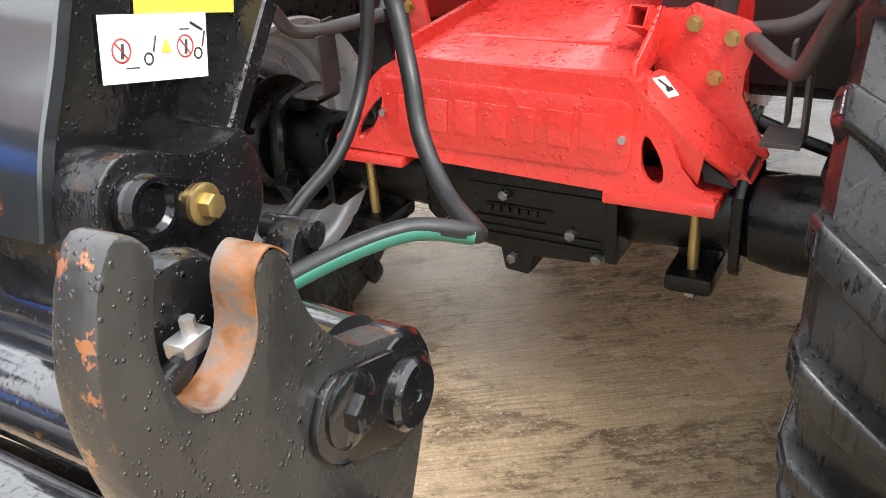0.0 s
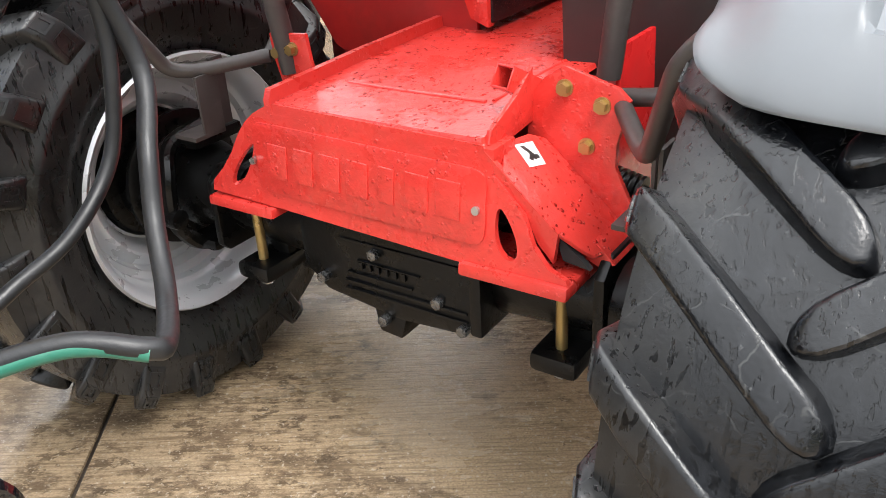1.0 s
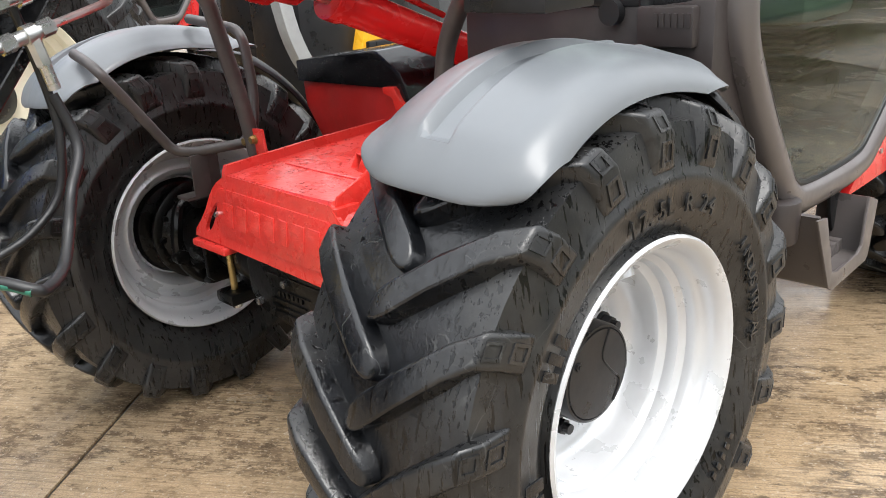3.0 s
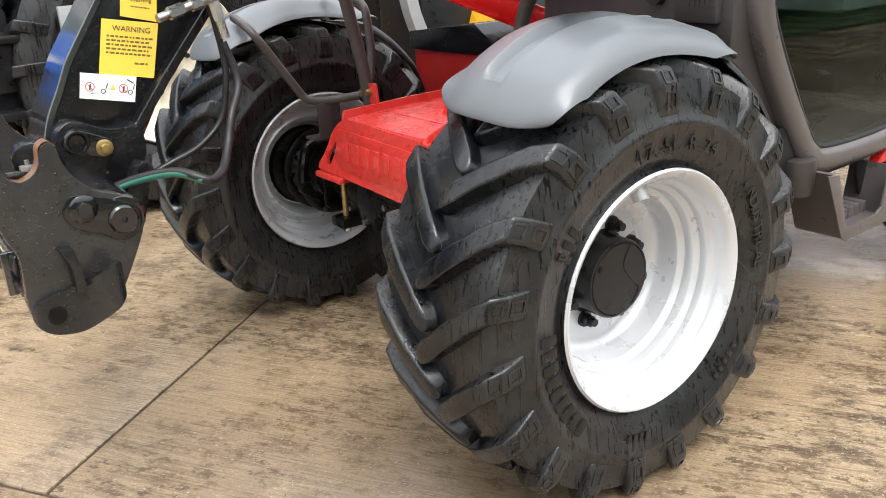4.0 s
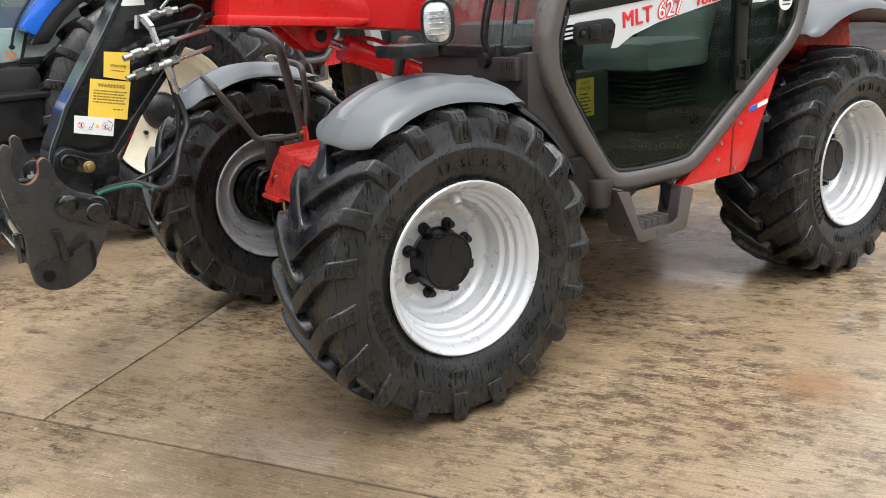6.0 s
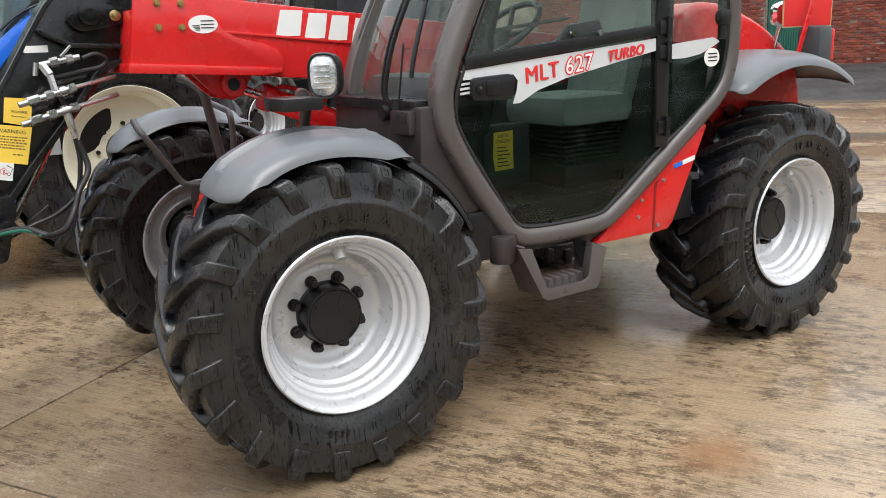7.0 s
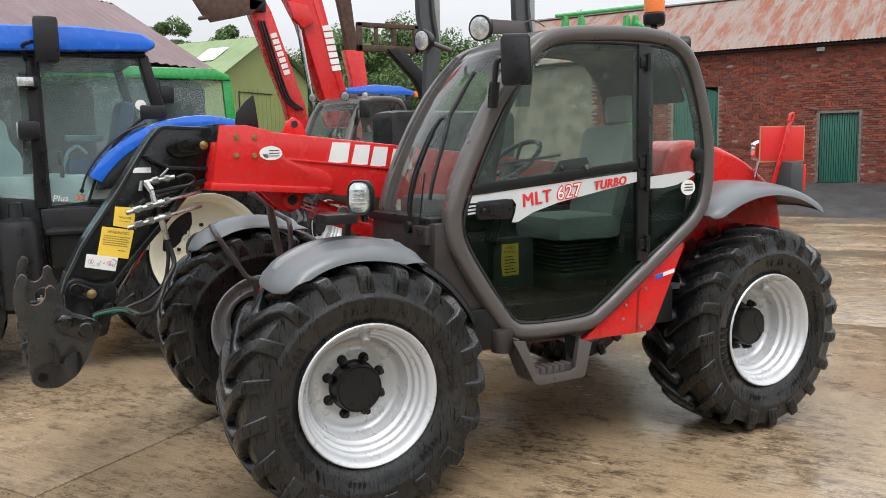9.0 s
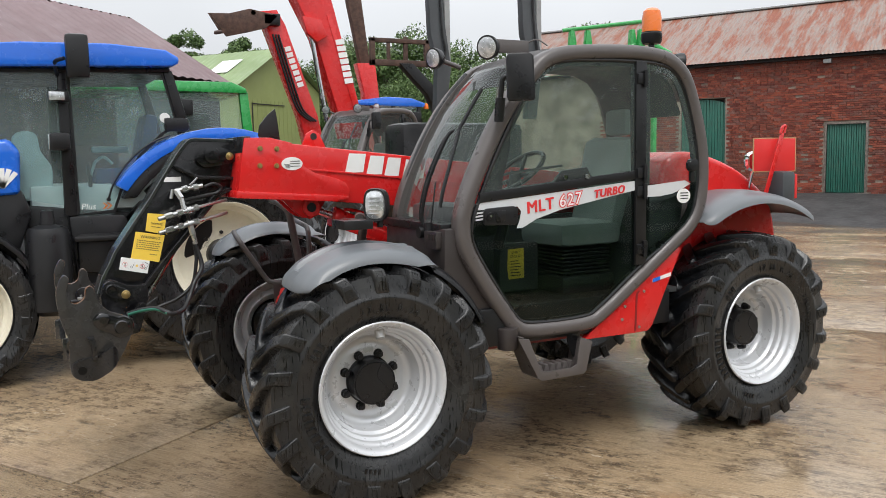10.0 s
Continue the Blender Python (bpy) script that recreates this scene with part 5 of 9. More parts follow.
tube(bm, [(0.70, GY + 0.02, 1.56), (0.705, GY + 0.02, 1.60), (0.77, GY + 0.02, 1.635), (1.13, GY + 0.02, 1.67)], 0.007, 8, 0.02)
part("grab_wire", bm, black_plastic, door)
# decals
bm = bmesh.new()
prism(bm, [(0.585, 1.455), (0.585, 1.49), (1.615, 1.575), (1.615, 1.522), (1.40, 1.487), (1.10, 1.435), (0.95, 1.395), (0.86, 1.352), (0.825, 1.352), (0.845, 1.40), (0.852, 1.44), (0.83, 1.465)], "y", GY - 0.0015, GY - 0.0003)
part("decal_band", bm, silver_decal, door, "silver decal band")
for k in range(3):
    bm = bmesh.new()
    z = 1.435 - k * 0.017
    prism(bm, [(0.578, z), (0.65, z + 0.006), (0.65, z + 0.015), (0.578, z + 0.009)], "y", GY - 0.0015, GY - 0.0003)
    part("decal_stripe", bm, silver_decal, door)
bm = bmesh.new()
prism(bm, [(1.70, 1.545), (1.70, 1.482), (1.80, 1.482), (1.90, 1.495), (1.985, 1.525), (2.035, 1.548), (1.99, 1.568)], "y", GY - 0.0015, GY - 0.0003)
part("decal_band", bm, silver_decal, door, "silver decal band")
for k in range(3):
    lettering("MLT", 0.090, red_decal, door, plane_y(0.885 + 0.0022 * k, GY - 0.003 - 0.0004 * k, 1.424 + 0.001 * (k % 2), 6.5), 0.0008, "lettering", 0.06, 1.08)
lettering("627", 0.092, red_decal, door, plane_y(1.095, GY - 0.0025, 1.449, 6.5), 0.0004, "lettering", 0.12, 1.12, "", 0.0056)
lettering("627", 0.092, white_paint, door, plane_y(1.095, GY - 0.0035, 1.449, 6.5), 0.0004, "lettering", 0.12, 1.12)
for k in range(3):
    lettering("TURBO", 0.062, red_decal, door, plane_y(1.325 + 0.002 * k, GY - 0.003 - 0.0004 * k, 1.488 + 0.001 * (k % 2), 6.5), 0.0008, "lettering", 0.25, 1.08, "", 0.0008)
bm = bmesh.new()
o = [(1.982 + 0.052 * math.cos(a), 1.478 + 0.042 * math.sin(a)) for a in [i * math.pi / 14 for i in range(28)]]
prism(bm, o, "y", GY - 0.003, GY - 0.001)
ov = part("oval_sticker", bm, white_paint, door, "white oval dealer sticker")
bm = bmesh.new()
for k in range(3):
    box(bm, (1.955, GY - 0.0045, 1.492 - k * 0.016), (2.015, GY - 0.003, 1.498 - k * 0.016))
part("sticker_print", bm, ink, door)
LX, LYY, LZ = 1.05, -0.472, 1.01
bm = bmesh.new()
box(bm, (LX - 0.05, LYY + 0.001, 0.93), (LX + 0.22, LYY + 0.07, 1.22), 0.012)
part("side_console", bm, cab_inside, tele, "dark side console in the cab")
bm = bmesh.new()
prism(bm, [(LX + 0.006, LZ + 0.176), (LX + 0.114, LZ + 0.178), (LX + 0.116, LZ + 0.002), (LX + 0.010, LZ), (LX, LZ + 0.06)], "y", LYY - 0.0015, LYY)
ck = part("check_label", bm, yellow_decal, tele, "yellow daily checks label")
lettering("DAILY", 0.022, ink, ck, plane_y(LX + 0.030, LYY - 0.0022, LZ + 0.150), 0.0004)
lettering("CHECKS", 0.022, ink, ck, plane_y(LX + 0.018, LYY - 0.0022, LZ + 0.126), 0.0004)
for k in range(6):
    bm = bmesh.new()
    box(bm, (LX + 0.022, LYY - 0.0030, LZ + 0.018 + k * 0.017), (LX + 0.095 - 0.01 * (k % 3), LYY - 0.0020, LZ + 0.023 + k * 0.017))
    part("print_line", bm, ink, ck)
# handle
bm = bmesh.new()
prism(bm, [(v.x, v.y) for v in rounded([Vector((0.618, 1.378, 0)), Vector((0.815, 1.372, 0)), Vector((0.825, 1.455, 0)), Vector((0.80, 1.470, 0)), Vector((0.622, 1.462, 0))], 0.02, 4, True)], "y", GY - 0.022, GY, 0.006)
hd = part("door_handle", bm, black_plastic, door, "recessed black door handle")
bm = bmesh.new()
box(bm, (0.685, GY - 0.027, 1.395), (0.745, GY - 0.021, 1.450), 0.004)
rod(bm, (0.652, GY - 0.018, 1.425), (0.652, GY - 0.030, 1.425), 0.018, 16)
part("handle_flap", bm, black_trim, door)
bm = bmesh.new()
rod(bm, (0.652, GY - 0.026, 1.425), (0.652, GY - 0.032, 1.425), 0.007, 12)
part("lock", bm, chrome, door)
# rear window knob
bm = bmesh.new()
rod(bm, (2.035, GY, 1.655), (2.035, GY - 0.035, 1.655), 0.040, 10, 0.036, 0.004)
box(bm, (2.02, GY - 0.02, 1.56), (2.05, GY, 1.64), 0.005)
part("window_knob", bm, black_plastic, door, "black window knob")
# windscreen
bm = bmesh.new()
SCR = [(0.520, 1.385), (0.545, 1.48), (0.60, 1.63), (0.68, 1.80), (0.79, 1.98), (0.90, 2.12), (1.00, 2.22)]
rows = []
for k in range(9):
    u = k / 8
    y = YN + 0.05 + (YF - YN - 0.09) * u
    bow = 0.060 * (1 - (2 * u - 1) ** 2)
    rows.append([bm.verts.new((x - 0.02 + 0.03 * u - bow, y, z)) for x, z in SCR])
for a, b in zip(rows, rows[1:]):
    for i in range(len(SCR) - 1):
        bm.faces.new((a[i], a[i + 1], b[i + 1], b[i]))
screen = part("windscreen", bm, clear_glass, tele, "curved clear windscreen", 60)
screen.visible_shadow = False
bm = bmesh.new()
sweep(bm, [Vector((x - 0.012, YF - 0.025, z)) for x, z in SCR], ring(0.014, 8))
part("screen_seal", bm, black_trim, screen)
bm = bmesh.new()
sweep(bm, [Vector((x - 0.02, YN + 0.045, z)) for x, z in SCR], ring(0.010, 8))
part("screen_seal", bm, black_trim, screen)
bm = bmesh.new()
box(bm, (0.42, YN + 0.05, 1.345), (0.56, YF - 0.01, 1.388), 0.01)
part("screen_sill", bm, black_plastic, screen)
# wiper
bm = bmesh.new()
hose(bm, [(0.455, -0.60, 1.36), (0.44, -0.59, 1.42), (0.47, -0.62, 1.60), (0.545, -0.66, 1.80), (0.58, -0.675, 1.86)], 0.010, 8)
hose(bm, [(0.455, -0.57, 1.36), (0.445, -0.56, 1.44), (0.48, -0.585, 1.62), (0.555, -0.63, 1.81), (0.585, -0.70, 1.865)], 0.007, 8)
rod(bm, (0.45, -0.585, 1.33), (0.42, -0.585, 1.33), 0.03, 14)
part("wiper_arm", bm, black_plastic, screen, "black twin wiper arm")
bm = bmesh.new()
hose(bm, [(0.60, -0.73, 1.87), (0.535, -0.76, 1.72), (0.475, -0.775, 1.56), (0.455, -0.775, 1.47)], 0.010, 8)
hose(bm, [(0.60, -0.73, 1.87), (0.69, -0.745, 2.02), (0.73, -0.75, 2.08)], 0.010, 8)
part("wiper_blade", bm, black_trim, screen)
bm = bmesh.new()
rod(bm, (0.435, -0.70, 1.36), (0.455, -0.73, 1.60), 0.004, 6)
rod(bm, (0.430, -0.70, 1.34), (0.432, -0.70, 1.39), 0.022, 12)
part("aerial", bm, black_plastic, screen)
# dash under the screen
bm = bmesh.new()
prism(bm, [(0.44, 1.15), (0.45, 1.36), (0.55, 1.36), (0.62, 1.10), (0.80, 0.86), (0.62, 0.86), (0.48, 1.0)], "y", YN + 0.06, YF, 0.012)
part("scuttle", bm, scuttle_shade_brown, tele, "brown-grey panel below the windscreen, darkened for shade")
bm = bmesh.new()
box(bm, (0.415, -0.80, 1.255), (0.45, -0.66, 1.345), 0.008)
for k in range(6):
    box(bm, (0.411, -0.795 + k * 0.016, 1.30), (0.417, -0.787 + k * 0.016, 1.33))
part("heater_grille", bm, scuttle_shade_brown, tele, "slotted grey grille")
bm = bmesh.new()
prism(bm, [(0.43, 0.75), (0.40, 1.12), (0.47, 1.18), (0.62, 1.02), (0.80, 0.80), (0.80, 0.70)], "y", YN + 0.10, 0.0, 0.02)
part("front_bulkhead", bm, scuttle_shade_brown, tele, "dark brown front bulkhead")
# side panel, sill and step
bm = bmesh.new()
prism(bm, [(1.275, 0.705), (1.64, 0.702), (1.735, 0.705), (1.765, 0.73), (1.985, 1.165), (1.965, 1.175), (1.70, 1.02), (1.40, 0.80)], "y", YN - 0.012, YN + 0.03, 0.005)
sp = part("red_side_panel", bm, red_dry, tele, "bright red side panel")
bm = bmesh.new()
prism(bm, [(1.632, 0.715), (1.642, 0.93), (1.66, 0.945), (1.672, 0.945), (1.655, 0.925), (1.645, 0.715)], "y", YN - 0.014, YN - 0.010)
part("panel_seam", bm, red_dark, sp)
for x, z in ((1.70, 0.94), (1.665, 0.735), (1.56, 0.865), (1.54, 0.79)):
    bm = bmesh.new()
    rod(bm, (x, YN - 0.010, z), (x, YN - 0.018, z), 0.009, 10)
    part("bolt", bm, zinc, sp)
bm = bmesh.new()
prism(bm, [(1.765, 0.985), (1.905, 1.012), (1.905, 1.034), (1.765, 1.006)], "y", YN - 0.015, YN - 0.013)
part("flag_sticker", bm, white_paint, sp, "small white and blue sticker")
bm = bmesh.new()
prism(bm, [(1.765, 0.985), (1.82, 0.996), (1.82, 1.017), (1.765, 1.006)], "y", YN - 0.017, YN - 0.0151)
part("flag_blue", bm, blue_paint, sp)
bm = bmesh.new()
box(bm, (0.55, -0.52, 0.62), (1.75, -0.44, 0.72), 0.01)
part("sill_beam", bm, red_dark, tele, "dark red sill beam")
bm = bmesh.new()
prism(bm, [(0.80, 0.775), (0.870, 0.765), (0.945, 0.585), (0.985, 0.575), (1.150, 0.575), (1.180, 0.59), (1.205, 0.735), (1.285, 0.705), (1.245, 0.545), (1.225, 0.530), (0.955, 0.528), (0.925, 0.545)], "y", -0.966, -0.956, 0.003)
strip(bm, [(0.835, 0.775), (0.938, 0.538), (1.235, 0.538), (1.268, 0.715)], 0.005, -0.958, -0.80, 0.02)
step = part("step", bm, cab_grey, tele, "worn grey steel step")
bm = bmesh.new()
prism(bm, [(1.175, 0.85), (1.30, 0.85), (1.28, 0.70), (1.262, 0.62), (1.235, 0.60), (1.20, 0.68)], "y", -0.86, -0.85, 0.003)
part("step_side", bm, black_plastic, step, "dark step side plate")
bm = bmesh.new()
box(bm, (0.955, -0.945, 0.545), (1.22, -0.81, 0.556), 0.002)
for i in range(6):
    prism(bm, [(0.965 + i * 0.042, 0.555), (0.975 + i * 0.042, 0.592), (0.992 + i * 0.042, 0.596), (1.003 + i * 0.042, 0.560)], "y", -0.90, -0.82, 0.002)
part("step_tread", bm, cab_grey, step, "bare serrated tread")
bm = bmesh.new()
rod(bm, (0.80, -0.86, 0.70), (0.80, -0.86, 0.82), 0.055, 20, 0.060, 0.012)
part("cab_mount", bm, scuttle_shade_brown, tele, "brown cab mounting")
# inside the cab
bm = bmesh.new()
box(bm, (1.26, -0.72, 1.20), (1.70, -0.28, 1.34), 0.05)
seat = part("seat_base", bm, seat_grey, tele, "grey fabric driver seat")
bm = bmesh.new()
prism(bm, [(1.62, 1.30), (1.70, 1.26), (1.86, 1.74), (1.83, 1.84), (1.74, 1.82)], "y", -0.71, -0.30, 0.05)
box(bm, (1.82, -0.60, 1.84), (1.90, -0.40, 2.0), 0.035)
part("backrest", bm, seat_grey, seat)
bm = bmesh.new()
for i in range(7):
    box(bm, (1.30, -0.68, 1.04 + i * 0.022), (1.64, -0.34, 1.052 + i * 0.022), 0.005)
box(bm, (1.28, -0.70, 0.92), (1.66, -0.32, 1.03), 0.02)
part("suspension", bm, black_plastic, seat, "black seat suspension bellows")
bm = bmesh.new()
st_m = Matrix.Translation((1.09, -0.52, 1.635)) @ pose(0, 0, 0, 0, -38, 0)
for i in range(24):
    a0, a1 = 2 * math.pi * i / 24, 2 * math.pi * (i + 1) / 24
    rod(bm, st_m @ Vector((0.18 * math.cos(a0), 0.18 * math.sin(a0), 0)), st_m @ Vector((0.18 * math.cos(a1), 0.18 * math.sin(a1), 0)), 0.014, 8)
for a in (0.5, 2.6, 4.7):
    rod(bm, st_m @ Vector((0, 0, -0.03)), st_m @ Vector((0.18 * math.cos(a), 0.18 * math.sin(a), 0)), 0.012, 8)
rod(bm, st_m @ Vector((0, 0, 0.0)), (0.95, -0.52, 1.20), 0.035, 12)
part("steering_wheel", bm, black_plastic, tele, "black steering wheel")
bm = bmesh.new()
box(bm, (0.58, YN + 0.10, 1.30), (0.80, YF - 0.06, 1.47), 0.04)
box(bm, (0.90, YN + 0.06, 0.90), (2.02, YF - 0.06, 0.93), 0.0)
prism(bm, [(1.70, 0.93), (2.05, 1.30), (2.08, 1.50), (1.90, 1.45), (1.70, 1.20)], "y", YN + 0.06, YF - 0.06, 0.02)
box(bm, (0.70, YF - 0.10, 0.93), (1.9, YF - 0.06, 1.36), 0.01)
part("dash_and_floor", bm, cab_inside, tele, "dark cab lining and dash")
far_pane = pane("far_pane", [(x + 0.03, z) for x, z in inside_poly()], YF + 0.01, clear_glass, tele, "clear far side glass")
far_pane.visible_shadow = False
# mirror, lamps and beacon
bm = bmesh.new()
tube(bm, [(0.72, -0.93, 1.93), (0.725, -0.96, 2.12), (0.80, -1.00, 2.135)], 0.014, 10, 0.02)
rod(bm, (0.72, -0.93, 1.90), (0.722, -0.945, 2.02), 0.026, 12)
rod(bm, (0.77, -1.03, 2.13), (0.79, -1.0, 2.13), 0.035, 14)
mir_arm = part("mirror_arm", bm, black_plastic, tele, "black mirror arm")
bm = bmesh.new()
prism(bm, [(-0.068, -0.115), (0.058, -0.115), (0.066, -0.10), (0.070, 0.10), (0.058, 0.118), (-0.055, 0.118), (-0.066, 0.10), (-0.075, -0.10)], "x", -0.022, 0.020, 0.014, Matrix.Translation((0.785, -1.03, 2.115)) @ pose(0, 0, 0, 0, 0, 62))
part("mirror_shell", bm, black_plastic, mir_arm, "black plastic mirror back")


def work_lamp(parent, at, aim, r, label, lens=lamp_glass):
    bm = bmesh.new()
    q = Matrix.Translation(at) @ Vector(aim).to_track_quat("-Y", "Z").to_matrix().to_4x4()
    disc_cap(bm, [(r * 0.4, r * 0.95), (r * 0.8, r * 0.7), (r, r * 0.15), (r * 1.04, -r * 0.10), (r * 1.04, -r * 0.2), (r * 0.93, -r * 0.22)], 28, q)
    body = part("work_lamp", bm, black_plastic, parent, label)
    bm = bmesh.new()
    disc_cap(bm, [(r * 0.90, -r * 0.15), (r * 0.88, -r * 0.24), (r * 0.5, -r * 0.30), (r * 0.1, -r * 0.32)], 28, q)
    part("lens", bm, lens, body, "clear ribbed lens")
    return body


work_lamp(tele, (0.79, -0.72, 2.30), (-0.85, -0.45, -0.12), 0.062, "round black work lamp")
work_lamp(tele, (0.74, -0.20, 2.30), (-0.95, -0.30, -0.12), 0.058, "round black work lamp")
bm = bmesh.new()
box(bm, (0.82, -0.76, 2.27), (1.02, -0.745, 2.34), 0.004)
tube(bm, [(0.82, -0.72, 2.30), (0.90, -0.74, 2.30)], 0.014)
hose(bm, [(1.02, -0.75, 2.33), (1.06, -0.78, 2.345), (1.10, -0.82, 2.31)], 0.004, 6)
part("lamp_stay", bm, cab_grey, tele, "grey lamp bracket")
bm = bmesh.new()
tube(bm, [(0.78, -0.20, 2.29), (0.90, -0.22, 2.25)], 0.014)
part("lamp_stay", bm, cab_grey, tele, "grey lamp bracket")
work_lamp(tele, (2.16, -0.70, 2.275), (0.95, -0.25, -0.1), 0.055, "round black rear work lamp")
bm = bmesh.new()
disc_cap(bm, [(0.052, 2.38), (0.060, 2.395), (0.062, 2.44), (0.052, 2.452)], 24, Matrix.Translation((1.97, -0.66, 0)) @ pose(0, 0, 0, 90, 0, 0) @ Matrix.Diagonal((1, 1, 1, 1)))
rod(bm, (1.97, -0.66, 2.26), (1.97, -0.66, 2.39), 0.018, 12)
beacon = part("beacon_base", bm, black_plastic, tele, "black beacon base")
bm = bmesh.new()
disc_cap(bm, [(0.058, 2.450), (0.058, 2.53), (0.050, 2.572), (0.030, 2.588), (0.01, 2.592)], 24, Matrix.Translation((1.97, -0.66, 0)) @ pose(0, 0, 0, 90, 0, 0))
part("beacon_lens", bm, amber, beacon, "amber beacon dome")
# headlight
def loft(bm, rings, m, n=28, power=3.0):
    """A rounded-square solid: rings of (depth, half width, half height)."""
    loops = []
    for y, a, b in rings:
        row = []
        for i in range(n):
            t = 2 * math.pi * i / n
            c, d = math.cos(t), math.sin(t)
            row.append(bm.verts.new(m @ Vector((a * math.copysign(abs(c) ** (2 / power), c), y, b * math.copysign(abs(d) ** (2 / power), d)))))
        loops.append(row)
    for p_, q_ in zip(loops, loops[1:]):
        for i in range(n):
            bm.faces.new((p_[i], p_[(i + 1) % n], q_[(i + 1) % n], q_[i]))
    bm.faces.new(loops[0])
    bm.faces.new(loops[-1][::-1])


HM = Matrix.Translation((0.135, -0.70, 1.495)) @ pose(0, 0, 0, 0, 0, -42)
bm = bmesh.new()
loft(bm, [(-0.036, 0.052, 0.074), (-0.040, 0.058, 0.080), (-0.030, 0.062, 0.084), (0.020, 0.060, 0.080), (0.060, 0.048, 0.066), (0.085, 0.028, 0.040)], HM)
rod(bm, (0.15, -0.695, 1.43), (0.15, -0.695, 1.38), 0.016, 10)
hl = part("headlight", bm, black_plastic, tele, "black rounded headlight")
bm = bmesh.new()
loft(bm, [(-0.036, 0.051, 0.073), (-0.044, 0.047, 0.069), (-0.050, 0.034, 0.052), (-0.053, 0.016, 0.026)], HM)
for i in range(5):
    box(bm, (-0.030, -0.056, -0.044 + i * 0.020), (0.030, -0.047, -0.040 + i * 0.020), 0.001, HM)
part("lens", bm, lamp_glass, hl, "ribbed headlight lens")
# rear hood and tail
bm = bmesh.new()
HOOD = [(2.08, 1.20), (2.10, 1.60), (2.20, 1.72), (2.35, 1.735), (2.52, 1.70), (2.72, 1.63), (2.90, 1.53), (3.05, 1.40), (3.12, 1.20), (3.12, 0.95), (2.9, 0.86), (2.1, 0.90)]
prism(bm, [(v.x, v.z) for v in spline([(x, 0, z) for x, z in HOOD], 4, True)], "y", -0.62, 0.10, 0.06, None, 4)
part("engine_hood", bm, red_dry, tele, "glossy red rounded engine hood")
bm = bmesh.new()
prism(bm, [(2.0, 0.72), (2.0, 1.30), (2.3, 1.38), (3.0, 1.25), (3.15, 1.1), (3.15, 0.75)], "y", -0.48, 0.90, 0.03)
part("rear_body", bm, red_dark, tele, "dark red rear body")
bm = bmesh.new()
box(bm, (2.90, -0.86, 1.40), (3.02, -0.72, 1.60), 0.03)
tl = part("tail_lamp_guard", bm, steel_dark, tele, "dark grey tail lamp guard")
bm = bmesh.new()
box(bm, (3.02, -0.85, 1.42), (3.045, -0.74, 1.58), 0.008)
part("tail_lens", bm, red_decal, tl)
bm = bmesh.new()
prism(bm, [(2.790, 1.40), (2.822, 1.40), (2.985, 1.845), (2.955, 1.845)], "y", -0.790, -0.780, 0.002)
tube(bm, [(2.952, -0.785, 1.840), (2.965, -0.785, 1.885), (3.000, -0.785, 1.895), (2.985, -0.785, 1.845)], 0.009, 8, 0.015)
mb = part("marker_post", bm, red_dry, tele, "red marker post")
bm = bmesh.new()
box(bm, (-0.15, -0.006, -0.105), (0.15, 0.006, 0.105), 0.003, Matrix.Translation((2.945, -0.745, 1.705)) @ pose(0, 0, 0, 0, 0, -16))
part("marker_board", bm, red_decal, mb, "square red marker board")
bm = bmesh.new()
for lo_, hi_ in (((-0.156, -0.004, -0.111), (0.156, 0.003, -0.104)), ((-0.156, -0.004, 0.104), (0.156, 0.003, 0.111)), ((0.149, -0.004, -0.105), (0.156, 0.003, 0.105)), ((-0.156, -0.004, -0.105), (-0.149, 0.003, 0.105))):
    box(bm, lo_, hi_, 0, Matrix.Translation((2.945, -0.745, 1.705)) @ pose(0, 0, 0, 0, 0, -16))
part("board_rim", bm, mat("raw_timber_edge", (0.45, 0.28, 0.14), 0.7), mb)
bm = bmesh.new()
loft(bm, [(-0.030, 0.050, 0.052), (-0.012, 0.064, 0.066), (0.030, 0.060, 0.062), (0.052, 0.040, 0.045)], Matrix.Translation((2.860, -0.66, 1.665)) @ pose(0, 0, 0, 0, 0, -30))
rod(bm, (2.87, -0.64, 1.62), (2.86, -0.60, 1.45), 0.012, 10)
part("rear_lamp", bm, mirror_glass, tele, "small chrome rear lamp")

# the cab's near side lies further in at its front than at its back
def drawn_in(ob):
    eye = Vector((-1.30, -4.14, 1.69))
    for v in ob.data.vertices:
        k = min(1.0, max(0.0, (-0.60 - v.co.y) / 0.20))
        if k > 0:
            f = min(1.0, max(0.0, (v.co.x - 0.60) / 0.75))
            ray = v.co - eye
            v.co += ray * (k * (0.060 - 0.028 * f) / ray.y)


for ob in [cabf, door, screen, sp] + list(cabf.children) + list(door.children) + list(screen.children) + list(sp.children):
    drawn_in(ob)

# ---- boom ----
BY0, BY1 = 0.02, 0.40


def btop(x):
    return 1.872 - 0.108 * (x + 0.02)


bm = bmesh.new()
prism(bm, [(-0.29, btop(-0.29)), (2.75, btop(2.75)), (2.75, btop(2.75) - 0.30), (-0.29, btop(-0.29) - 0.315)], "y", BY0 + 0.012, BY1 - 0.012, 0.012)
boom = part("boom", bm, red_dry, tele, "long red steel telescopic boom")
bm = bmesh.new()
prism(bm, [(0.03, 1.735), (2.6, 1.735 - 0.108 * 2.57), (2.6, 1.723 - 0.108 * 2.57), (0.03, 1.723)], "y", BY0 + 0.003, BY0 + 0.02, 0.003)
part("boom_rib", bm, red_dry, boom)
bm = bmesh.new()
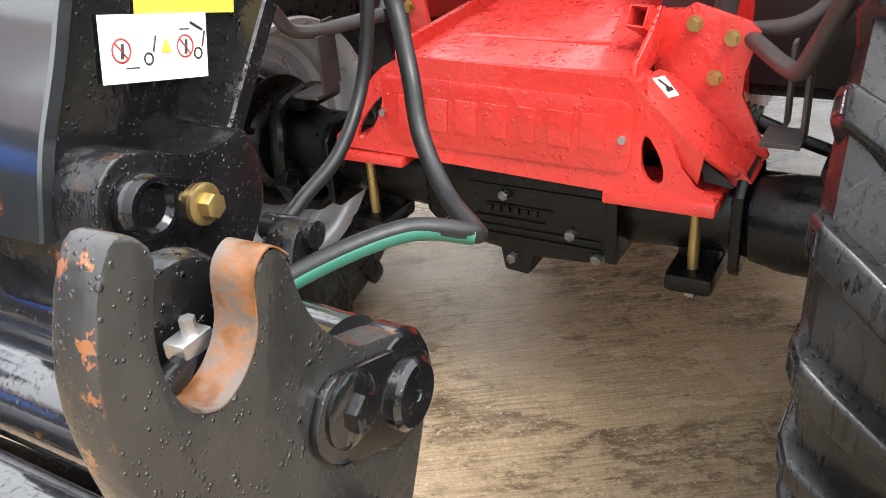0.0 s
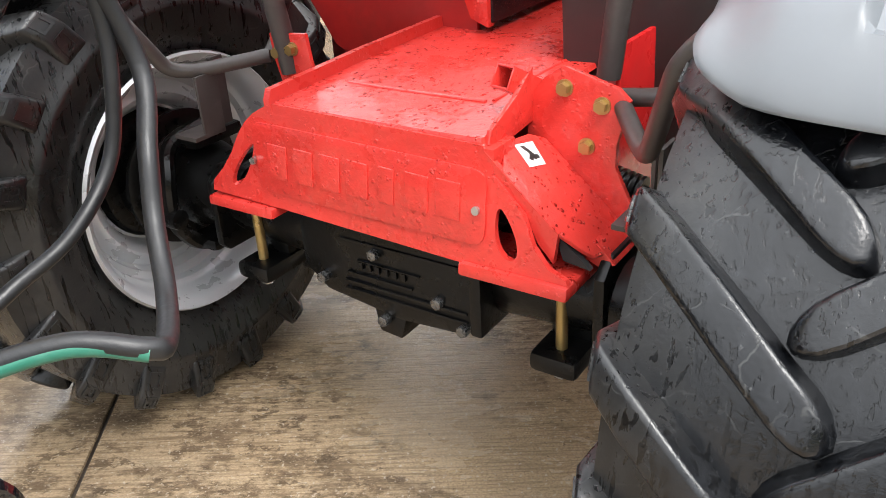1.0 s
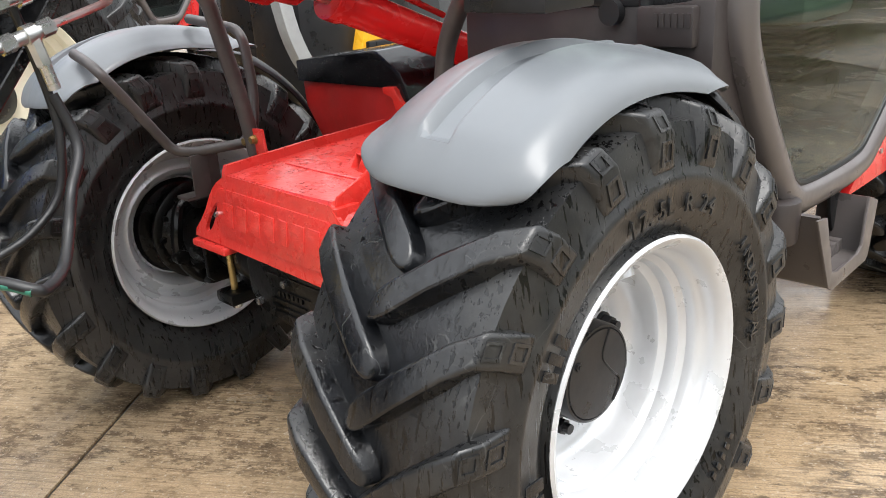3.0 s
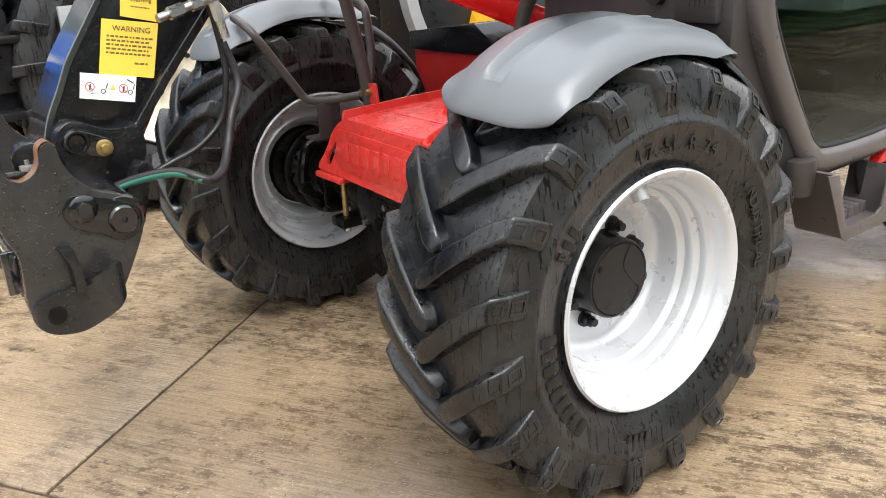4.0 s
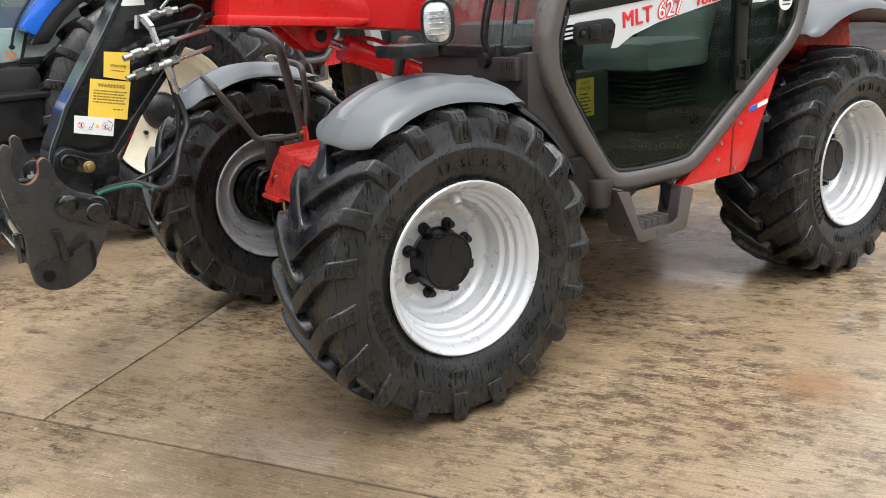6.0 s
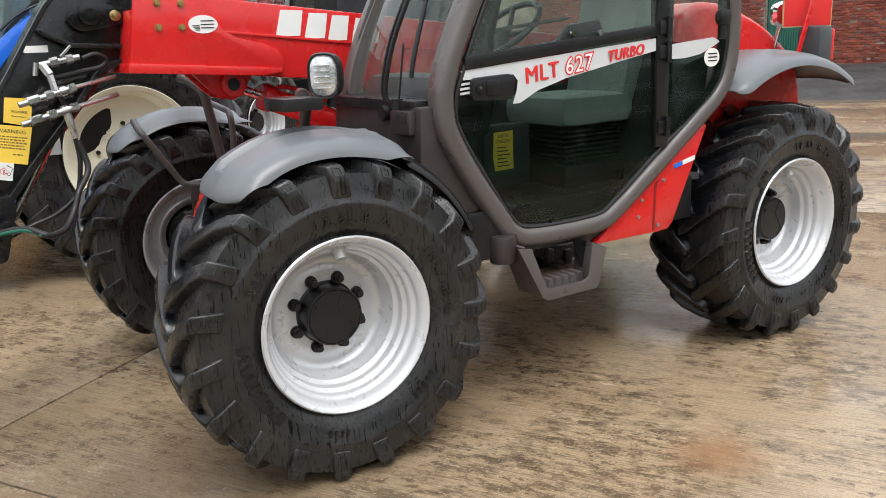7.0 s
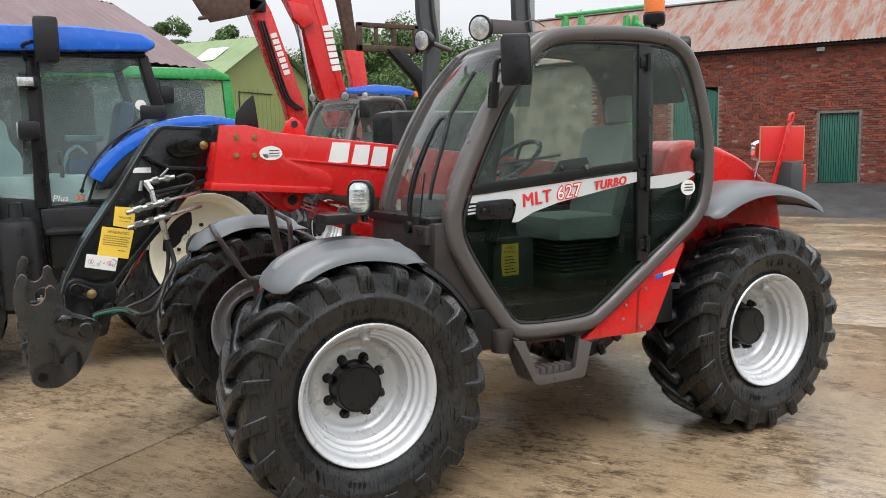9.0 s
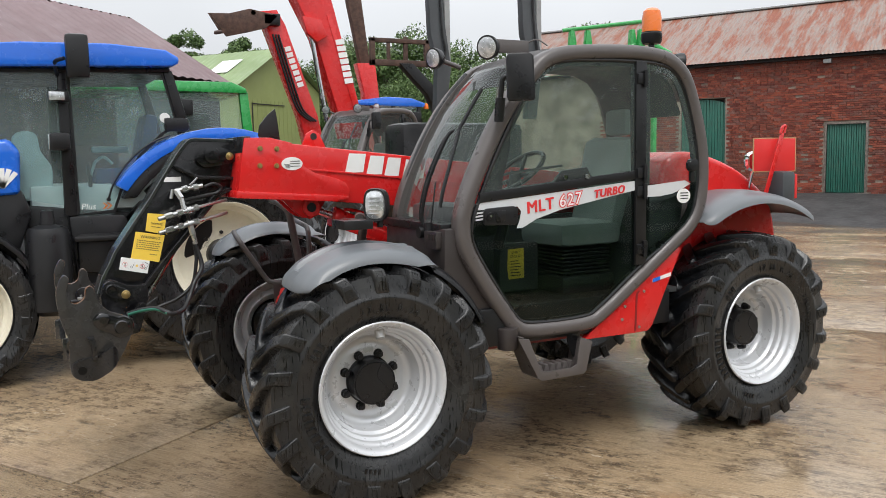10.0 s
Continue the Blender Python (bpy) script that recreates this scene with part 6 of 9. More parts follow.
head = [(-0.335, 1.585), (-0.285, 1.905), (-0.14, 1.905), (-0.015, 1.875), (0.02, 1.80), (0.06, 1.735), (0.12, 1.70), (0.24, 1.67), (0.30, 1.645), (0.325, 1.60), (0.318, 1.545)]
prism(bm, head, "y", BY0 - 0.008, BY1 + 0.008, 0.006)
prism(bm, [(-0.345, 1.575), (-0.34, 1.615), (0.31, 1.565), (0.31, 1.545), (0.22, 1.535)], "y", BY0 - 0.02, BY1 + 0.02, 0.006)
bh = part("boom_head", bm, red_dry, boom, "red boom head plate")
for x, z in ((-0.20, 1.845), (-0.105, 1.842), (-0.205, 1.750), (-0.11, 1.748)):
    bm = bmesh.new()
    rod(bm, (x, BY0 - 0.006, z), (x, BY0 - 0.024, z), 0.011, 6)
    rod(bm, (x, BY0 - 0.006, z), (x, BY0 - 0.012, z), 0.015, 14)
    part("bolt", bm, brass, boom)
bm = bmesh.new()
o = [(0.0 - 0.02 + 0.062 * math.cos(a), 1.758 + 0.037 * math.sin(a)) for a in [i * math.pi / 14 for i in range(28)]]
prism(bm, o, "y", BY0 - 0.0105, BY0 - 0.0075)
part("oval_sticker", bm, white_paint, boom, "white oval dealer sticker")
bm = bmesh.new()
for k in range(3):
    box(bm, (-0.03, BY0 - 0.012, 1.770 - k * 0.014), (0.025, BY0 - 0.0103, 1.774 - k * 0.014))
for k in range(4):
    box(bm, (-0.066 + k * 0.004, BY0 - 0.012, 1.752 - k * 0.006), (-0.035, BY0 - 0.0103, 1.755 - k * 0.006))
part("sticker_print", bm, ink, boom)
# white block lettering, as plain slanted shapes
for i, (x, w) in enumerate(((0.305, 0.125), (0.44, 0.11), (0.555, 0.105), (0.675, 0.04), (0.735, 0.09))):
    z0, z1 = 1.700 - 0.108 * (x - 0.3), 1.812 - 0.108 * (x - 0.3)
    s = 0.030
    if i == 0:
        outs = [[(x, z0), (x + s, z1), (x + s + 0.04, z1), (x + 0.035, z0)], [(x + s + 0.028, z1), (x + s + 0.05, z1), (x + 0.068, z0 + 0.02), (x + 0.055, z0 + 0.02)], [(x + s + 0.062, z1), (x + s + 0.10, z1), (x + 0.068, z0 + 0.02), (x + 0.055, z0 + 0.02)], [(x + 0.085, z0), (x + s + 0.072, z1), (x + s + w - 0.02, z1), (x + w - 0.01, z0)]]
    else:
        outs = [[(x, z0), (x + s, z1), (x + s + w - 0.02, z1 - 0.004), (x + w - 0.01, z0)]]
    for o in outs[:1] if i else [[(x, z0), (x + s, z1), (x + s + w - 0.02, z1 - 0.004), (x + w - 0.01, z0)]]:
        bm = bmesh.new()
        prism(bm, o, "y", BY0 + 0.0085, BY0 + 0.0115)
        part("white_block", bm, white_paint, boom, "white block shape of the maker's sign")
bm = bmesh.new()
prism(bm, [(0.10, 1.86), (0.13, 1.93), (0.17, 1.955), (0.21, 1.93), (0.25, 1.845)], "y", 0.18, 0.20, 0.004)
part("lifting_eye", bm, red_dry, boom, "red lifting eye")
# no real hole: a dark disc paints its shade
bm = bmesh.new()
rod(bm, (0.172, 0.176, 1.915), (0.172, 0.204, 1.915), 0.020, 16)
part("eye_hole", bm, dark_gap, boom)
bm = bmesh.new()
prism(bm, [(-0.20, 1.60), (0.26, 1.555), (0.19, 1.46), (0.16, 1.405), (0.11, 1.385), (0.06, 1.40), (0.02, 1.43), (-0.08, 1.53)], "y", 0.13, 0.155, 0.004)
prism(bm, [(-0.20, 1.60), (0.26, 1.555), (0.19, 1.46), (0.16, 1.405), (0.11, 1.385), (0.06, 1.40), (0.02, 1.43), (-0.08, 1.53)], "y", 0.255, 0.28, 0.004)
rod(bm, (0.11, 0.10, 1.455), (0.11, 0.30, 1.455), 0.052, 24)
part("cylinder_lug", bm, red_dry, boom, "red cylinder lug")
bm = bmesh.new()
rod(bm, (0.11, 0.094, 1.455), (0.11, 0.102, 1.455), 0.027, 20)
part("pin", bm, black_plastic, boom)
bm = bmesh.new()
rod(bm, (0.11, 0.20, 1.455), (0.34, 0.20, 1.365), 0.022, 18)
cyl = part("cylinder_rod", bm, chrome, tele, "polished cylinder rod")
bm = bmesh.new()
rod(bm, (0.27, 0.20, 1.392), (1.25, 0.20, 1.01), 0.055, 24, None, 0.006)
rod(bm, (0.27, 0.20, 1.392), (0.32, 0.20, 1.372), 0.062, 24, None, 0.006)
tube(bm, [(0.34, 0.17, 1.43), (0.42, 0.17, 1.42), (0.70, 0.17, 1.30)], 0.010)
part("cylinder_barrel", bm, red_dry, cyl, "red hydraulic cylinder barrel")
# raised black fin behind the boom head
bm = bmesh.new()
prism(bm, [(-0.06, 1.84), (-0.10, 1.93), (-0.09, 1.99), (-0.04, 2.05), (0.01, 2.09), (0.02, 2.03), (0.04, 1.84)], "y", 0.385, 0.40, 0.005)
part("hose_guard", bm, black_plastic, tele, "black hose guard fin")

# ---- boom nose ----
NY0, NY1 = 0.115, 0.305
bm = bmesh.new()
web = [(-0.30, 1.865), (-0.58, 1.875), (-0.635, 1.815), (-0.81, 1.545), (-1.0, 1.275), (-1.025, 1.22), (-1.07, 1.14), (-1.095, 1.06), (-1.06, 0.98), (-0.95, 0.96), (-0.87, 1.0), (-0.858, 1.09), (-0.757, 1.222), (-0.60, 1.40), (-0.47, 1.565), (-0.40, 1.60), (-0.30, 1.60)]
prism(bm, web, "y", 0.182, 0.240, 0.003)
nose = part("boom_nose", bm, black_wet, tele, "wet black steel boom nose")


bm = bmesh.new()
strip(bm, [(-0.30, 1.868), (-0.585, 1.880), (-0.642, 1.815), (-0.818, 1.545), (-1.008, 1.275), (-1.033, 1.22), (-1.078, 1.14), (-1.103, 1.06)], 0.010, 0.178, 0.345)
part("front_plate", bm, gloss_black, nose, "chipped black front plate")
bm = bmesh.new()
strip(bm, [(-0.30, 1.595), (-0.40, 1.595), (-0.47, 1.560), (-0.60, 1.395), (-0.757, 1.217), (-0.862, 1.088), (-0.885, 1.086)], 0.013, 0.140, 0.340)
part("rear_flange", bm, black_steel, nose, "chipped black rear flange")
bm = bmesh.new()
prism(bm, [(-0.69, 1.735), (-0.66, 1.735), (-0.56, 1.68), (-0.31, 1.665), (-0.31, 1.648), (-0.56, 1.660), (-0.67, 1.715)], "y", NY0 + 0.02, 0.185, 0.003)
part("stiffener", bm, black_steel, nose)
bm = bmesh.new()
box(bm, (-0.345, 0.0, 1.62), (-0.295, 0.42, 1.89), 0.006)
wear = part("wear_pad_frame", bm, black_steel, nose, "black wear pad frame")
for z in (1.66, 1.85):
    bm = bmesh.new()
    rod(bm, (-0.32, 0.0, z), (-0.32, -0.008, z), 0.010, 8)
    part("bolt", bm, zinc, wear)
# upper pin plate
bm = bmesh.new()
prism(bm, [(v.x, v.y) for v in rounded([Vector((-0.575, 1.770, 0)), Vector((-0.525, 1.835, 0)), Vector((-0.445, 1.835, 0)), Vector((-0.315, 1.810, 0)), Vector((-0.305, 1.760, 0)), Vector((-0.415, 1.735, 0)), Vector((-0.525, 1.720, 0))], 0.03, 4, True)], "y", 0.140, 0.184, 0.004)
pp = part("pin_plate", bm, black_wet, nose, "black pin keeper plate")
bm = bmesh.new()
rod(bm, (-0.480, 0.185, 1.790), (-0.480, 0.112, 1.790), 0.045, 24, None, 0.008)
rod(bm, (-0.480, 0.115, 1.790), (-0.480, 0.105, 1.790), 0.022, 18)
part("pin", bm, black_wet, nose)


def yellow_bolt(parent, x, y, z, r=0.026):
    bm = bmesh.new()
    disc_cap(bm, [(r, 0.006), (r, -0.004), (r * 0.8, -0.006)], 24, Matrix.Translation((x, y, z)))
    w = part("washer", bm, brass, parent, "yellow zinc washer")
    bm = bmesh.new()
    rod(bm, (x, y - 0.004, z), (x, y - 0.020, z), r * 0.62, 6, None, 0.002)
    part("bolt", bm, brass, parent, "yellow zinc bolt head")


yellow_bolt(nose, -0.380, 0.138, 1.783, 0.022)
# lower pin boss
bm = bmesh.new()
boss = [(-1.10, 1.03), (-1.096, 1.076), (-1.080, 1.120), (-1.050, 1.139), (-1.015, 1.130), (-0.960, 1.104), (-0.907, 1.098), (-0.872, 1.108), (-0.858, 1.07), (-0.858, 1.01), (-0.90, 0.96), (-0.95, 0.93), (-1.03, 0.93), (-1.09, 0.96)]
prism(bm, [(v.x, v.y) for v in rounded([Vector((x, z, 0)) for x, z in boss], 0.022, 3, True)], "y", NY0, NY1 + 0.005, 0.005)
lb = part("lower_boss", bm, chipped_black, nose, "chipped black lower boss plate")


def capsule(a, ra, b, rb, n=10):
    """The outline of a bar with two round ends."""
    d = Vector((b[0] - a[0], b[1] - a[1]))
    h = math.atan2(d.y, d.x)
    out = [(b[0] + rb * math.cos(h + t), b[1] + rb * math.sin(h + t)) for t in [-math.pi / 2 + math.pi * i / n for i in range(n + 1)]]
    return out + [(a[0] + ra * math.cos(h + t), a[1] + ra * math.sin(h + t)) for t in [math.pi / 2 + math.pi * i / n for i in range(n + 1)]]


bm = bmesh.new()
prism(bm, capsule((-1.044, 1.084), 0.034, (-0.977, 1.058), 0.028), "y", NY0 - 0.018, NY0 - 0.001, 0.004)
part("pin_keeper", bm, wet_gloss, lb, "black pin keeper plate")
bm = bmesh.new()
disc_cap(bm, [(0.033, 0.012), (0.033, -0.004), (0.030, -0.009), (0.025, -0.009), (0.020, -0.002), (0.005, -0.001), (0.004, 0.004)], 28, Matrix.Translation((-1.044, NY0 - 0.018, 1.084)))
part("pin_end", bm, black_wet, lb, "wet dished pin end")
yellow_bolt(lb, -0.977, NY0 - 0.020, 1.058, 0.023)
# links behind the carriage
bm = bmesh.new()
prism(bm, [(v.x, v.y) for v in rounded([Vector((x, z, 0)) for x, z in ((-0.93, 1.01), (-0.90, 1.02), (-0.885, 1.0), (-0.925, 0.86), (-0.985, 0.85), (-0.98, 0.90))], 0.02, 4, True)], "y", 0.02, 0.06, 0.005)
rod(bm, (-0.955, 0.08, 0.885), (-0.955, 0.005, 0.885), 0.026, 18, None, 0.004)
rod(bm, (-0.905, 0.08, 1.0), (-0.905, 0.01, 1.0), 0.016, 18)
part("tilt_link", bm, black_steel, nose, "black steel tilt link")
bm = bmesh.new()
rod(bm, (-0.60, 0.30, 1.40), (-0.86, 0.30, 0.98), 0.022, 14)
part("tilt_rod", bm, chrome, nose, "polished tilt cylinder rod")
bm = bmesh.new()
rod(bm, (-0.40, 0.30, 1.62), (-0.64, 0.30, 1.34), 0.04, 16)
part("tilt_barrel", bm, red_dark, nose)


# labels on the nose
def slab_label(parent, quad, y, material, label, name):
    bm = bmesh.new()
    prism(bm, quad, "y", y - 0.002, y)
    return part(name, bm, material, parent, label)


LY = 0.1815
WQ = [(-0.98, 1.252), (-0.833, 1.221), (-0.849, 1.152), (-0.994, 1.185)]
BQ = [(-0.898, 1.385), (-0.747, 1.357), (-0.784, 1.21), (-0.931, 1.242)]
SQ = [(-0.83, 1.482), (-0.731, 1.47), (-0.75, 1.361), (-0.847, 1.386)]
slab_label(nose, SQ, LY, yellow_decal, "yellow warning label with small print", "warning_label")
slab_label(nose, BQ, LY - 0.0022, yellow_decal, "larger yellow warning label", "warning_label")
slab_label(nose, WQ, LY - 0.0044, white_paint, "white pictogram label", "pictogram_label")


def on_quad(qd, u, v):
    """A place on a four-cornered label: u across, v down."""
    a, b, c, d = [Vector(p) for p in qd]
    p = (a * (1 - u) + b * u) * (1 - v) + (d * (1 - u) + c * u) * v
    return p.x, p.y


x_, z_ = on_quad(BQ, 0.19, 0.20)
lettering("WARNING", 0.0215, ink, nose, plane_y(x_, LY - 0.005, z_, math.degrees(math.atan2(BQ[1][1] - BQ[0][1], BQ[1][0] - BQ[0][0]))), 0.0003)
x_, z_ = on_quad(SQ, 0.25, 0.58)
lettering("Warning", 0.017, ink, nose, plane_y(x_, LY - 0.003, z_, math.degrees(math.atan2(SQ[1][1] - SQ[0][1], SQ[1][0] - SQ[0][0]))), 0.0003)
print_ink = mat("faded_small_print", (0.16, 0.11, 0.03), 0.5)
prng = random.Random(3)


def print_rows(qd, rows, y):
    for v0, u0, u1 in rows:
        u = u0
        bm = bmesh.new()
        while u < u1:
            w = prng.uniform(0.03, 0.09)
            e = min(u + w, u1)
            prism(bm, [on_quad(qd, u, v0), on_quad(qd, e, v0), on_quad(qd, e, v0 + 0.035), on_quad(qd, u, v0 + 0.035)], "y", y - 0.0006, y)
            u = e + 0.022
        part("print_line", bm, print_ink, nose)


print_rows(BQ, [(0.28 + 0.075 * k, 0.10, 0.92 - 0.06 * (k % 2)) for k in range(5)] + [(0.74, 0.62, 0.86)], LY - 0.0042)
print_rows(SQ, [(0.68, 0.28, 0.80)], LY - 0.0020)


def circle_on(qd, u, v, r, thick, material, name):
    bm = bmesh.new()
    x, z = on_quad(qd, u, v)
    sweep(bm, [Vector((x + r * math.cos(a), LY - 0.0066, z + r * math.sin(a))) for a in [i * math.pi / 12 for i in range(24)]], ring(thick, 5), True, (0, 1, 0))
    return part(name, bm, material, nose)


def line_on(qd, p, q_, thick, material, name, y=LY - 0.0068):
    bm = bmesh.new()
    a, b = on_quad(qd, *p), on_quad(qd, *q_)
    rod(bm, (a[0], y, a[1]), (b[0], y, b[1]), thick, 5)
    return part(name, bm, material, nose)


for u0, v0 in ((0.17, 0.52), (0.77, 0.50)):
    circle_on(WQ, u0, v0, 0.0118, 0.0010, red_decal, "prohibition_ring")
    line_on(WQ, (u0 - 0.055, v0 - 0.12), (u0 + 0.055, v0 + 0.13), 0.0009, red_decal, "ring_bar")
    line_on(WQ, (u0 + 0.01, v0 - 0.10), (u0 + 0.0, v0 + 0.12), 0.0018, ink, "pictogram_bar")
for u0, v0 in ((0.41, 0.66), (0.90, 0.62)):
    circle_on(WQ, u0, v0, 0.0058, 0.0011, ink, "pictogram_wheel")
    line_on(WQ, (u0 + 0.045, v0 - 0.10), (u0 + 0.075, v0 - 0.34), 0.0011, ink, "pictogram_line")
line_on(WQ, (0.20, 0.78), (0.32, 0.78), 0.0006, ink, "pictogram_line")
line_on(WQ, (0.83, 0.14), (0.95, 0.26), 0.0016, ink, "pictogram_line")
line_on(WQ, (0.72, 0.24), (0.82, 0.24), 0.0006, ink, "pictogram_line")
bm = bmesh.new()
prism(bm, [on_quad(WQ, 0.53, 0.58), on_quad(WQ, 0.63, 0.58), on_quad(WQ, 0.58, 0.36)], "y", LY - 0.0072, LY - 0.0064)
part("caution_triangle", bm, yellow_decal, nose)
slab_label(nose, [(-0.735, 1.675), (-0.645, 1.675), (-0.645, 1.648), (-0.735, 1.648)], LY, white_paint, "small white label", "white_label")

# hydraulic couplers and hoses
for k in range(2):
    z0 = 1.415 + k * 0.075
    a, b = Vector((-0.80, 0.03, z0 - 0.035)), Vector((-0.66, 0.05, z0))
    bm = bmesh.new()
    d = (b - a).normalized()
    rod(bm, a, a + d * 0.04, 0.012, 12)
    rod(bm, a + d * 0.035, a + d * 0.08, 0.018, 6)
    rod(bm, a + d * 0.075, a + d * 0.11, 0.014, 12)
    rod(bm, a + d * 0.105, a + d * 0.135, 0.019, 6)
    rod(bm, a + d * 0.13, a + d * 0.20, 0.015, 12)
    rod(bm, a + d * 0.16, a + d * 0.185, 0.021, 12)
    rod(bm, a + d * 0.195, a + d * 0.225, 0.018, 6)
    part("coupler", bm, zinc, nose, "zinc hydraulic quick coupler")
    bm = bmesh.new()
    tube(bm, [a + d * 0.22, (-0.44, 0.13, z0 + 0.045), (-0.405, 0.165, z0 + 0.05)], 0.009, 10, 0.02)
    part("steel_pipe", bm, zinc, nose, "bent steel hydraulic pipe")
for fit in (
        ((-0.635, 0.05, 1.43), (-0.62, 0.05, 1.36), 0.016, 6),
        ((-0.62, 0.05, 1.36), (-0.61, 0.05, 1.31), 0.013, 12),
        ((-0.66, 0.05, 1.50), (-0.67, 0.06, 1.56), 0.014, 6),
        ((-0.67, 0.06, 1.56), (-0.69, 0.08, 1.60), 0.018, 6),
        ((-0.70, 0.08, 1.60), (-0.55, 0.08, 1.625), 0.012, 12),
        ((-0.66, 0.08, 1.605), (-0.63, 0.08, 1.612), 0.019, 6),
        ((-0.60, 0.08, 1.615), (-0.575, 0.08, 1.62), 0.018, 6),
        ((-0.72, 0.08, 1.56), (-0.71, 0.08, 1.61), 0.010, 10),
        ((-0.62, 0.07, 1.63), (-0.58, 0.06, 1.67), 0.006, 8),
):
    bm = bmesh.new()
    rod(bm, *fit)
    part("fitting", bm, zinc, nose, "zinc hydraulic fitting")
HOSE_A = [(-0.610, 0.095, 1.30), (-0.588, 0.074, 1.188), (-0.642, 0.026, 1.107), (-0.676, -0.002, 1.035), (-0.725, -0.060, 0.980), (-0.788, -0.128, 0.972), (-0.818, -0.138, 0.984), (-0.870, -0.085, 1.004), (-0.950, -0.015, 0.988), (-1.02, 0.04, 0.955), (-1.08, 0.07, 0.91)]
bm = bmesh.new()
hose(bm, HOSE_A, 0.0125, 12, 10)
h1 = part("hydraulic_hose", bm, hose_black, tele, "sagging black hydraulic hose with a green stripe")
bm = bmesh.new()
hose(bm, [(x - 0.001, y - 0.0035, z - 0.0030) for x, y, z in HOSE_A[6:]], 0.0108, 12, 10)
part("green_stripe", bm, hose_green, h1, "faded green hose marking")
bm = bmesh.new()
hose(bm, [(-0.655, 0.10, 1.52), (-0.63, 0.10, 1.40), (-0.612, 0.098, 1.27), (-0.614, 0.097, 1.193), (-0.639, 0.106, 1.085), (-0.721, 0.10, 1.017), (-0.811, 0.106, 0.983), (-0.898, 0.100, 0.952), (-1.02, 0.06, 0.90)], 0.0098, 12, 10)
part("hydraulic_hose", bm, hose_black, tele, "sagging black hydraulic hose")
bm = bmesh.new()
hose(bm, [(-0.55, 0.08, 1.625), (-0.50, 0.08, 1.64), (-0.46, 0.09, 1.62), (-0.48, 0.09, 1.59), (-0.56, 0.09, 1.575), (-0.66, 0.09, 1.555)], 0.010, 10)
part("hydraulic_hose", bm, hose_black, tele, "short looped black hose")

# ---- carriage ----
PLATE = [(-1.300, 1.225), (-1.318, 1.225), (-1.340, 1.185), (-1.352, 1.130), (-1.345, 1.05), (-1.325, 0.96), (-1.305, 0.90), (-1.310, 0.79), (-1.290, 0.725), (-1.215, 0.690), (-1.165, 0.705), (-1.100, 0.750), (-1.040, 0.850), (-1.010, 0.920),
         (-1.012, 0.980), (-1.060, 1.010), (-1.110, 1.030), (-1.150, 1.070), (-1.170, 1.110), (-1.178, 1.150), (-1.195, 1.163), (-1.214, 1.150), (-1.222, 1.115), (-1.240, 1.092), (-1.265, 1.082), (-1.290, 1.095), (-1.303, 1.130), (-1.300, 1.170), (-1.288, 1.205)]


def smooth_outline(pts, n=3):
    return [(v.x, v.y) for v in spline([Vector((x, z, 0)) for x, z in pts], n, True)]


carr = None
for y0, y1, dx in ((-0.192, -0.155, 0.0), (0.605, 0.645, 0.04)):
    bm = bmesh.new()
    prism(bm, [(x + dx, z) for x, z in smooth_outline(PLATE)], "y", y0, y1, 0.005)
    p_ob = part("hook_plate", bm, grey_plate, tele if carr is None else carr, "worn grey steel hook plate")
    carr = carr or p_ob
    p_ob.data.materials.append(worn_edge)
    for f in p_ob.data.polygons:
        if abs(f.normal.y) < 0.92:
            f.material_index = 1
    p_ob.name = "carriage" if p_ob is carr else "hook_plate"
    # rusty inside of the hook
    bm = bmesh.new()
    jaw = [(-1.177, 1.150), (-1.195, 1.165), (-1.215, 1.152), (-1.222, 1.115), (-1.240, 1.092), (-1.265, 1.082), (-1.282, 1.088)]
    path = spline([(x + dx, (y0 + y1) / 2, z) for x, z in jaw], 5)
    hw = (y1 - y0) / 2 + 0.0006
    sweep(bm, path, [(0.0012, hw - 0.004), (0.0004, hw), (-0.001, hw), (-0.001, -hw), (0.0004, -hw), (0.0012, 0.004 - hw)], False, (0, 1, 0))
    part("worn_hook_face", bm, rust_edge, carr, "bare rusty hook face")
for a, b, r in (((-1.15, -0.13, 0.872), (-1.12, 0.605, 0.872), 0.056), ((-1.06, -0.13, 0.935), (-1.03, 0.605, 0.935), 0.070)):
    bm = bmesh.new()
    rod(bm, a, b, r, 32)
    part("cross_tube", bm, tube_wet, carr, "wet black cross tube")
for y0_, y1_, r in ((-0.125, -0.095, 0.053), (-0.096, -0.02, 0.043)):
    bm = bmesh.new()
    rod(bm, (-1.218, y0_, 1.108), (-1.210, y1_, 1.108), r * 0.86, 36, None, 0.005)
    part("tube_collar", bm, chipped_black, carr, "wet black tube collar")
bm = bmesh.new()
box(bm, (-1.215, -0.13, 0.70), (-1.15, 0.605, 0.80), 0.012)
part("carriage_beam", bm, black_wet, carr, "wet black carriage beam")
bm = bmesh.new()
rod(bm, (-1.275, -0.13, 0.865), (-1.24, 0.605, 0.865), 0.040, 20)
box(bm, (-1.31, -0.13, 0.79), (-1.25, 0.605, 0.82), 0.006, )
box(bm, (-1.33, -0.10, 0.79), (-1.30, -0.08, 0.90), 0.004)
box(bm, (-1.33, 0.50, 0.79), (-1.28, 0.52, 0.90), 0.004)
part("lower_cross_tube", bm, tube_wet, carr, "wet black lower cross tube")
bm = bmesh.new()
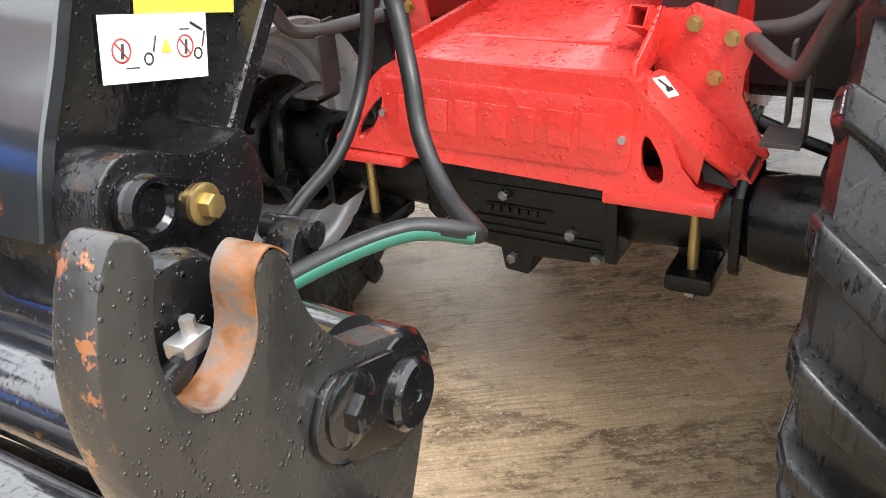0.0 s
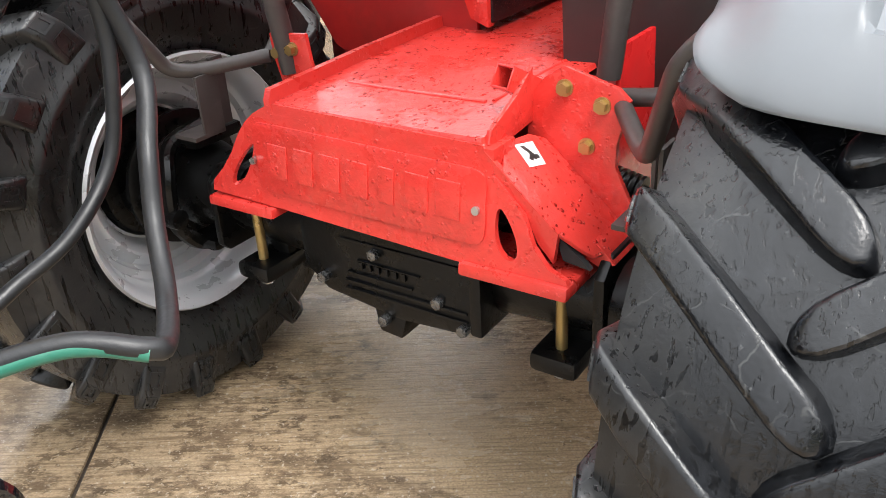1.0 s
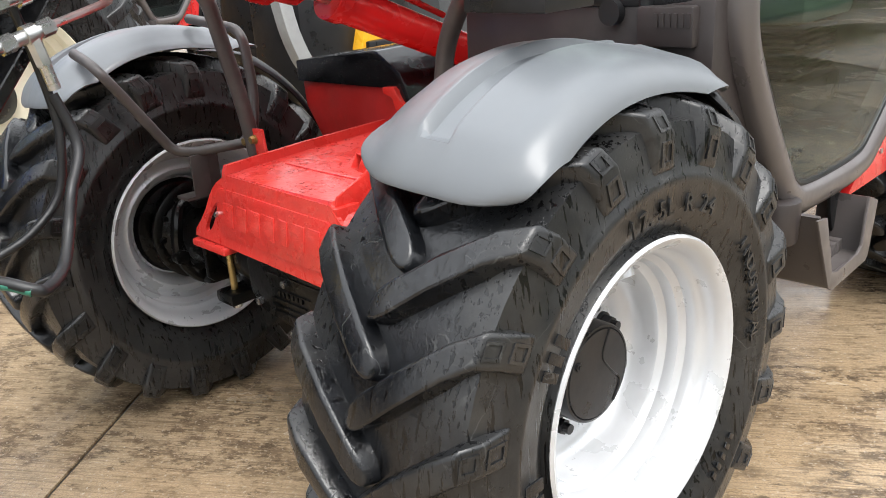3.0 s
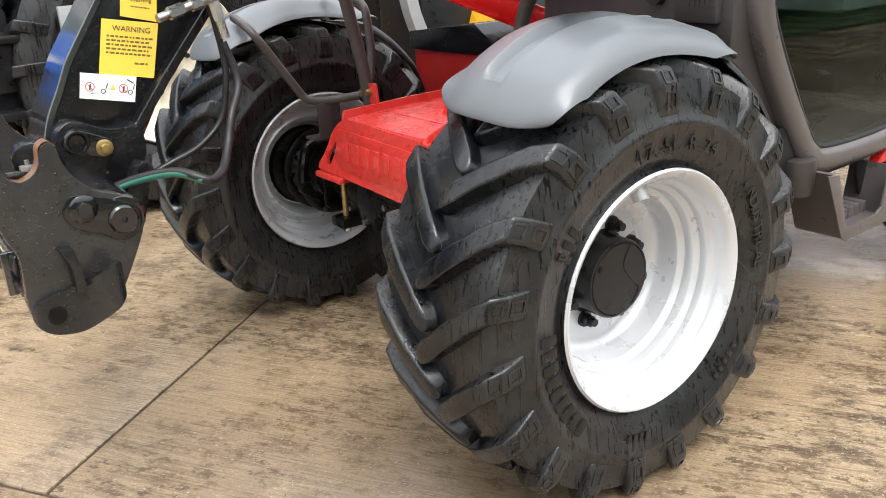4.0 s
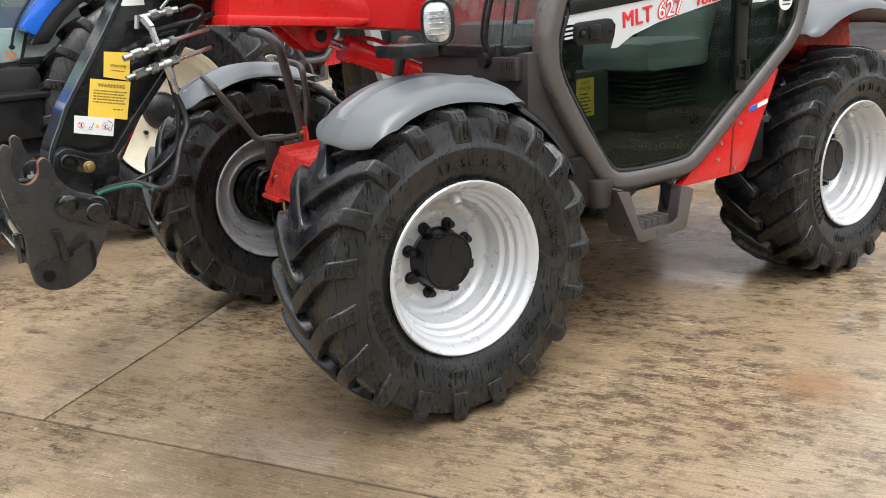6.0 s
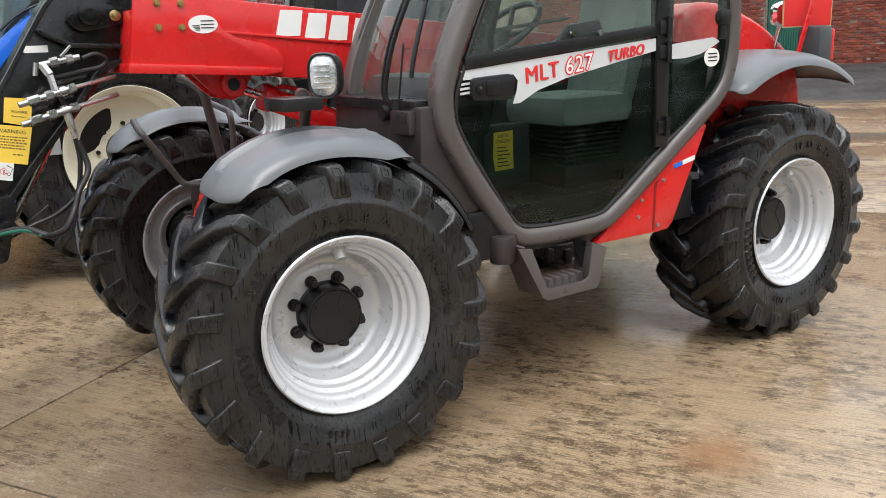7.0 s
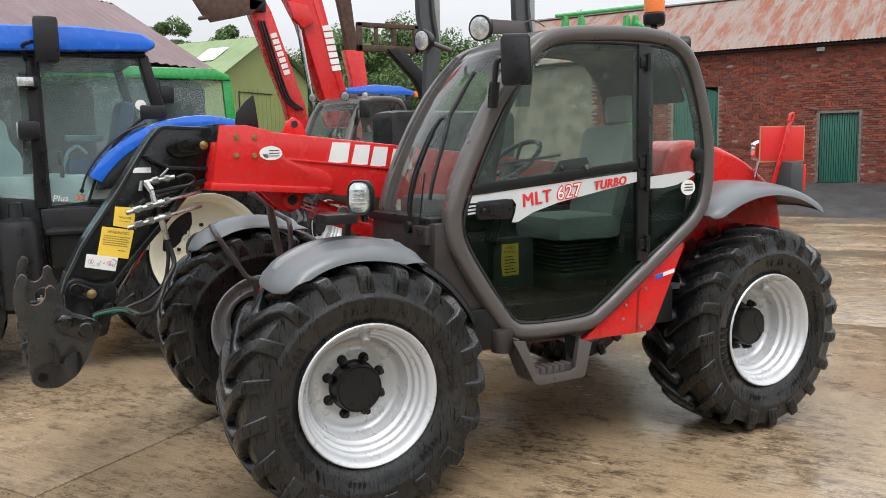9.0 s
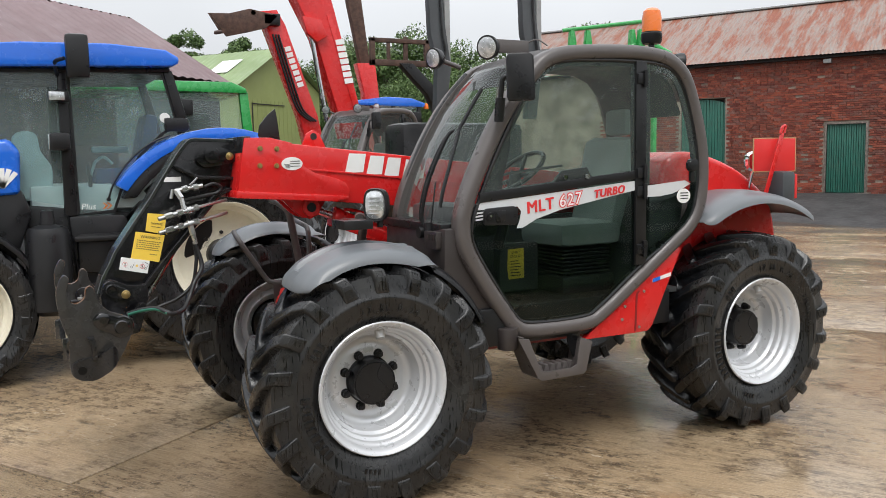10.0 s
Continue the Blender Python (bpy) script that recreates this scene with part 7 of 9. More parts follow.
rod(bm, (-1.285, -0.150, 1.090), (-1.215, -0.135, 1.088), 0.011, 14)
part("locking_rod", bm, black_wet, carr)
bm = bmesh.new()
box(bm, (-1.252, -0.150, 1.094), (-1.222, -0.130, 1.108), 0.002)
rod(bm, (-1.234, -0.140, 1.104), (-1.234, -0.140, 1.120), 0.006, 6)
part("locking_clip", bm, zinc, carr, "bright steel locking clip")
# pin keeper on the near plate
bm = bmesh.new()
prism(bm, [(v.x, v.y) for v in rounded([Vector((x, z, 0)) for x, z in ((-1.200, 0.990), (-1.170, 1.036), (-1.065, 1.000), (-1.012, 0.965), (-1.015, 0.915), (-1.070, 0.900), (-1.175, 0.950))], 0.035, 5, True)], "y", -0.201, -0.190, 0.004)
part("pin_keeper", bm, wet_gloss, carr, "black pin keeper plate")
bm = bmesh.new()
disc_cap(bm, [(0.060, 0.03), (0.060, 0.0), (0.054, -0.006), (0.03, -0.008)], 32, Matrix.Translation((-1.060, -0.188, 0.947)))
part("pin_collar", bm, wet_gloss, carr)
bm = bmesh.new()
disc_cap(bm, [(0.036, 0.0), (0.036, -0.006), (0.031, -0.011), (0.008, -0.011), (0.006, -0.004)], 28, Matrix.Translation((-1.060, -0.200, 0.947)))
part("pin_end", bm, wet_gloss, carr)
bm = bmesh.new()
disc_cap(bm, [(0.034, 0.0), (0.034, -0.008), (0.028, -0.012)], 24, Matrix.Translation((-1.147, -0.196, 0.993)))
rod(bm, (-1.147, -0.202, 0.993), (-1.147, -0.218, 0.993), 0.018, 6)
part("keeper_bolt", bm, wet_gloss, carr)
# lower clamp: a thick strap bent outwards and back to the plate
STRAP = [(-1.302, -0.199, 0.748, 0.768), (-1.292, -0.206, 0.722, 0.790), (-1.262, -0.207, 0.702, 0.804), (-1.215, -0.209, 0.694, 0.810), (-1.180, -0.216, 0.702, 0.818),
         (-1.130, -0.258, 0.742, 0.852), (-1.112, -0.262, 0.760, 0.862), (-1.098, -0.246, 0.774, 0.858), (-1.085, -0.196, 0.786, 0.822)]
bm = bmesh.new()
low = spline([Vector((x, y, z0)) for x, y, z0, z1 in STRAP], 3)
top = spline([Vector((x, y, z1)) for x, y, z0, z1 in STRAP], 3)
back = Vector((-0.004, 0.016, 0.0))
quads = [[bm.verts.new(v) for v in (a, b, b + back, a + back)] for a, b in zip(low, top)]
for a, b in zip(quads, quads[1:]):
    for k in range(4):
        bm.faces.new((a[k], a[(k + 1) % 4], b[(k + 1) % 4], b[k]))
bm.faces.new(quads[0])
bm.faces.new(quads[-1][::-1])
bmesh.ops.recalc_face_normals(bm, faces=bm.faces[:])
part("lower_clamp", bm, clamp_grey, carr, "grey steel lower clamp")
# the hole's dark inside is a black disc on the strap
bm = bmesh.new()
rod(bm, (-1.255, -0.2125, 0.752), (-1.255, -0.16, 0.752), 0.021, 24)
part("clamp_hole", bm, axle_black, carr)
bm = bmesh.new()
prism(bm, [(-1.225, 0.915), (-1.195, 0.912), (-1.185, 0.86), (-1.182, 0.805), (-1.205, 0.80), (-1.208, 0.87)], "y", -0.235, -0.19, 0.003)
part("lug", bm, clamp_grey, carr)

# the groups of the machine in their places
TRAY_AT = Matrix.Translation((0.044, -0.107, -0.006)) @ pose(0, 0, 0, 0, 0, -1.9) @ Matrix.Translation((-0.1, 0.1, 0))
PLACES = {name: TRAY_AT for name in ("front_axle", "front_tray", "track_rod", "chassis_cheek", "lamp_post", "wing_stay", "stay_bracket", "lamp_bracket", "cross_panel", "cover_bracket", "engine_cover")}
PLACES.update({"boom_nose": Matrix.Translation((-0.003, 0.022, -0.027)), "hydraulic_hose": Matrix.Translation((0.010, 0.033, -0.034)), "carriage": Matrix.Translation((0.018, 0.048, -0.041)),
               "boom": Matrix.Translation((-0.05, 0, -0.05)), "hose_guard": Matrix.Translation((-0.05, 0, -0.05)), "cylinder_rod": Matrix.Translation((-0.043, 0, -0.003))})
for child in tele.children:
    place = PLACES.get(child.name.split(".")[0])
    if place:
        child.matrix_basis = place @ child.matrix_basis
for child in boom.children:
    if child.name.split(".")[0] in ("cylinder_lug", "pin"):
        child.location = (0.007, 0, 0.047)

# ---- ground ----
BARN_N = Vector((0.882, 0.471, 0.0))


def ground_z(x, y):
    s = x * BARN_N.x + y * BARN_N.y
    t = min(1.0, max(0.0, (s - 19.2) / 4.2))
    return -0.03 + 0.50 * t * t * (3 - 2 * t) + (0.02 if t > 0 else 0)


bm = bmesh.new()
xs = [-600, -200, -80, -40] + list(range(-24, 46, 2)) + [60, 100, 200, 600]
gv = [[bm.verts.new((x, y, ground_z(x, y))) for y in xs] for x in xs]
for i in range(len(xs) - 1):
    for j in range(len(xs) - 1):
        bm.faces.new((gv[i][j], gv[i + 1][j], gv[i + 1][j + 1], gv[i][j + 1]))
gob = part("ground", bm, gravel, None)
tagged(gob, "dark wet gravel ground round the concrete yard", "ground", "", "structure")
pav = thing("pavement", "wet brushed concrete yard slabs with open joints", "pavement", kind="structure")
SL_A, SL_B, GAP = 6.2, 4.9, 0.012


def slab_mesh():
    bm = bmesh.new()
    g = GAP / 2
    pts = [ALONG * g + CROSS * g, ALONG * (SL_A - g) + CROSS * g, ALONG * (SL_A - g) + CROSS * (SL_B - g), ALONG * g + CROSS * (SL_B - g)]
    prism(bm, [(p.x, p.y) for p in pts], "z", -0.12, 0.0, 0.007)
    return bm


first_slab = part("slab", slab_mesh(), concrete, pav)
for i in range(-3, 5):
    for j in range(-4, 6):
        off = 0.5 * SL_B if i % 2 else 0.0
        at = JOINT + ALONG * (SL_A * i) + CROSS * (SL_B * j + off)
        mid = at + ALONG * SL_A * 0.5 + CROSS * SL_B * 0.5
        if mid.dot(BARN_N) > 17.2 or mid.length > 34:
            continue
        if i == 0 and j == 0:
            first_slab.location = at
            continue
        o = first_slab.copy()
        scene.collection.objects.link(o)
        o.location = at
bm = bmesh.new()
box(bm, (-14, -14, -0.10), (16, 20, -0.008))
jf = part("joint_filling", bm, joint_fill, None)
tagged(jf, "dark wet dirt in the slab joints", "joint", "", "structure")

# field edge and hedge on the open side of the yard
bm = bmesh.new()
prism(bm, [(-60, -60), (70, -60), (70, -6.6), (-60, -6.6)], "z", -0.02, 0.06, 0.02)
fld = part("grass_verge", bm, mat("wet_grass", (0.055, 0.095, 0.022), 0.8, var=0.35, scale=0.6, fine=12, bump=0.6), None)
tagged(fld, "wet green grass beyond the open side", "grass", "", "structure")
# unseen rail fence, added so the door glass mirrors pale bars
fence_paint = mat("weathered_pale_rail", (0.42, 0.40, 0.36), 0.8, var=0.2)
fence = thing("field_fence", "pale timber rail fence out of view, added for reflections", "fence")
for k in range(13):
    bm = bmesh.new()
    box(bm, (-20 + k * 3.0, -8.2, -0.1), (-19.88 + k * 3.0, -8.08, 1.35), 0.01)
    part("post", bm, fence_paint, fence)
for z in (0.45, 0.80, 1.15):
    bm = bmesh.new()
    box(bm, (-20.2, -8.07, z), (16.2, -8.03, z + 0.12), 0.006)
    part("rail", bm, fence_paint, fence)
hrng = random.Random(9)
verts, faces = [], []
for i in range(9000):
    x, z = hrng.uniform(-40, 45), 3.6 * hrng.random() ** 1.4
    p = Vector((x, -13 + hrng.gauss(0, 0.5), z * (1.0 + 0.25 * math.sin(x * 0.7) * math.sin(x * 0.23))))
    s = hrng.uniform(0.15, 0.42)
    u = Vector((hrng.gauss(0, 1), hrng.gauss(0, 1), hrng.gauss(0, 1))).normalized()
    v = u.orthogonal().normalized()
    k = len(verts)
    verts += [p - u * s, p + v * s, p + u * s, p - v * s]
    faces.append((k, k + 1, k + 2, k + 3))
me = bpy.data.meshes.new("hedge")
me.from_pydata([tuple(v) for v in verts], [], faces)
me.materials.append(leaf)
hob = tagged(new("hedge", me), "dark green field hedge on the open side", "hedge", "", "stuff")


# ---- machines behind ----
def farm_wheel(parent, x, y, z, R, rim_r, half, lugs, rim_mat, side=1, dish=0.10, spin=0.0):
    w = new("wheel")
    w.parent = parent
    w.matrix_local = pose(x, y, z, 0, spin, 0)
    bm = bmesh.new()
    tyre_mesh(bm, R, rim_r, half, side, 0.045)
    t = part("tyre", bm, rubber, w, "black farm tyre with tall lugs")
    bm = bmesh.new()
    lug_mesh(bm, R, half, 1, 0.045)
    lug_copies(part("lug", bm, rubber, w), w, lugs, R, half, 0.045)
    bm = bmesh.new()
    h = half * 0.92
    k = rim_r
    prof = [(k, -h), (k + 0.012, -h - 0.008), (k, -h - 0.012), (k * 0.94, -h * 0.9), (k * 0.93, -h * 0.6), (k * 0.86, -h * 0.45), (k * 0.84, -dish), (k * 0.60, -dish + 0.05), (k * 0.40, -dish + 0.03), (0.06, -dish + 0.03), (0.06, 0.02), (k * 0.8, 0.04), (k * 0.93, h * 0.7), (k + 0.012, h), (k, h)]
    lathe(bm, prof, 56, True, Matrix.Diagonal((1, side, 1, 1)))
    part("rim", bm, rim_mat, w, "")
    bm = bmesh.new()
    disc_cap(bm, [(k * 0.30, -dish + 0.04), (k * 0.28, -dish - 0.02), (k * 0.2, -dish - 0.05), (0.04, -dish - 0.06)], 28, Matrix.Diagonal((1, side, 1, 1)))
    part("hub", bm, black_plastic, w)
    first = None
    for i in range(8):
        a = i * math.pi / 4
        if first is None:
            bm = bmesh.new()
            rod(bm, (0, 0, 0), (0, -0.03 * side, 0), 0.018, 6)
            first = part("wheel_nut", bm, black_plastic, w)
            o = first
        else:
            o = first.copy()
            scene.collection.objects.link(o)
        o.location = (k * 0.42 * math.cos(a), (-dish + 0.03) * side, k * 0.42 * math.sin(a))
    return w


# blue tractor
bt = thing("tractor", "blue and black farm tractor with cream rims, parked behind", "tractor", (-0.9, 4.2, 0))
OX, OY = -0.9, 4.2


def bb(lo, hi):
    return (lo[0] - OX, lo[1] - OY, lo[2]), (hi[0] - OX, hi[1] - OY, hi[2])


def lp(*pts):
    return [(x - OX, z) for x, z in pts]


SY = 3.42
farm_wheel(bt, 0.42 - OX, 3.55 - OY, 0.93, 0.93, 0.50, 0.26, 22, cream, 1, 0.02)
farm_wheel(bt, 0.42 - OX, 5.1 - OY, 0.93, 0.93, 0.50, 0.26, 22, cream, -1, 0.02)
farm_wheel(bt, -1.80 - OX, 3.34 - OY, 0.62, 0.62, 0.41, 0.20, 18, cream, 1, 0.0)
farm_wheel(bt, -1.86 - OX, 5.2 - OY, 0.62, 0.62, 0.36, 0.20, 18, cream, -1, 0.0)
bm = bmesh.new()
roof_o = [(-2.0, 2.60), (-2.02, 2.66), (-1.9, 2.73), (-1.2, 2.80), (-0.5, 2.815), (-0.05, 2.78), (0.06, 2.72), (0.06, 2.67), (0.0, 2.64), (-1.9, 2.58)]
prism(bm, lp(*roof_o), "y", SY - 0.14 - OY, 5.05 - OY, 0.05, None, 3)
rf = part("roof", bm, blue_paint, bt, "glossy blue cab roof")
bm = bmesh.new()
prism(bm, lp((-1.9, 2.58), (0.0, 2.64), (0.0, 2.60), (-1.85, 2.545)), "y", SY - 0.03 - OY, 4.95 - OY, 0.02)
part("roof_lining", bm, black_plastic, rf)
bm = bmesh.new()
box(bm, *bb((-1.52, SY - 0.17, 2.68), (-1.38, SY - 0.12, 2.74)), 0.01)
part("roof_lamp", bm, lamp_glass, rf, "small white roof lamp")
for nm, pts in (("front_pillar", ((-0.93, 1.36), (-0.83, 1.36), (-0.85, 2.62), (-0.92, 2.62))), ("rear_pillar", ((-0.06, 2.62), (0.02, 2.62), (0.16, 2.10), (0.06, 2.08))), ("screen_pillar", ((-1.78, 1.55), (-1.70, 1.55), (-1.66, 2.60), (-1.74, 2.60)))):
    for y in (SY, 4.85):
        bm = bmesh.new()
        prism(bm, lp(*pts), "y", y - OY, y + 0.07 - OY, 0.015)
        part(nm, bm, black_plastic, bt)
bm = bmesh.new()
glass_o = [(-0.845, 2.60), (-0.06, 2.60), (0.06, 2.14), (-0.08, 2.05), (-0.28, 1.86), (-0.42, 1.65), (-0.52, 1.38), (-0.83, 1.37)]
prism(bm, lp(*glass_o), "y", SY + 0.02 - OY, SY + 0.026 - OY)
dg = part("door_glass", bm, hazy_glass, bt, "clear cab door glass")
dg.visible_shadow = False
border("door_seal", lp(*glass_o), 0.025, SY + 0.015 - OY, bt)
bm = bmesh.new()
prism(bm, lp((-0.92, 2.58), (-0.92, 1.45), (-1.70, 1.60), (-1.70, 2.56)), "y", SY + 0.02 - OY, SY + 0.026 - OY)
o = part("front_glass", bm, hazy_glass, bt, "clear front side glass")
o.visible_shadow = False
bm = bmesh.new()
prism(bm, lp((-0.845, 2.60), (0.02, 2.60), (0.10, 2.0), (-0.83, 2.0)), "y", 4.88 - OY, 4.886 - OY)
o = part("far_glass", bm, clear_glass, bt)
o.visible_shadow = False
# body, wing and bonnet
bm = bmesh.new()
prism(bm, lp((-1.22, 1.46), (-0.55, 1.38), (-0.30, 1.36), (0.35, 1.75), (0.35, 1.0), (-0.5, 0.7), (-1.1, 0.62), (-1.22, 0.75)), "y", SY + 0.14 - OY, 4.8 - OY, 0.03)
prism(bm, lp((-0.90, 1.36), (-0.45, 1.36), (-0.42, 1.30), (-0.45, 0.75), (-0.85, 0.70)), "y", SY + 0.0 - OY, SY + 0.2 - OY, 0.03)
part("body", bm, black_plastic, bt, "black tractor body")
bm = bmesh.new()
arc = [(0.42 + 1.03 * math.cos(radians(a)), 0.98 + 1.03 * math.sin(radians(a))) for a in range(150, 44, -6)]
arc2 = [(0.42 + 0.93 * math.cos(radians(a)), 0.98 + 0.93 * math.sin(radians(a))) for a in range(44, 151, 6)]
prism(bm, lp(*(arc + arc2)), "y", SY - 0.12 - OY, SY + 0.36 - OY, 0.02)
part("wing_lining", bm, black_plastic, bt, "black inner wing")
bm = bmesh.new()
arc = [(0.42 + 1.13 * math.cos(radians(a)), 0.98 + 1.13 * math.sin(radians(a))) for a in range(146, 50, -6)]
arc2 = [(0.42 + 1.025 * math.cos(radians(a)), 0.98 + 1.025 * math.sin(radians(a))) for a in range(50, 147, 6)]
prism(bm, lp(*(arc + arc2)), "y", SY - 0.14 - OY, SY + 0.34 - OY, 0.02)
part("rear_wing", bm, blue_paint, bt, "glossy blue rear wing")
bm = bmesh.new()
prism(bm, lp((-1.26, 1.56), (-1.24, 1.92), (-1.32, 2.02), (-3.0, 1.85), (-3.3, 1.6), (-3.3, 1.45)), "y", 3.36 - OY, 4.9 - OY, 0.05, None, 3)
bn = part("bonnet", bm, blue_paint, bt, "blue bonnet")
bm = bmesh.new()
prism(bm, lp((-1.18, 1.40), (-1.25, 1.60), (-3.2, 1.50), (-3.2, 0.8), (-1.4, 0.8)), "y", 3.40 - OY, 4.86 - OY, 0.03)
part("engine_side", bm, black_plastic, bn, "black engine side")
bm = bmesh.new()
for i in range(5):
    a = radians(50 + i * 20)
    o = [(-1.385 + 0.012 * math.cos(a + 1.57), 1.62 + 0.012 * math.sin(a + 1.57)), (-1.385 + 0.16 * math.cos(a) + 0.02 * math.cos(a + 1.57), 1.62 + 0.16 * math.sin(a) + 0.02 * math.sin(a + 1.57)),
         (-1.385 + 0.16 * math.cos(a) - 0.02 * math.cos(a + 1.57), 1.62 + 0.16 * math.sin(a) - 0.02 * math.sin(a + 1.57)), (-1.385 - 0.012 * math.cos(a + 1.57), 1.62 - 0.012 * math.sin(a + 1.57))]
    prism(bm, lp(*o), "y", 3.352 - OY, 3.3595 - OY)
part("bonnet_badge", bm, white_paint, bn, "white fan-shaped badge")
bm = bmesh.new()
arc = [(-1.86 + 0.74 * math.cos(radians(a)), 0.62 + 0.74 * math.sin(radians(a))) for a in range(150, 9, -10)]
arc2 = [(-1.86 + 0.70 * math.cos(radians(a)), 0.62 + 0.70 * math.sin(radians(a))) for a in range(10, 151, 10)]
prism(bm, lp(*(arc + arc2)), "y", 3.18 - OY, 3.62 - OY, 0.012)
part("front_wing", bm, black_plastic, bt, "black front mudguard")
bm = bmesh.new()
disc_cap(bm, [(0.12, 0.56), (0.165, 0.60), (0.17, 1.22), (0.15, 1.28), (0.06, 1.31), (0.05, 1.42), (0.03, 1.43)], 28, Matrix.Translation((-1.08 - OX, 3.22 - OY, 0)) @ pose(0, 0, 0, 90, 0, 0))
part("air_cleaner", bm, black_plastic, bt, "matt black bottle-shaped canister")
for lo_, hi_, bv, nm in (((-0.85, 3.36, 0.86), (-0.42, 3.56, 1.20), 0.04, "tool_box"), ((-0.88, 3.30, 1.14), (-0.40, 3.50, 1.19), 0.02, "step"), ((-0.80, 3.24, 0.45), (-0.45, 3.44, 0.50), 0.01, "step"), ((-0.80, 3.28, 0.72), (-0.45, 3.44, 0.77), 0.01, "step")):
    bm = bmesh.new()
    box(bm, *bb(lo_, hi_), bv)
    part(nm, bm, black_plastic, bt, "black tool box" if nm == "tool_box" else "")
# rail, handle and what shows through the glass
bm = bmesh.new()
hose(bm, [(x - OX, SY - 0.004 - OY, z) for x, z in ((-0.572, 1.495), (-0.518, 1.64), (-0.376, 1.83), (-0.20, 1.974), (-0.027, 2.047))], 0.009, 8, 6)
rod(bm, (-0.572 - OX, SY - 0.02 - OY, 1.492), (-0.572 - OX, SY + 0.02 - OY, 1.492), 0.018, 12)
part("wiper_arm", bm, black_plastic, bt, "thin black wiper arm")
bm = bmesh.new()
box(bm, *bb((-0.735, SY + 0.04, 1.70), (-0.700, SY + 0.07, 1.82)), 0.012)
box(bm, *bb((-0.725, SY + 0.045, 1.60), (-0.690, SY + 0.075, 1.71)), 0.012)
part("door_handle", bm, black_plastic, bt, "black inner door handle")
bm = bmesh.new()
box(bm, *bb((-0.60, 4.30, 1.91), (-0.26, 4.36, 1.97)), 0.02)
tube(bm, [(-0.66 - OX, 4.1 - OY, 1.62), (-0.60 - OX, 4.1 - OY, 1.82), (-0.52 - OX, 4.1 - OY, 1.88), (-0.44 - OX, 4.1 - OY, 1.80)], 0.014, 8, 0.04)
part("arm_rest", bm, mat("pale_teal_plastic", (0.34, 0.46, 0.46), 0.5), bt, "pale teal arm rest and lever")
bm = bmesh.new()
prism(bm, [(v.x, v.z) for v in spline([(x - OX, 0, z) for x, z in ((-1.29, 2.00), (-1.22, 2.09), (-1.10, 2.07), (-1.07, 1.92), (-0.99, 1.78), (-1.00, 1.60), (-1.10, 1.52), (-1.26, 1.54))], 4, True)], "y", SY + 0.28 - OY, SY + 0.62 - OY, 0.05, None, 3)
part("dash_cowl", bm, mat("pale_teal_cowl", (0.30, 0.42, 0.42), 0.55), bt, "pale teal dashboard cowl")
# seat and inside
bm = bmesh.new()
box(bm, *bb((-0.62, 3.95, 1.60), (-0.15, 4.45, 1.76)), 0.05)
prism(bm, lp((-0.26, 1.70), (-0.10, 1.70), (-0.02, 2.25), (-0.14, 2.27)), "y", 3.95 - OY, 4.45 - OY, 0.05)
part("seat", bm, mat("blue_seat_cloth", (0.05, 0.08, 0.16), 0.85), bt, "dark blue tractor seat")
bm = bmesh.new()
prism(bm, lp((-1.62, 1.55), (-1.40, 1.95), (-1.25, 1.98), (-1.20, 1.50)), "y", 3.9 - OY, 4.5 - OY, 0.05)
prism(bm, lp((-0.55, 1.40), (-0.40, 1.62), (-0.10, 1.86), (0.0, 1.40)), "y", SY + 0.06 - OY, SY + 0.35 - OY, 0.05)
box(bm, *bb((-1.18, 3.62, 1.2), (0.25, 4.78, 1.62)), 0.04)
part("console", bm, mat("pale_grey_cab_plastic", (0.42, 0.50, 0.50), 0.6), bt, "pale grey console")
bm = bmesh.new()
box(bm, *bb((-0.87, SY - 0.33, 2.50), (-0.69, SY - 0.26, 2.86)), 0.04)
mm = part("mirror", bm, black_plastic, bt, "large black mirror")
bm = bmesh.new()
tube(bm, [(-0.92 - OX, SY + 0.0 - OY, 2.55), (-0.95 - OX, SY - 0.15 - OY, 2.65), (-0.88 - OX, SY - 0.27 - OY, 2.66)], 0.016)
part("mirror_arm", bm, black_plastic, mm)
for z, lab in ((2.37, "square pillar lamp"), (1.99, "round pillar lamp")):
    bm = bmesh.new()
    box(bm, *bb((-0.99, SY - 0.10, z - 0.05), (-0.84, SY + 0.02, z + 0.05)) if z > 2.2 else bb((-1.02, SY - 0.16, z - 0.075), (-0.86, SY + 0.02, z + 0.075)), 0.03)
    pl = part("pillar_lamp", bm, black_plastic, bt, lab)
    bm = bmesh.new()
    box(bm, *(bb((-1.0, SY - 0.104, z - 0.035), (-0.88, SY - 0.098, z + 0.035)) if z > 2.2 else bb((-1.026, SY - 0.14, z - 0.06), (-1.018, SY - 0.02, z + 0.06))), 0.002)
    part("lens", bm, lamp_glass, pl)
lettering("Plus", 0.075, white_paint, bt, plane_y(-0.80 - OX, SY + 0.012 - OY, 1.41), 0.001, "lettering", 0.2)
bm = bmesh.new()
for k in range(2):
    x = -0.625 + k * 0.035
    prism(bm, lp((x, 1.41), (x + 0.03, 1.437), (x, 1.465), (x + 0.015, 1.465), (x + 0.045, 1.437), (x + 0.015, 1.41)), "y", SY + 0.010 - OY, SY + 0.013 - OY)
part("chevrons", bm, amber, bt)
bm = bmesh.new()
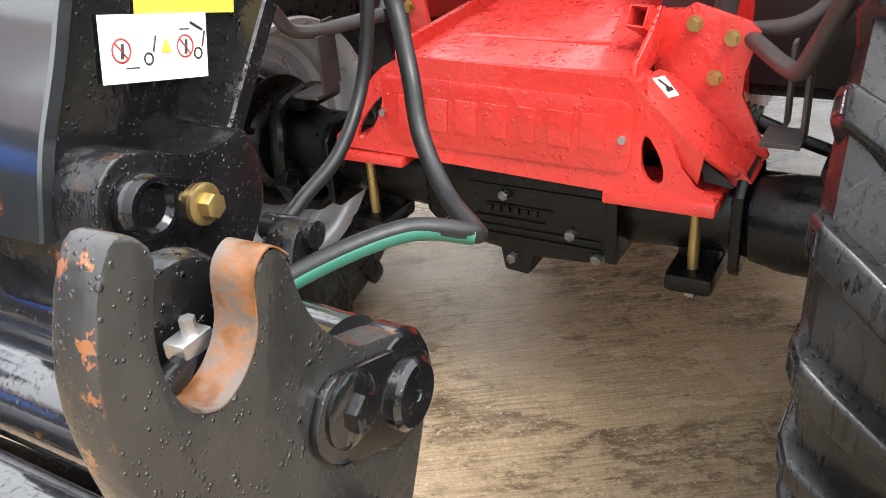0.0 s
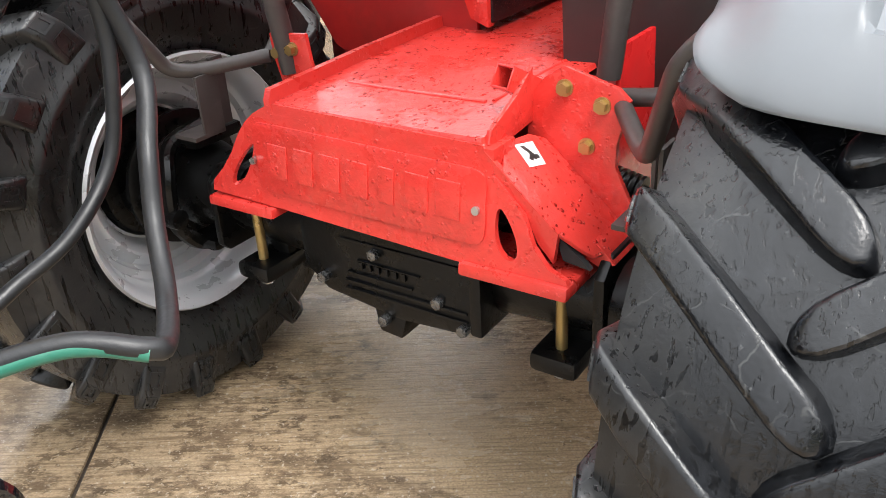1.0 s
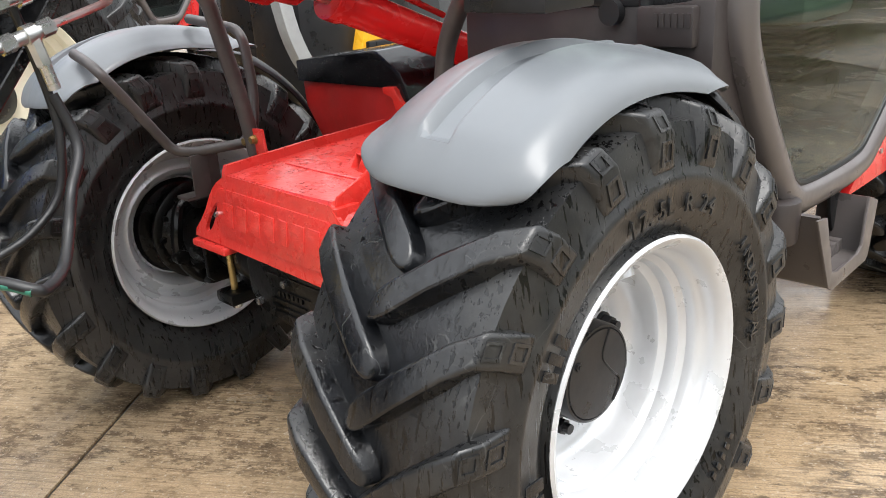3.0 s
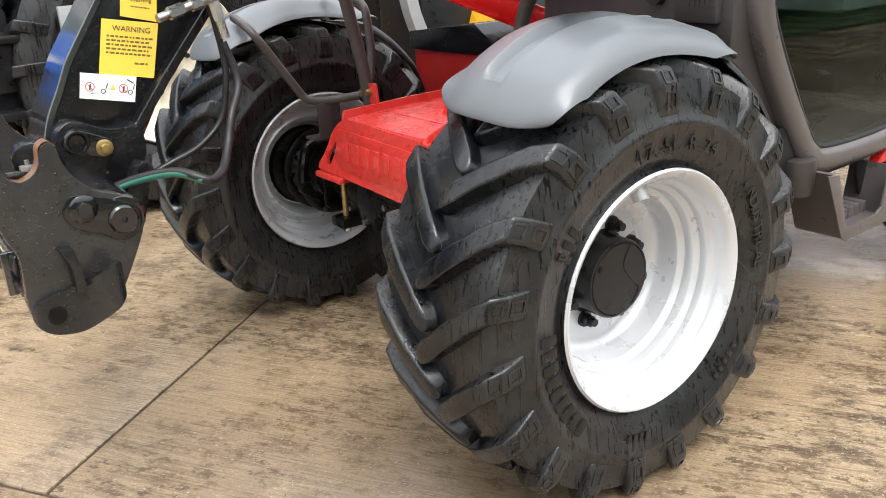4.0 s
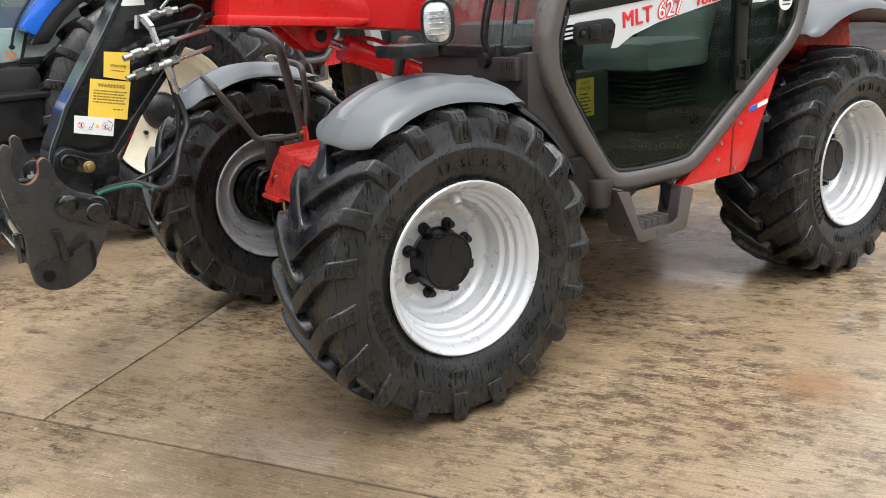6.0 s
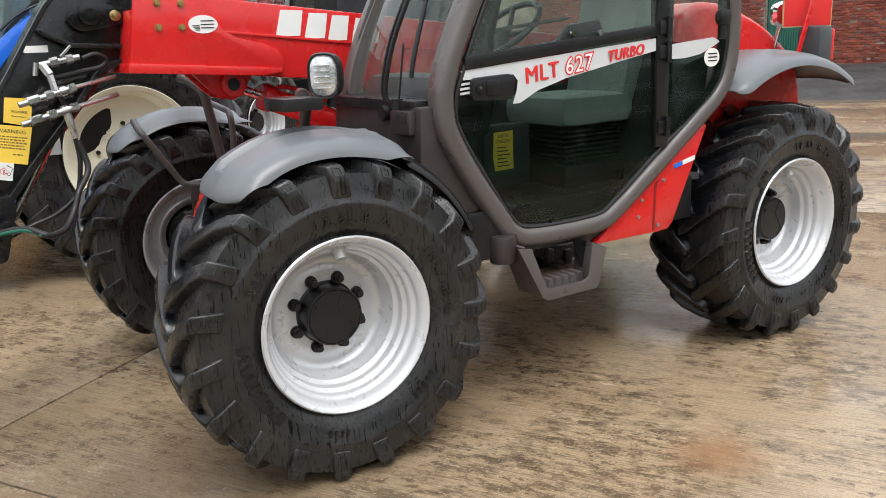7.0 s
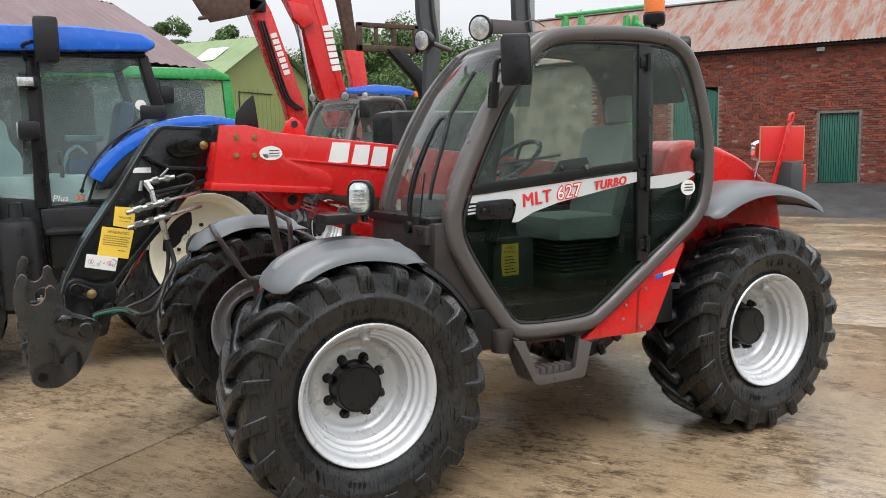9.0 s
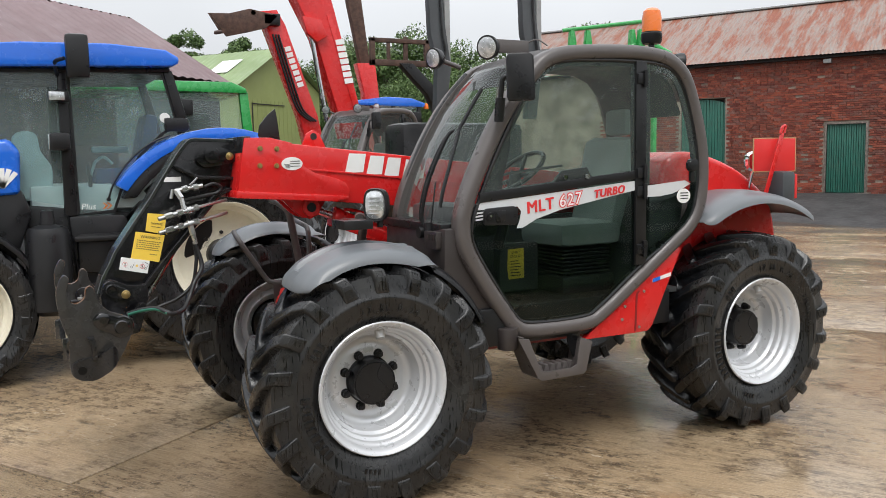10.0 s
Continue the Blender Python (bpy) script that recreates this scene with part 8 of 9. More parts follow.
rod(bm, (-0.06 - OX, SY + 0.012 - OY, 2.20), (-0.06 - OX, SY + 0.018 - OY, 2.20), 0.045, 20)
part("round_sticker", bm, white_paint, bt, "round white sticker")
bm = bmesh.new()
box(bm, *bb((-0.20, 3.20, 0.98), (-0.10, 3.24, 1.32)), 0.01, pose(0, 0, 0, 0, 0, 0))
box(bm, *bb((-0.10, 3.18, 1.35), (0.0, 3.22, 1.43)), 0.01)
part("link_arm", bm, grey_metal, bt)
bm = bmesh.new()
box(bm, *bb((-0.07, SY - 0.02, 2.08), (0.14, SY + 0.03, 2.20)), 0.02)
part("hinge_block", bm, black_plastic, bt)

# green tractor
gt = thing("tractor", "green farm tractor with black cab frame", "tractor", (1.6, 8.6, 0))


def gl(*pts):
    return [(x - 1.6, z) for x, z in pts]


bm = bmesh.new()
prism(bm, gl((-0.3, 2.86), (-0.3, 2.95), (0.3, 3.0), (1.75, 3.0), (1.95, 2.92), (1.98, 2.84)), "y", -0.9, 0.7, 0.04)
part("roof", bm, green_paint, gt, "green cab roof")
for pts in (((1.86, 2.86), (1.98, 2.86), (2.06, 2.0), (1.92, 2.0)), ((0.95, 2.86), (1.03, 2.86), (1.10, 2.0), (1.0, 2.0))):
    bm = bmesh.new()
    prism(bm, gl(*pts), "y", -0.86, -0.78, 0.01)
    part("pillar", bm, green_paint if pts[0][0] > 1.5 else black_plastic, gt)
bm = bmesh.new()
prism(bm, gl((0.2, 2.84), (1.85, 2.84), (1.92, 1.9), (0.2, 1.9)), "y", -0.82, -0.81)
o = part("cab_glass", bm, hazy_glass, gt, "clear cab glass")
o.visible_shadow = False
bm = bmesh.new()
prism(bm, gl((-1.6, 0.7), (-1.6, 1.45), (-0.2, 1.6), (1.95, 1.6), (2.1, 1.0), (1.9, 0.6)), "y", -0.6, 0.6, 0.05)
part("body", bm, steel_dark, gt, "dark tractor body")
bm = bmesh.new()
box(bm, (-0.55, -0.2, 1.9), (0.0, 0.5, 2.6), 0.05)
part("seat", bm, cab_inside, gt)
bm = bmesh.new()
box(bm, (-0.60, -1.02, 2.52), (-0.42, -0.92, 2.74), 0.03)
tube(bm, [(-0.62, -0.82, 2.62), (-0.60, -0.95, 2.62)], 0.014)
part("mirror", bm, black_plastic, gt, "black mirror")
farm_wheel(gt, 0.5, -0.75, 0.88, 0.88, 0.48, 0.25, 20, yellow_paint, 1, 0.02)
farm_wheel(gt, -1.6, -0.75, 0.6, 0.60, 0.34, 0.19, 18, yellow_paint, 1, 0.0)
farm_wheel(gt, 0.5, 0.75, 0.88, 0.88, 0.48, 0.25, 20, yellow_paint, -1, 0.02)

# second telehandler: same cab, wheels and wings, boom raised
t2 = thing("telehandler", "larger red telehandler with its boom raised", "telehandler")
T2 = pose(2.97, 9.27, 0, 0, 0, 31.7) @ Matrix.Scale(1.2, 4)
t2.matrix_world = T2
SKIP = ("boom", "boom_nose", "carriage", "hydraulic_hose", "cylinder_rod", "hose_guard", "beacon_base", "marker_post", "front_tray", "check_label")
for child in list(tele.children):
    if child.name.split(".")[0] in SKIP:
        continue
    for src in (child, *child.children_recursive):
        if src.name.split(".")[0] in ("lettering", "tyre_letter", "sticker_print", "label_print", "check_label"):
            continue
        o = src.copy()
        scene.collection.objects.link(o)
        if src is child:
            root, o.parent = o, t2
            pairs = {src: o}
        else:
            pairs[src] = o
            o.parent = pairs[src.parent]
bm = bmesh.new()


def leaning(bm, x0, x1, y0, y1, z0, z1, lean, bevel=0.01):
    m = Matrix.Shear("XY", 4, (0, 0))
    m[0][2] = lean
    box(bm, (x0, y0, z0), (x1, y1, z1), bevel, m)


def part_of_t2(name, bm, material, label=""):
    bmesh.ops.transform(bm, matrix=T2.inverted(), verts=bm.verts)
    return part(name, bm, material, t2, label)


prism(bm, [(3.26, 6.3), (3.95, 6.35), (4.33, 4.84), (4.86, 2.78), (4.90, 2.3), (4.52, 2.3), (4.42, 2.73), (4.02, 4.10), (3.66, 4.80)], "y", 10.4, 10.8, 0.012)
part_of_t2("boom", bm, red_dry, "red raised boom")
bm = bmesh.new()
prism(bm, [(4.24, 4.5), (4.33, 4.5), (4.80, 2.8), (4.72, 2.8)], "y", 10.385, 10.402, 0.004)
part_of_t2("boom_rib", bm, red_dry)
bm = bmesh.new()
rod(bm, (3.95, 10.42, 4.15), (4.19, 10.42, 2.6), 0.045, 16)
part_of_t2("ram_rod", bm, chrome, "polished ram rod")
bm = bmesh.new()
prism(bm, [(3.75, 4.45), (4.10, 4.40), (4.22, 4.12), (4.02, 4.00), (3.84, 4.15)], "y", 10.30, 10.42, 0.02)
part_of_t2("ram_lug", bm, red_dry)
for i in range(7):
    z = 4.07 - i * 0.115
    x = 4.385 + i * 0.0245
    bm = bmesh.new()
    prism(bm, [(x, z), (x + 0.165, z + 0.025), (x + 0.185, z - 0.065), (x + 0.020, z - 0.09)], "y", 10.375, 10.384)
    part_of_t2("white_block", bm, white_paint, "white block of the maker's sign" if i == 0 else "")

# third telehandler: boom and headstock above the others
t3 = thing("telehandler", "red telehandler behind, boom up with rusty headstock", "telehandler", (4.6, 13.2, 0))
bm = bmesh.new()
box(bm, (-1.2, -0.5, 0.0), (1.6, 0.5, 1.5), 0.1)
part("body", bm, red_dark, t3)


def t3p(*pts):
    return [(x - 4.6, z) for x, z in pts]


bm = bmesh.new()
prism(bm, t3p((3.86, 5.0), (4.22, 5.05), (4.39, 4.75), (5.02, 2.91), (5.35, 1.4), (4.95, 1.4), (4.63, 2.91), (4.01, 4.62)), "y", -0.2, 0.15, 0.012)
part("boom", bm, red_dry, t3, "red raised boom")
for s_ in (0.0, 0.06, 0.12):
    bm = bmesh.new()
    hose(bm, [(4.10 + s_ - 4.6, -0.24, 4.55), (4.34 + s_ - 4.6, -0.24, 3.7), (4.56 + s_ - 4.6, -0.24, 3.05), (4.85 + s_ - 4.6, -0.24, 2.8)], 0.022, 8)
    part("boom_hose", bm, black_plastic, t3, "black hose along the boom")
for i in range(7):
    z = 4.30 - i * 0.12
    x = 4.34 + i * 0.040
    bm = bmesh.new()
    prism(bm, t3p((x, z), (x + 0.13, z + 0.04), (x + 0.155, z - 0.05), (x + 0.028, z - 0.09)), "y", -0.212, -0.203)
    part("white_block", bm, white_paint, t3)
bm = bmesh.new()
prism(bm, t3p((2.83, 4.88), (2.93, 4.74), (3.14, 4.45), (3.60, 4.56), (3.97, 4.66), (4.22, 4.92), (3.63, 5.02), (3.2, 4.90)), "y", -0.30, -0.25, 0.01)
prism(bm, t3p((2.95, 5.0), (3.2, 4.6), (3.9, 4.75), (4.1, 5.05)), "y", 0.35, 0.40, 0.01)
rod(bm, (-1.5, -0.3, 4.55), (-1.5, 0.4, 4.62), 0.04, 10)
rod(bm, (-0.9, -0.3, 4.95), (-0.9, 0.4, 4.95), 0.05, 10)
part("headstock", bm, brown_rust, t3, "rusty brown headstock")
bm = bmesh.new()
box(bm, (-0.70, -0.3, 4.72), (-0.34, 0.1, 4.96), 0.03)
part("boom_tip", bm, black_plastic, t3)

# dark mast on a red base
ms = thing("loader_mast", "dark brown steel mast on a red bracket", "mast", (6.0, 12.5, 0))
bm = bmesh.new()
prism(bm, [(-0.62, 6.4), (-0.30, 6.4), (-0.155, 5.27), (0.0, 3.97), (-0.21, 3.96), (-0.46, 5.25)], "y", -0.08, 0.08, 0.01)
part("mast", bm, brown_rust, ms, "dark brown box mast")
bm = bmesh.new()
prism(bm, [(-0.30, 3.96), (0.10, 3.97), (0.17, 3.35), (0.25, 0.0), (-0.25, 0.0), (-0.155, 3.34)], "y", -0.12, 0.12, 0.01)
part("bracket", bm, red_dry, ms, "red bracket")

# second blue tractor: roof and cab
b2 = thing("tractor", "blue-roofed tractor behind the telehandlers", "tractor", (6.55, 12.9, 0.22))
bm = bmesh.new()
prism(bm, [(-1.05, 2.86), (-1.0, 2.95), (-0.3, 3.04), (0.3, 3.02), (0.62, 2.92), (0.60, 2.83)], "y", -0.7, 0.8, 0.04)
part("roof", bm, blue_paint, b2, "glossy blue cab roof")
for x in (-0.85, -0.15, 0.45):
    bm = bmesh.new()
    box(bm, (x, -0.66, 1.5), (x + 0.07, -0.58, 2.86), 0.01)
    part("pillar", bm, black_plastic, b2)
bm = bmesh.new()
box(bm, (-0.8, -0.63, 1.7), (0.45, -0.625, 2.84))
o = part("cab_glass", bm, hazy_glass, b2)
o.visible_shadow = False
bm = bmesh.new()
box(bm, (-1.9, -0.6, 0.5), (0.6, 0.6, 1.7), 0.05)
part("body", bm, black_plastic, b2)
bm = bmesh.new()
rod(bm, (0.68, -0.6, 2.80), (0.68, -0.6, 2.92), 0.055, 16, 0.045, 0.01)
part("beacon", bm, amber, b2, "amber beacon")
work_lamp(b2, (-0.55, -0.75, 2.82), (-0.5, -0.85, 0), 0.07, "round black work lamp")
bm = bmesh.new()
box(bm, (0.25, -0.85, 2.45), (0.45, -0.78, 2.72), 0.03)
box(bm, (-0.2, -0.80, 2.62), (0.26, -0.77, 2.65), 0.01)
part("mirror", bm, black_plastic, b2, "black mirror")

# grey front loader with its rusty frame
ld = thing("front_loader", "dark grey loader arms with a rusty pallet frame", "loader", (3.1, 3.6, 0))
for dx in (0.0, 0.92):
    bm = bmesh.new()
    x = -0.30 + dx
    dy = -0.4 * dx
    prism(bm, [(x - 0.10, 4.2), (x + 0.06, 4.2), (x + 0.10, 3.30), (x + 0.18, 2.75), (x + 0.10, 2.2), (x - 0.02, 2.2), (x + 0.02, 2.8), (x - 0.06, 3.1)], "y", dy - 0.05, dy + 0.05, 0.01)
    part("loader_arm", bm, steel_dark, ld, "dark grey loader arm")
    bm = bmesh.new()
    box(bm, (x + 0.115, dy - 0.04, 2.75), (x + 0.18, dy + 0.04, 4.2), 0.01)
    part("light_strip", bm, grey_metal, ld, "pale grey arm cover")
    bm = bmesh.new()
    hose(bm, [(x + 0.02, dy - 0.07, 4.2), (x + 0.06, dy - 0.07, 3.2), (x + 0.10, dy - 0.07, 2.9), (x - 0.02, dy - 0.07, 2.75)], 0.012, 8)
    part("hose", bm, hose_black, ld)
bm = bmesh.new()
box(bm, (-0.5, 0.40, 0.0), (1.1, 0.95, 2.2), 0.1)
part("tractor_body", bm, black_plastic, ld)
pf = thing("pallet_frame", "rusty brown pallet fork frame held up", "fork frame", (3.0, 4.9, 0))
for lo_, hi_ in (((-0.36, -0.03, 3.20), (0.42, 0.03, 3.25)), ((-0.36, -0.03, 2.93), (0.42, 0.03, 3.0)), ((-0.36, -0.03, 2.93), (-0.30, 0.03, 3.25)), ((0.36, -0.03, 2.93), (0.42, 0.03, 3.25)), ((0.08, -0.02, 2.95), (0.13, 0.02, 3.28)), ((-0.14, -0.02, 2.95), (-0.10, 0.02, 3.2))):
    bm = bmesh.new()
    box(bm, lo_, hi_, 0.008)
    part("bar", bm, brown_rust, pf)
bm = bmesh.new()
prism(bm, [(0.0, 2.96), (0.18, 2.96), (0.50, 2.66), (0.66, 2.3), (0.80, 0.0), (0.62, 0.0), (0.52, 2.3), (0.36, 2.6)], "y", -0.06, 0.06, 0.01)
part("carrier", bm, black_plastic, pf, "black carrier arm")

# green implement above the cab line
gi = thing("green_implement", "green folded field implement with a long bar", "implement", (7.4, 6.4, 0))
bm = bmesh.new()
rod(bm, (-0.75, 0.15, 3.78), (0.55, -0.5, 3.92), 0.03, 10)
part("long_bar", bm, green_paint, gi, "green steel bar")
for x in (-0.62, -0.40, 0.22, 0.34):
    bm = bmesh.new()
    y = 0.09 - 0.5 * (x + 0.62)
    prism(bm, [(x - 0.06, 3.42), (x + 0.05, 3.42), (x + 0.07, 3.6), (x + 0.03, 3.78), (x - 0.03, 3.78), (x - 0.05, 3.6)], "y", y - 0.04, y + 0.04, 0.01)
    part("bracket", bm, green_paint, gi)
bm = bmesh.new()
rod(bm, (0.32, -0.4, 3.66), (0.75, -0.62, 3.38), 0.05, 10)
rod(bm, (-0.15, -0.2, 3.45), (0.25, -0.38, 3.55), 0.02, 8)
part("stay", bm, green_paint, gi)
for x, y in ((0.28, -0.34), (0.55, -0.47)):
    bm = bmesh.new()
    box(bm, (x - 0.035, y - 0.035, 0.0), (x + 0.035, y + 0.035, 3.45), 0.01)
    part("upright", bm, green_paint, gi, "green steel upright")
bm = bmesh.new()
box(bm, (-0.9, -0.4, 0.4), (0.9, 0.5, 1.5), 0.1)
part("frame", bm, steel_dark, gi)

# yellow and grey implements seen over the front tray
ym = thing("yellow_implement", "yellow and grey implement standing behind", "implement", (3.6, 3.6, 0))
bm = bmesh.new()
prism(bm, [(-0.60, 0.85), (-0.52, 1.08), (-0.40, 1.12), (0.10, 1.0), (0.15, 0.95), (0.0, 0.86), (-0.15, 0.82)], "y", -0.2, -0.05, 0.02)
part("frame", bm, yellow_paint, ym, "yellow steel frame")
bm = bmesh.new()
strip(bm, [(-1.32, 1.45), (-1.24, 1.05), (-1.16, 0.86), (-1.08, 0.79), (-0.85, 0.77), (-0.60, 0.80)], 0.050, -0.28, -0.18, 0.10)
part("grey_arm", bm, grey_metal, ym, "pale grey curved arm")
bm = bmesh.new()
box(bm, (-1.05, -0.1, 0.0), (-0.45, 0.5, 1.5), 0.05)
part("engine_block", bm, black_plastic, ym)
bm = bmesh.new()
box(bm, (-0.55, -0.24, 0.80), (-0.25, -0.19, 0.92), 0.02)
part("hose_guard", bm, black_plastic, ym)

# ---- buildings ----
def corrugated(bm, a, b, c, pitch, depth, waves_per=6):
    """A wavy sheet: a to b along the eaves, a to c up the slope."""
    a, b, c = Vector(a), Vector(b), Vector(c)
    u, v = b - a, c - a
    nrm = u.cross(v).normalized()
    n = int(u.length / pitch * waves_per)
    lo, hi = [], []
    for i in range(n + 1):
        t = i / n
        w = nrm * depth * math.sin(2 * math.pi * i / waves_per)
        lo.append(bm.verts.new(a + u * t + w))
        hi.append(bm.verts.new(c + u * t + w))
    for i in range(n):
        bm.faces.new((lo[i], lo[i + 1], hi[i + 1], hi[i]))


WALL0 = Vector((24.25, 13.45, 0.45))
WDIR = Vector((-0.471, 0.882, 0.0))
EAVE = 5.10


barn = thing("brick_barn", "old red brick barn with rusty corrugated roof", "barn", kind="")
bm = bmesh.new()
WM = Matrix(((WDIR.x, BARN_N.x, 0, WALL0.x), (WDIR.y, BARN_N.y, 0, WALL0.y), (0, 0, 1, 0), (0, 0, 0, 1)))
S0, S1 = -9.0, 14.0
D1, D2 = (0.48, 1.76), (5.02, 6.60)
H1, H2 = 2.92, 3.72
for lo_, hi_ in (((S0, 0.12, 0.0), (D1[0], 0.5, EAVE)), ((D1[0], 0.12, H1), (D1[1], 0.5, EAVE)), ((D1[1], 0.12, 0.0), (D2[0], 0.5, EAVE)), ((D2[0], 0.12, H2 + 0.2), (D2[1], 0.5, EAVE)), ((D2[1], 0.12, 0.0), (S1, 0.5, EAVE)), ((S0, 7.5, 0.0), (S1, 8.0, EAVE)), ((S0 - 0.3, 0.12, 0), (S0, 8.0, EAVE)), ((S1, 0.12, 0), (S1 + 0.3, 8.0, EAVE)), ((S0, 0.6, 0.0), (S1, 0.7, EAVE))):
    box(bm, lo_, hi_, 0, WM)
part("wall_core", bm, mortar, barn, "mortar and wall core")
bm = bmesh.new()
A = WM @ Vector((S0 - 0.6, -0.25, EAVE + 0.02))
B = WM @ Vector((S1 + 0.6, -0.25, EAVE + 0.02))
C = WM @ Vector((S0 - 0.6, 4.06, EAVE + 2.35))
corrugated(bm, A, B, C, 0.12, 0.014, 4)
A2 = WM @ Vector((S0 - 0.6, 8.3, EAVE + 0.02))
B2 = WM @ Vector((S1 + 0.6, 8.3, EAVE + 0.02))
corrugated(bm, A2, B2, C, 0.4, 0.03, 4)
rf_ob = part("roof", bm, rusty_roof, barn, "rusty corrugated iron roof", 80)
bm = bmesh.new()
box(bm, (S0 - 0.6, 3.9, EAVE + 2.33), (S1 + 0.6, 4.2, EAVE + 2.40), 0.02, WM)
part("ridge", bm, grey_metal, barn)
bm = bmesh.new()
box(bm, (S0, -0.10, EAVE - 0.08), (S1, 0.12, EAVE + 0.0), 0.01, WM)
part("eaves_board", bm, dark_gap, barn)
bm = bmesh.new()
box(bm, (1.6, -0.10, EAVE - 0.25), (1.85, 0.10, EAVE - 0.12), 0.02, WM)
part("wall_lamp", bm, grey_metal, barn, "small grey wall lamp")


def sheet_door(s0, s1, z0, z1, arch):
    bm = bmesh.new()
    box(bm, (s0, 0.235, z0), (s1, 0.26, z1), 0.004, WM)
    d = part("barn_door", bm, green_door, barn, "dark green sheeted barn door")
    n = 16
    for i in range(n):
        a = s0 + (s1 - s0) * i / n
        b = s0 + (s1 - s0) * (i + 1) / n - 0.012
        mid = ((a + b) / 2 - (s0 + s1) / 2) / ((s1 - s0) / 2)
        top = z1 + arch * (1 - mid * mid)
        bm = bmesh.new()
        if arch > 0:
            box(bm, (a, 0.20, z0), (b, 0.234, top), 0.006, WM)
        else:
            box(bm, (a, 0.155 + 0.012 * (i % 2), z0), (b, 0.20, top), 0.006, WM)
        part("sheet_rib", bm, green_door, d)
    if not arch:
        bm = bmesh.new()
        for lo_, hi_ in (((s0 - 0.07, 0.08, z0), (s0, 0.16, z1 + 0.06)), ((s1, 0.08, z0), (s1 + 0.05, 0.16, z1 + 0.06)), ((s0, 0.08, z1), (s1, 0.16, z1 + 0.06))):
            box(bm, lo_, hi_, 0.004, WM)
        part("door_frame", bm, mat("flaked_frame_paint", (0.16, 0.13, 0.11), 0.7, var=0.5, scale=12), d, "flaking weathered door frame")


sheet_door(D1[0] + 0.06, D1[1] - 0.05, 0.62, H1 - 0.06, 0.0)
sheet_door(D2[0], D2[1], 0.55, H2, 0.18)

# bricks: nearest ones apart, the rest joined
brng = random.Random(5)


def brick_rows():
    out = []
    z, row = 0.50, 0
    while z < EAVE - 0.08:
        s = -7.0 + (0.1125 if row % 2 else 0.0)
        header = row % 4 == 3
        length = 0.108 if header else 0.216
        while s < 9.5:
            e = s + length
            inside = (e > D1[0] - 0.02 and s < D1[1] + 0.02 and 0.55 < z + 0.06 and z < H1 + 0.02) or (e > D2[0] - 0.02 and s < D2[1] + 0.02 and z < H2 + 0.16)
            if not inside and not (brng.random() < (0.05 if z < 1.0 else 0.018)):
                out.append((s, z, length))
            s += length + 0.010
        z += 0.075
        row += 1
    return out


def brick_box(bm, s, z, length, jit, tilt):
    f = -jit
    v = []
    for (a, b, c) in ((s, f, z + tilt), (s + length, f + tilt, z), (s + length, f, z + 0.065), (s, f - tilt, z + 0.065)):
        v.append(bm.verts.new(WM @ Vector((a, b + 0.10, c))))
    w = []
    for a, c in ((s, z), (s + length, z), (s + length, z + 0.065), (s, z + 0.065)):
        w.append(bm.verts.new(WM @ Vector((a, 0.13, c))))
    bm.faces.new(v)
    for i in range(4):
        j = (i + 1) % 4
        bm.faces.new((v[j], v[i], w[i], w[j]))


allb = brick_rows()
near_b = [b for b in allb if -0.4 < b[0] < 2.2 and 1.9 < b[1] < 3.9][:300]
near_set = set(near_b)
bm = bmesh.new()
for s, z, length in allb:
    if (s, z, length) not in near_set:
        brick_box(bm, s, z, length, brng.uniform(-0.004, 0.018), brng.uniform(-0.007, 0.007))
rest = part("bricks", bm, brick_red, barn, "weathered red bricks")
rest["kind"] = "stuff"
shapes = {}
for s, z, length in near_b:
    key = round(length, 3)
    if key not in shapes:
        bm = bmesh.new()
        tmpo = bmesh.new()
        bmesh.ops.create_cube(tmpo, size=1.0, matrix=Matrix.Diagonal((length, 0.05, 0.065, 1)))
        bevelled(tmpo, 0.006, 1)
        join(bm, tmpo)
        o = part("brick", bm, brick_red, barn)
        shapes[key] = o
    else:
        o = shapes[key].copy()
        scene.collection.objects.link(o)
    o.matrix_local = WM @ Matrix.Translation((s + length / 2, 0.118 - brng.uniform(0, 0.014), z + 0.0325)) @ pose(0, 0, 0, 0, brng.uniform(-0.8, 0.8), brng.uniform(-1.5, 1.5))
# stone footing
bm = bmesh.new()
s = -6.9
while s < 3.4:
    w = brng.uniform(0.25, 0.5)
    if not (s + w > D1[0] and s < D1[1]) or True:
        box(bm, (s, 0.02 + brng.uniform(0, 0.03), 0.42), (s + w - 0.03, 0.2, brng.uniform(0.54, 0.62)), 0.025, WM)
    s += w
ft = part("stone_footing", bm, mat("grey_field_stone", (0.20, 0.17, 0.15), 0.85, var=0.35, scale=4), barn, "rough grey stone footing")
ft["kind"] = "stuff"

# purple-roofed shed
ps = thing("purple_roof_shed", "shed with a purple-brown sheet roof", "shed")
bm = bmesh.new()
dv = Vector((0.762, 0.648, 0))
nv = Vector((-0.648, 0.762, 0))
E1 = Vector((3.687, 15.8, 3.95))
E0 = E1 - dv * 15.0
RISE = nv * 2.56 + Vector((0, 0, 1.55))
corrugated(bm, E0 - nv * 0.25 - Vector((0, 0, 0.15)), E1 - nv * 0.25 - Vector((0, 0, 0.15)), E0 + RISE, 0.30, 0.02, 4)
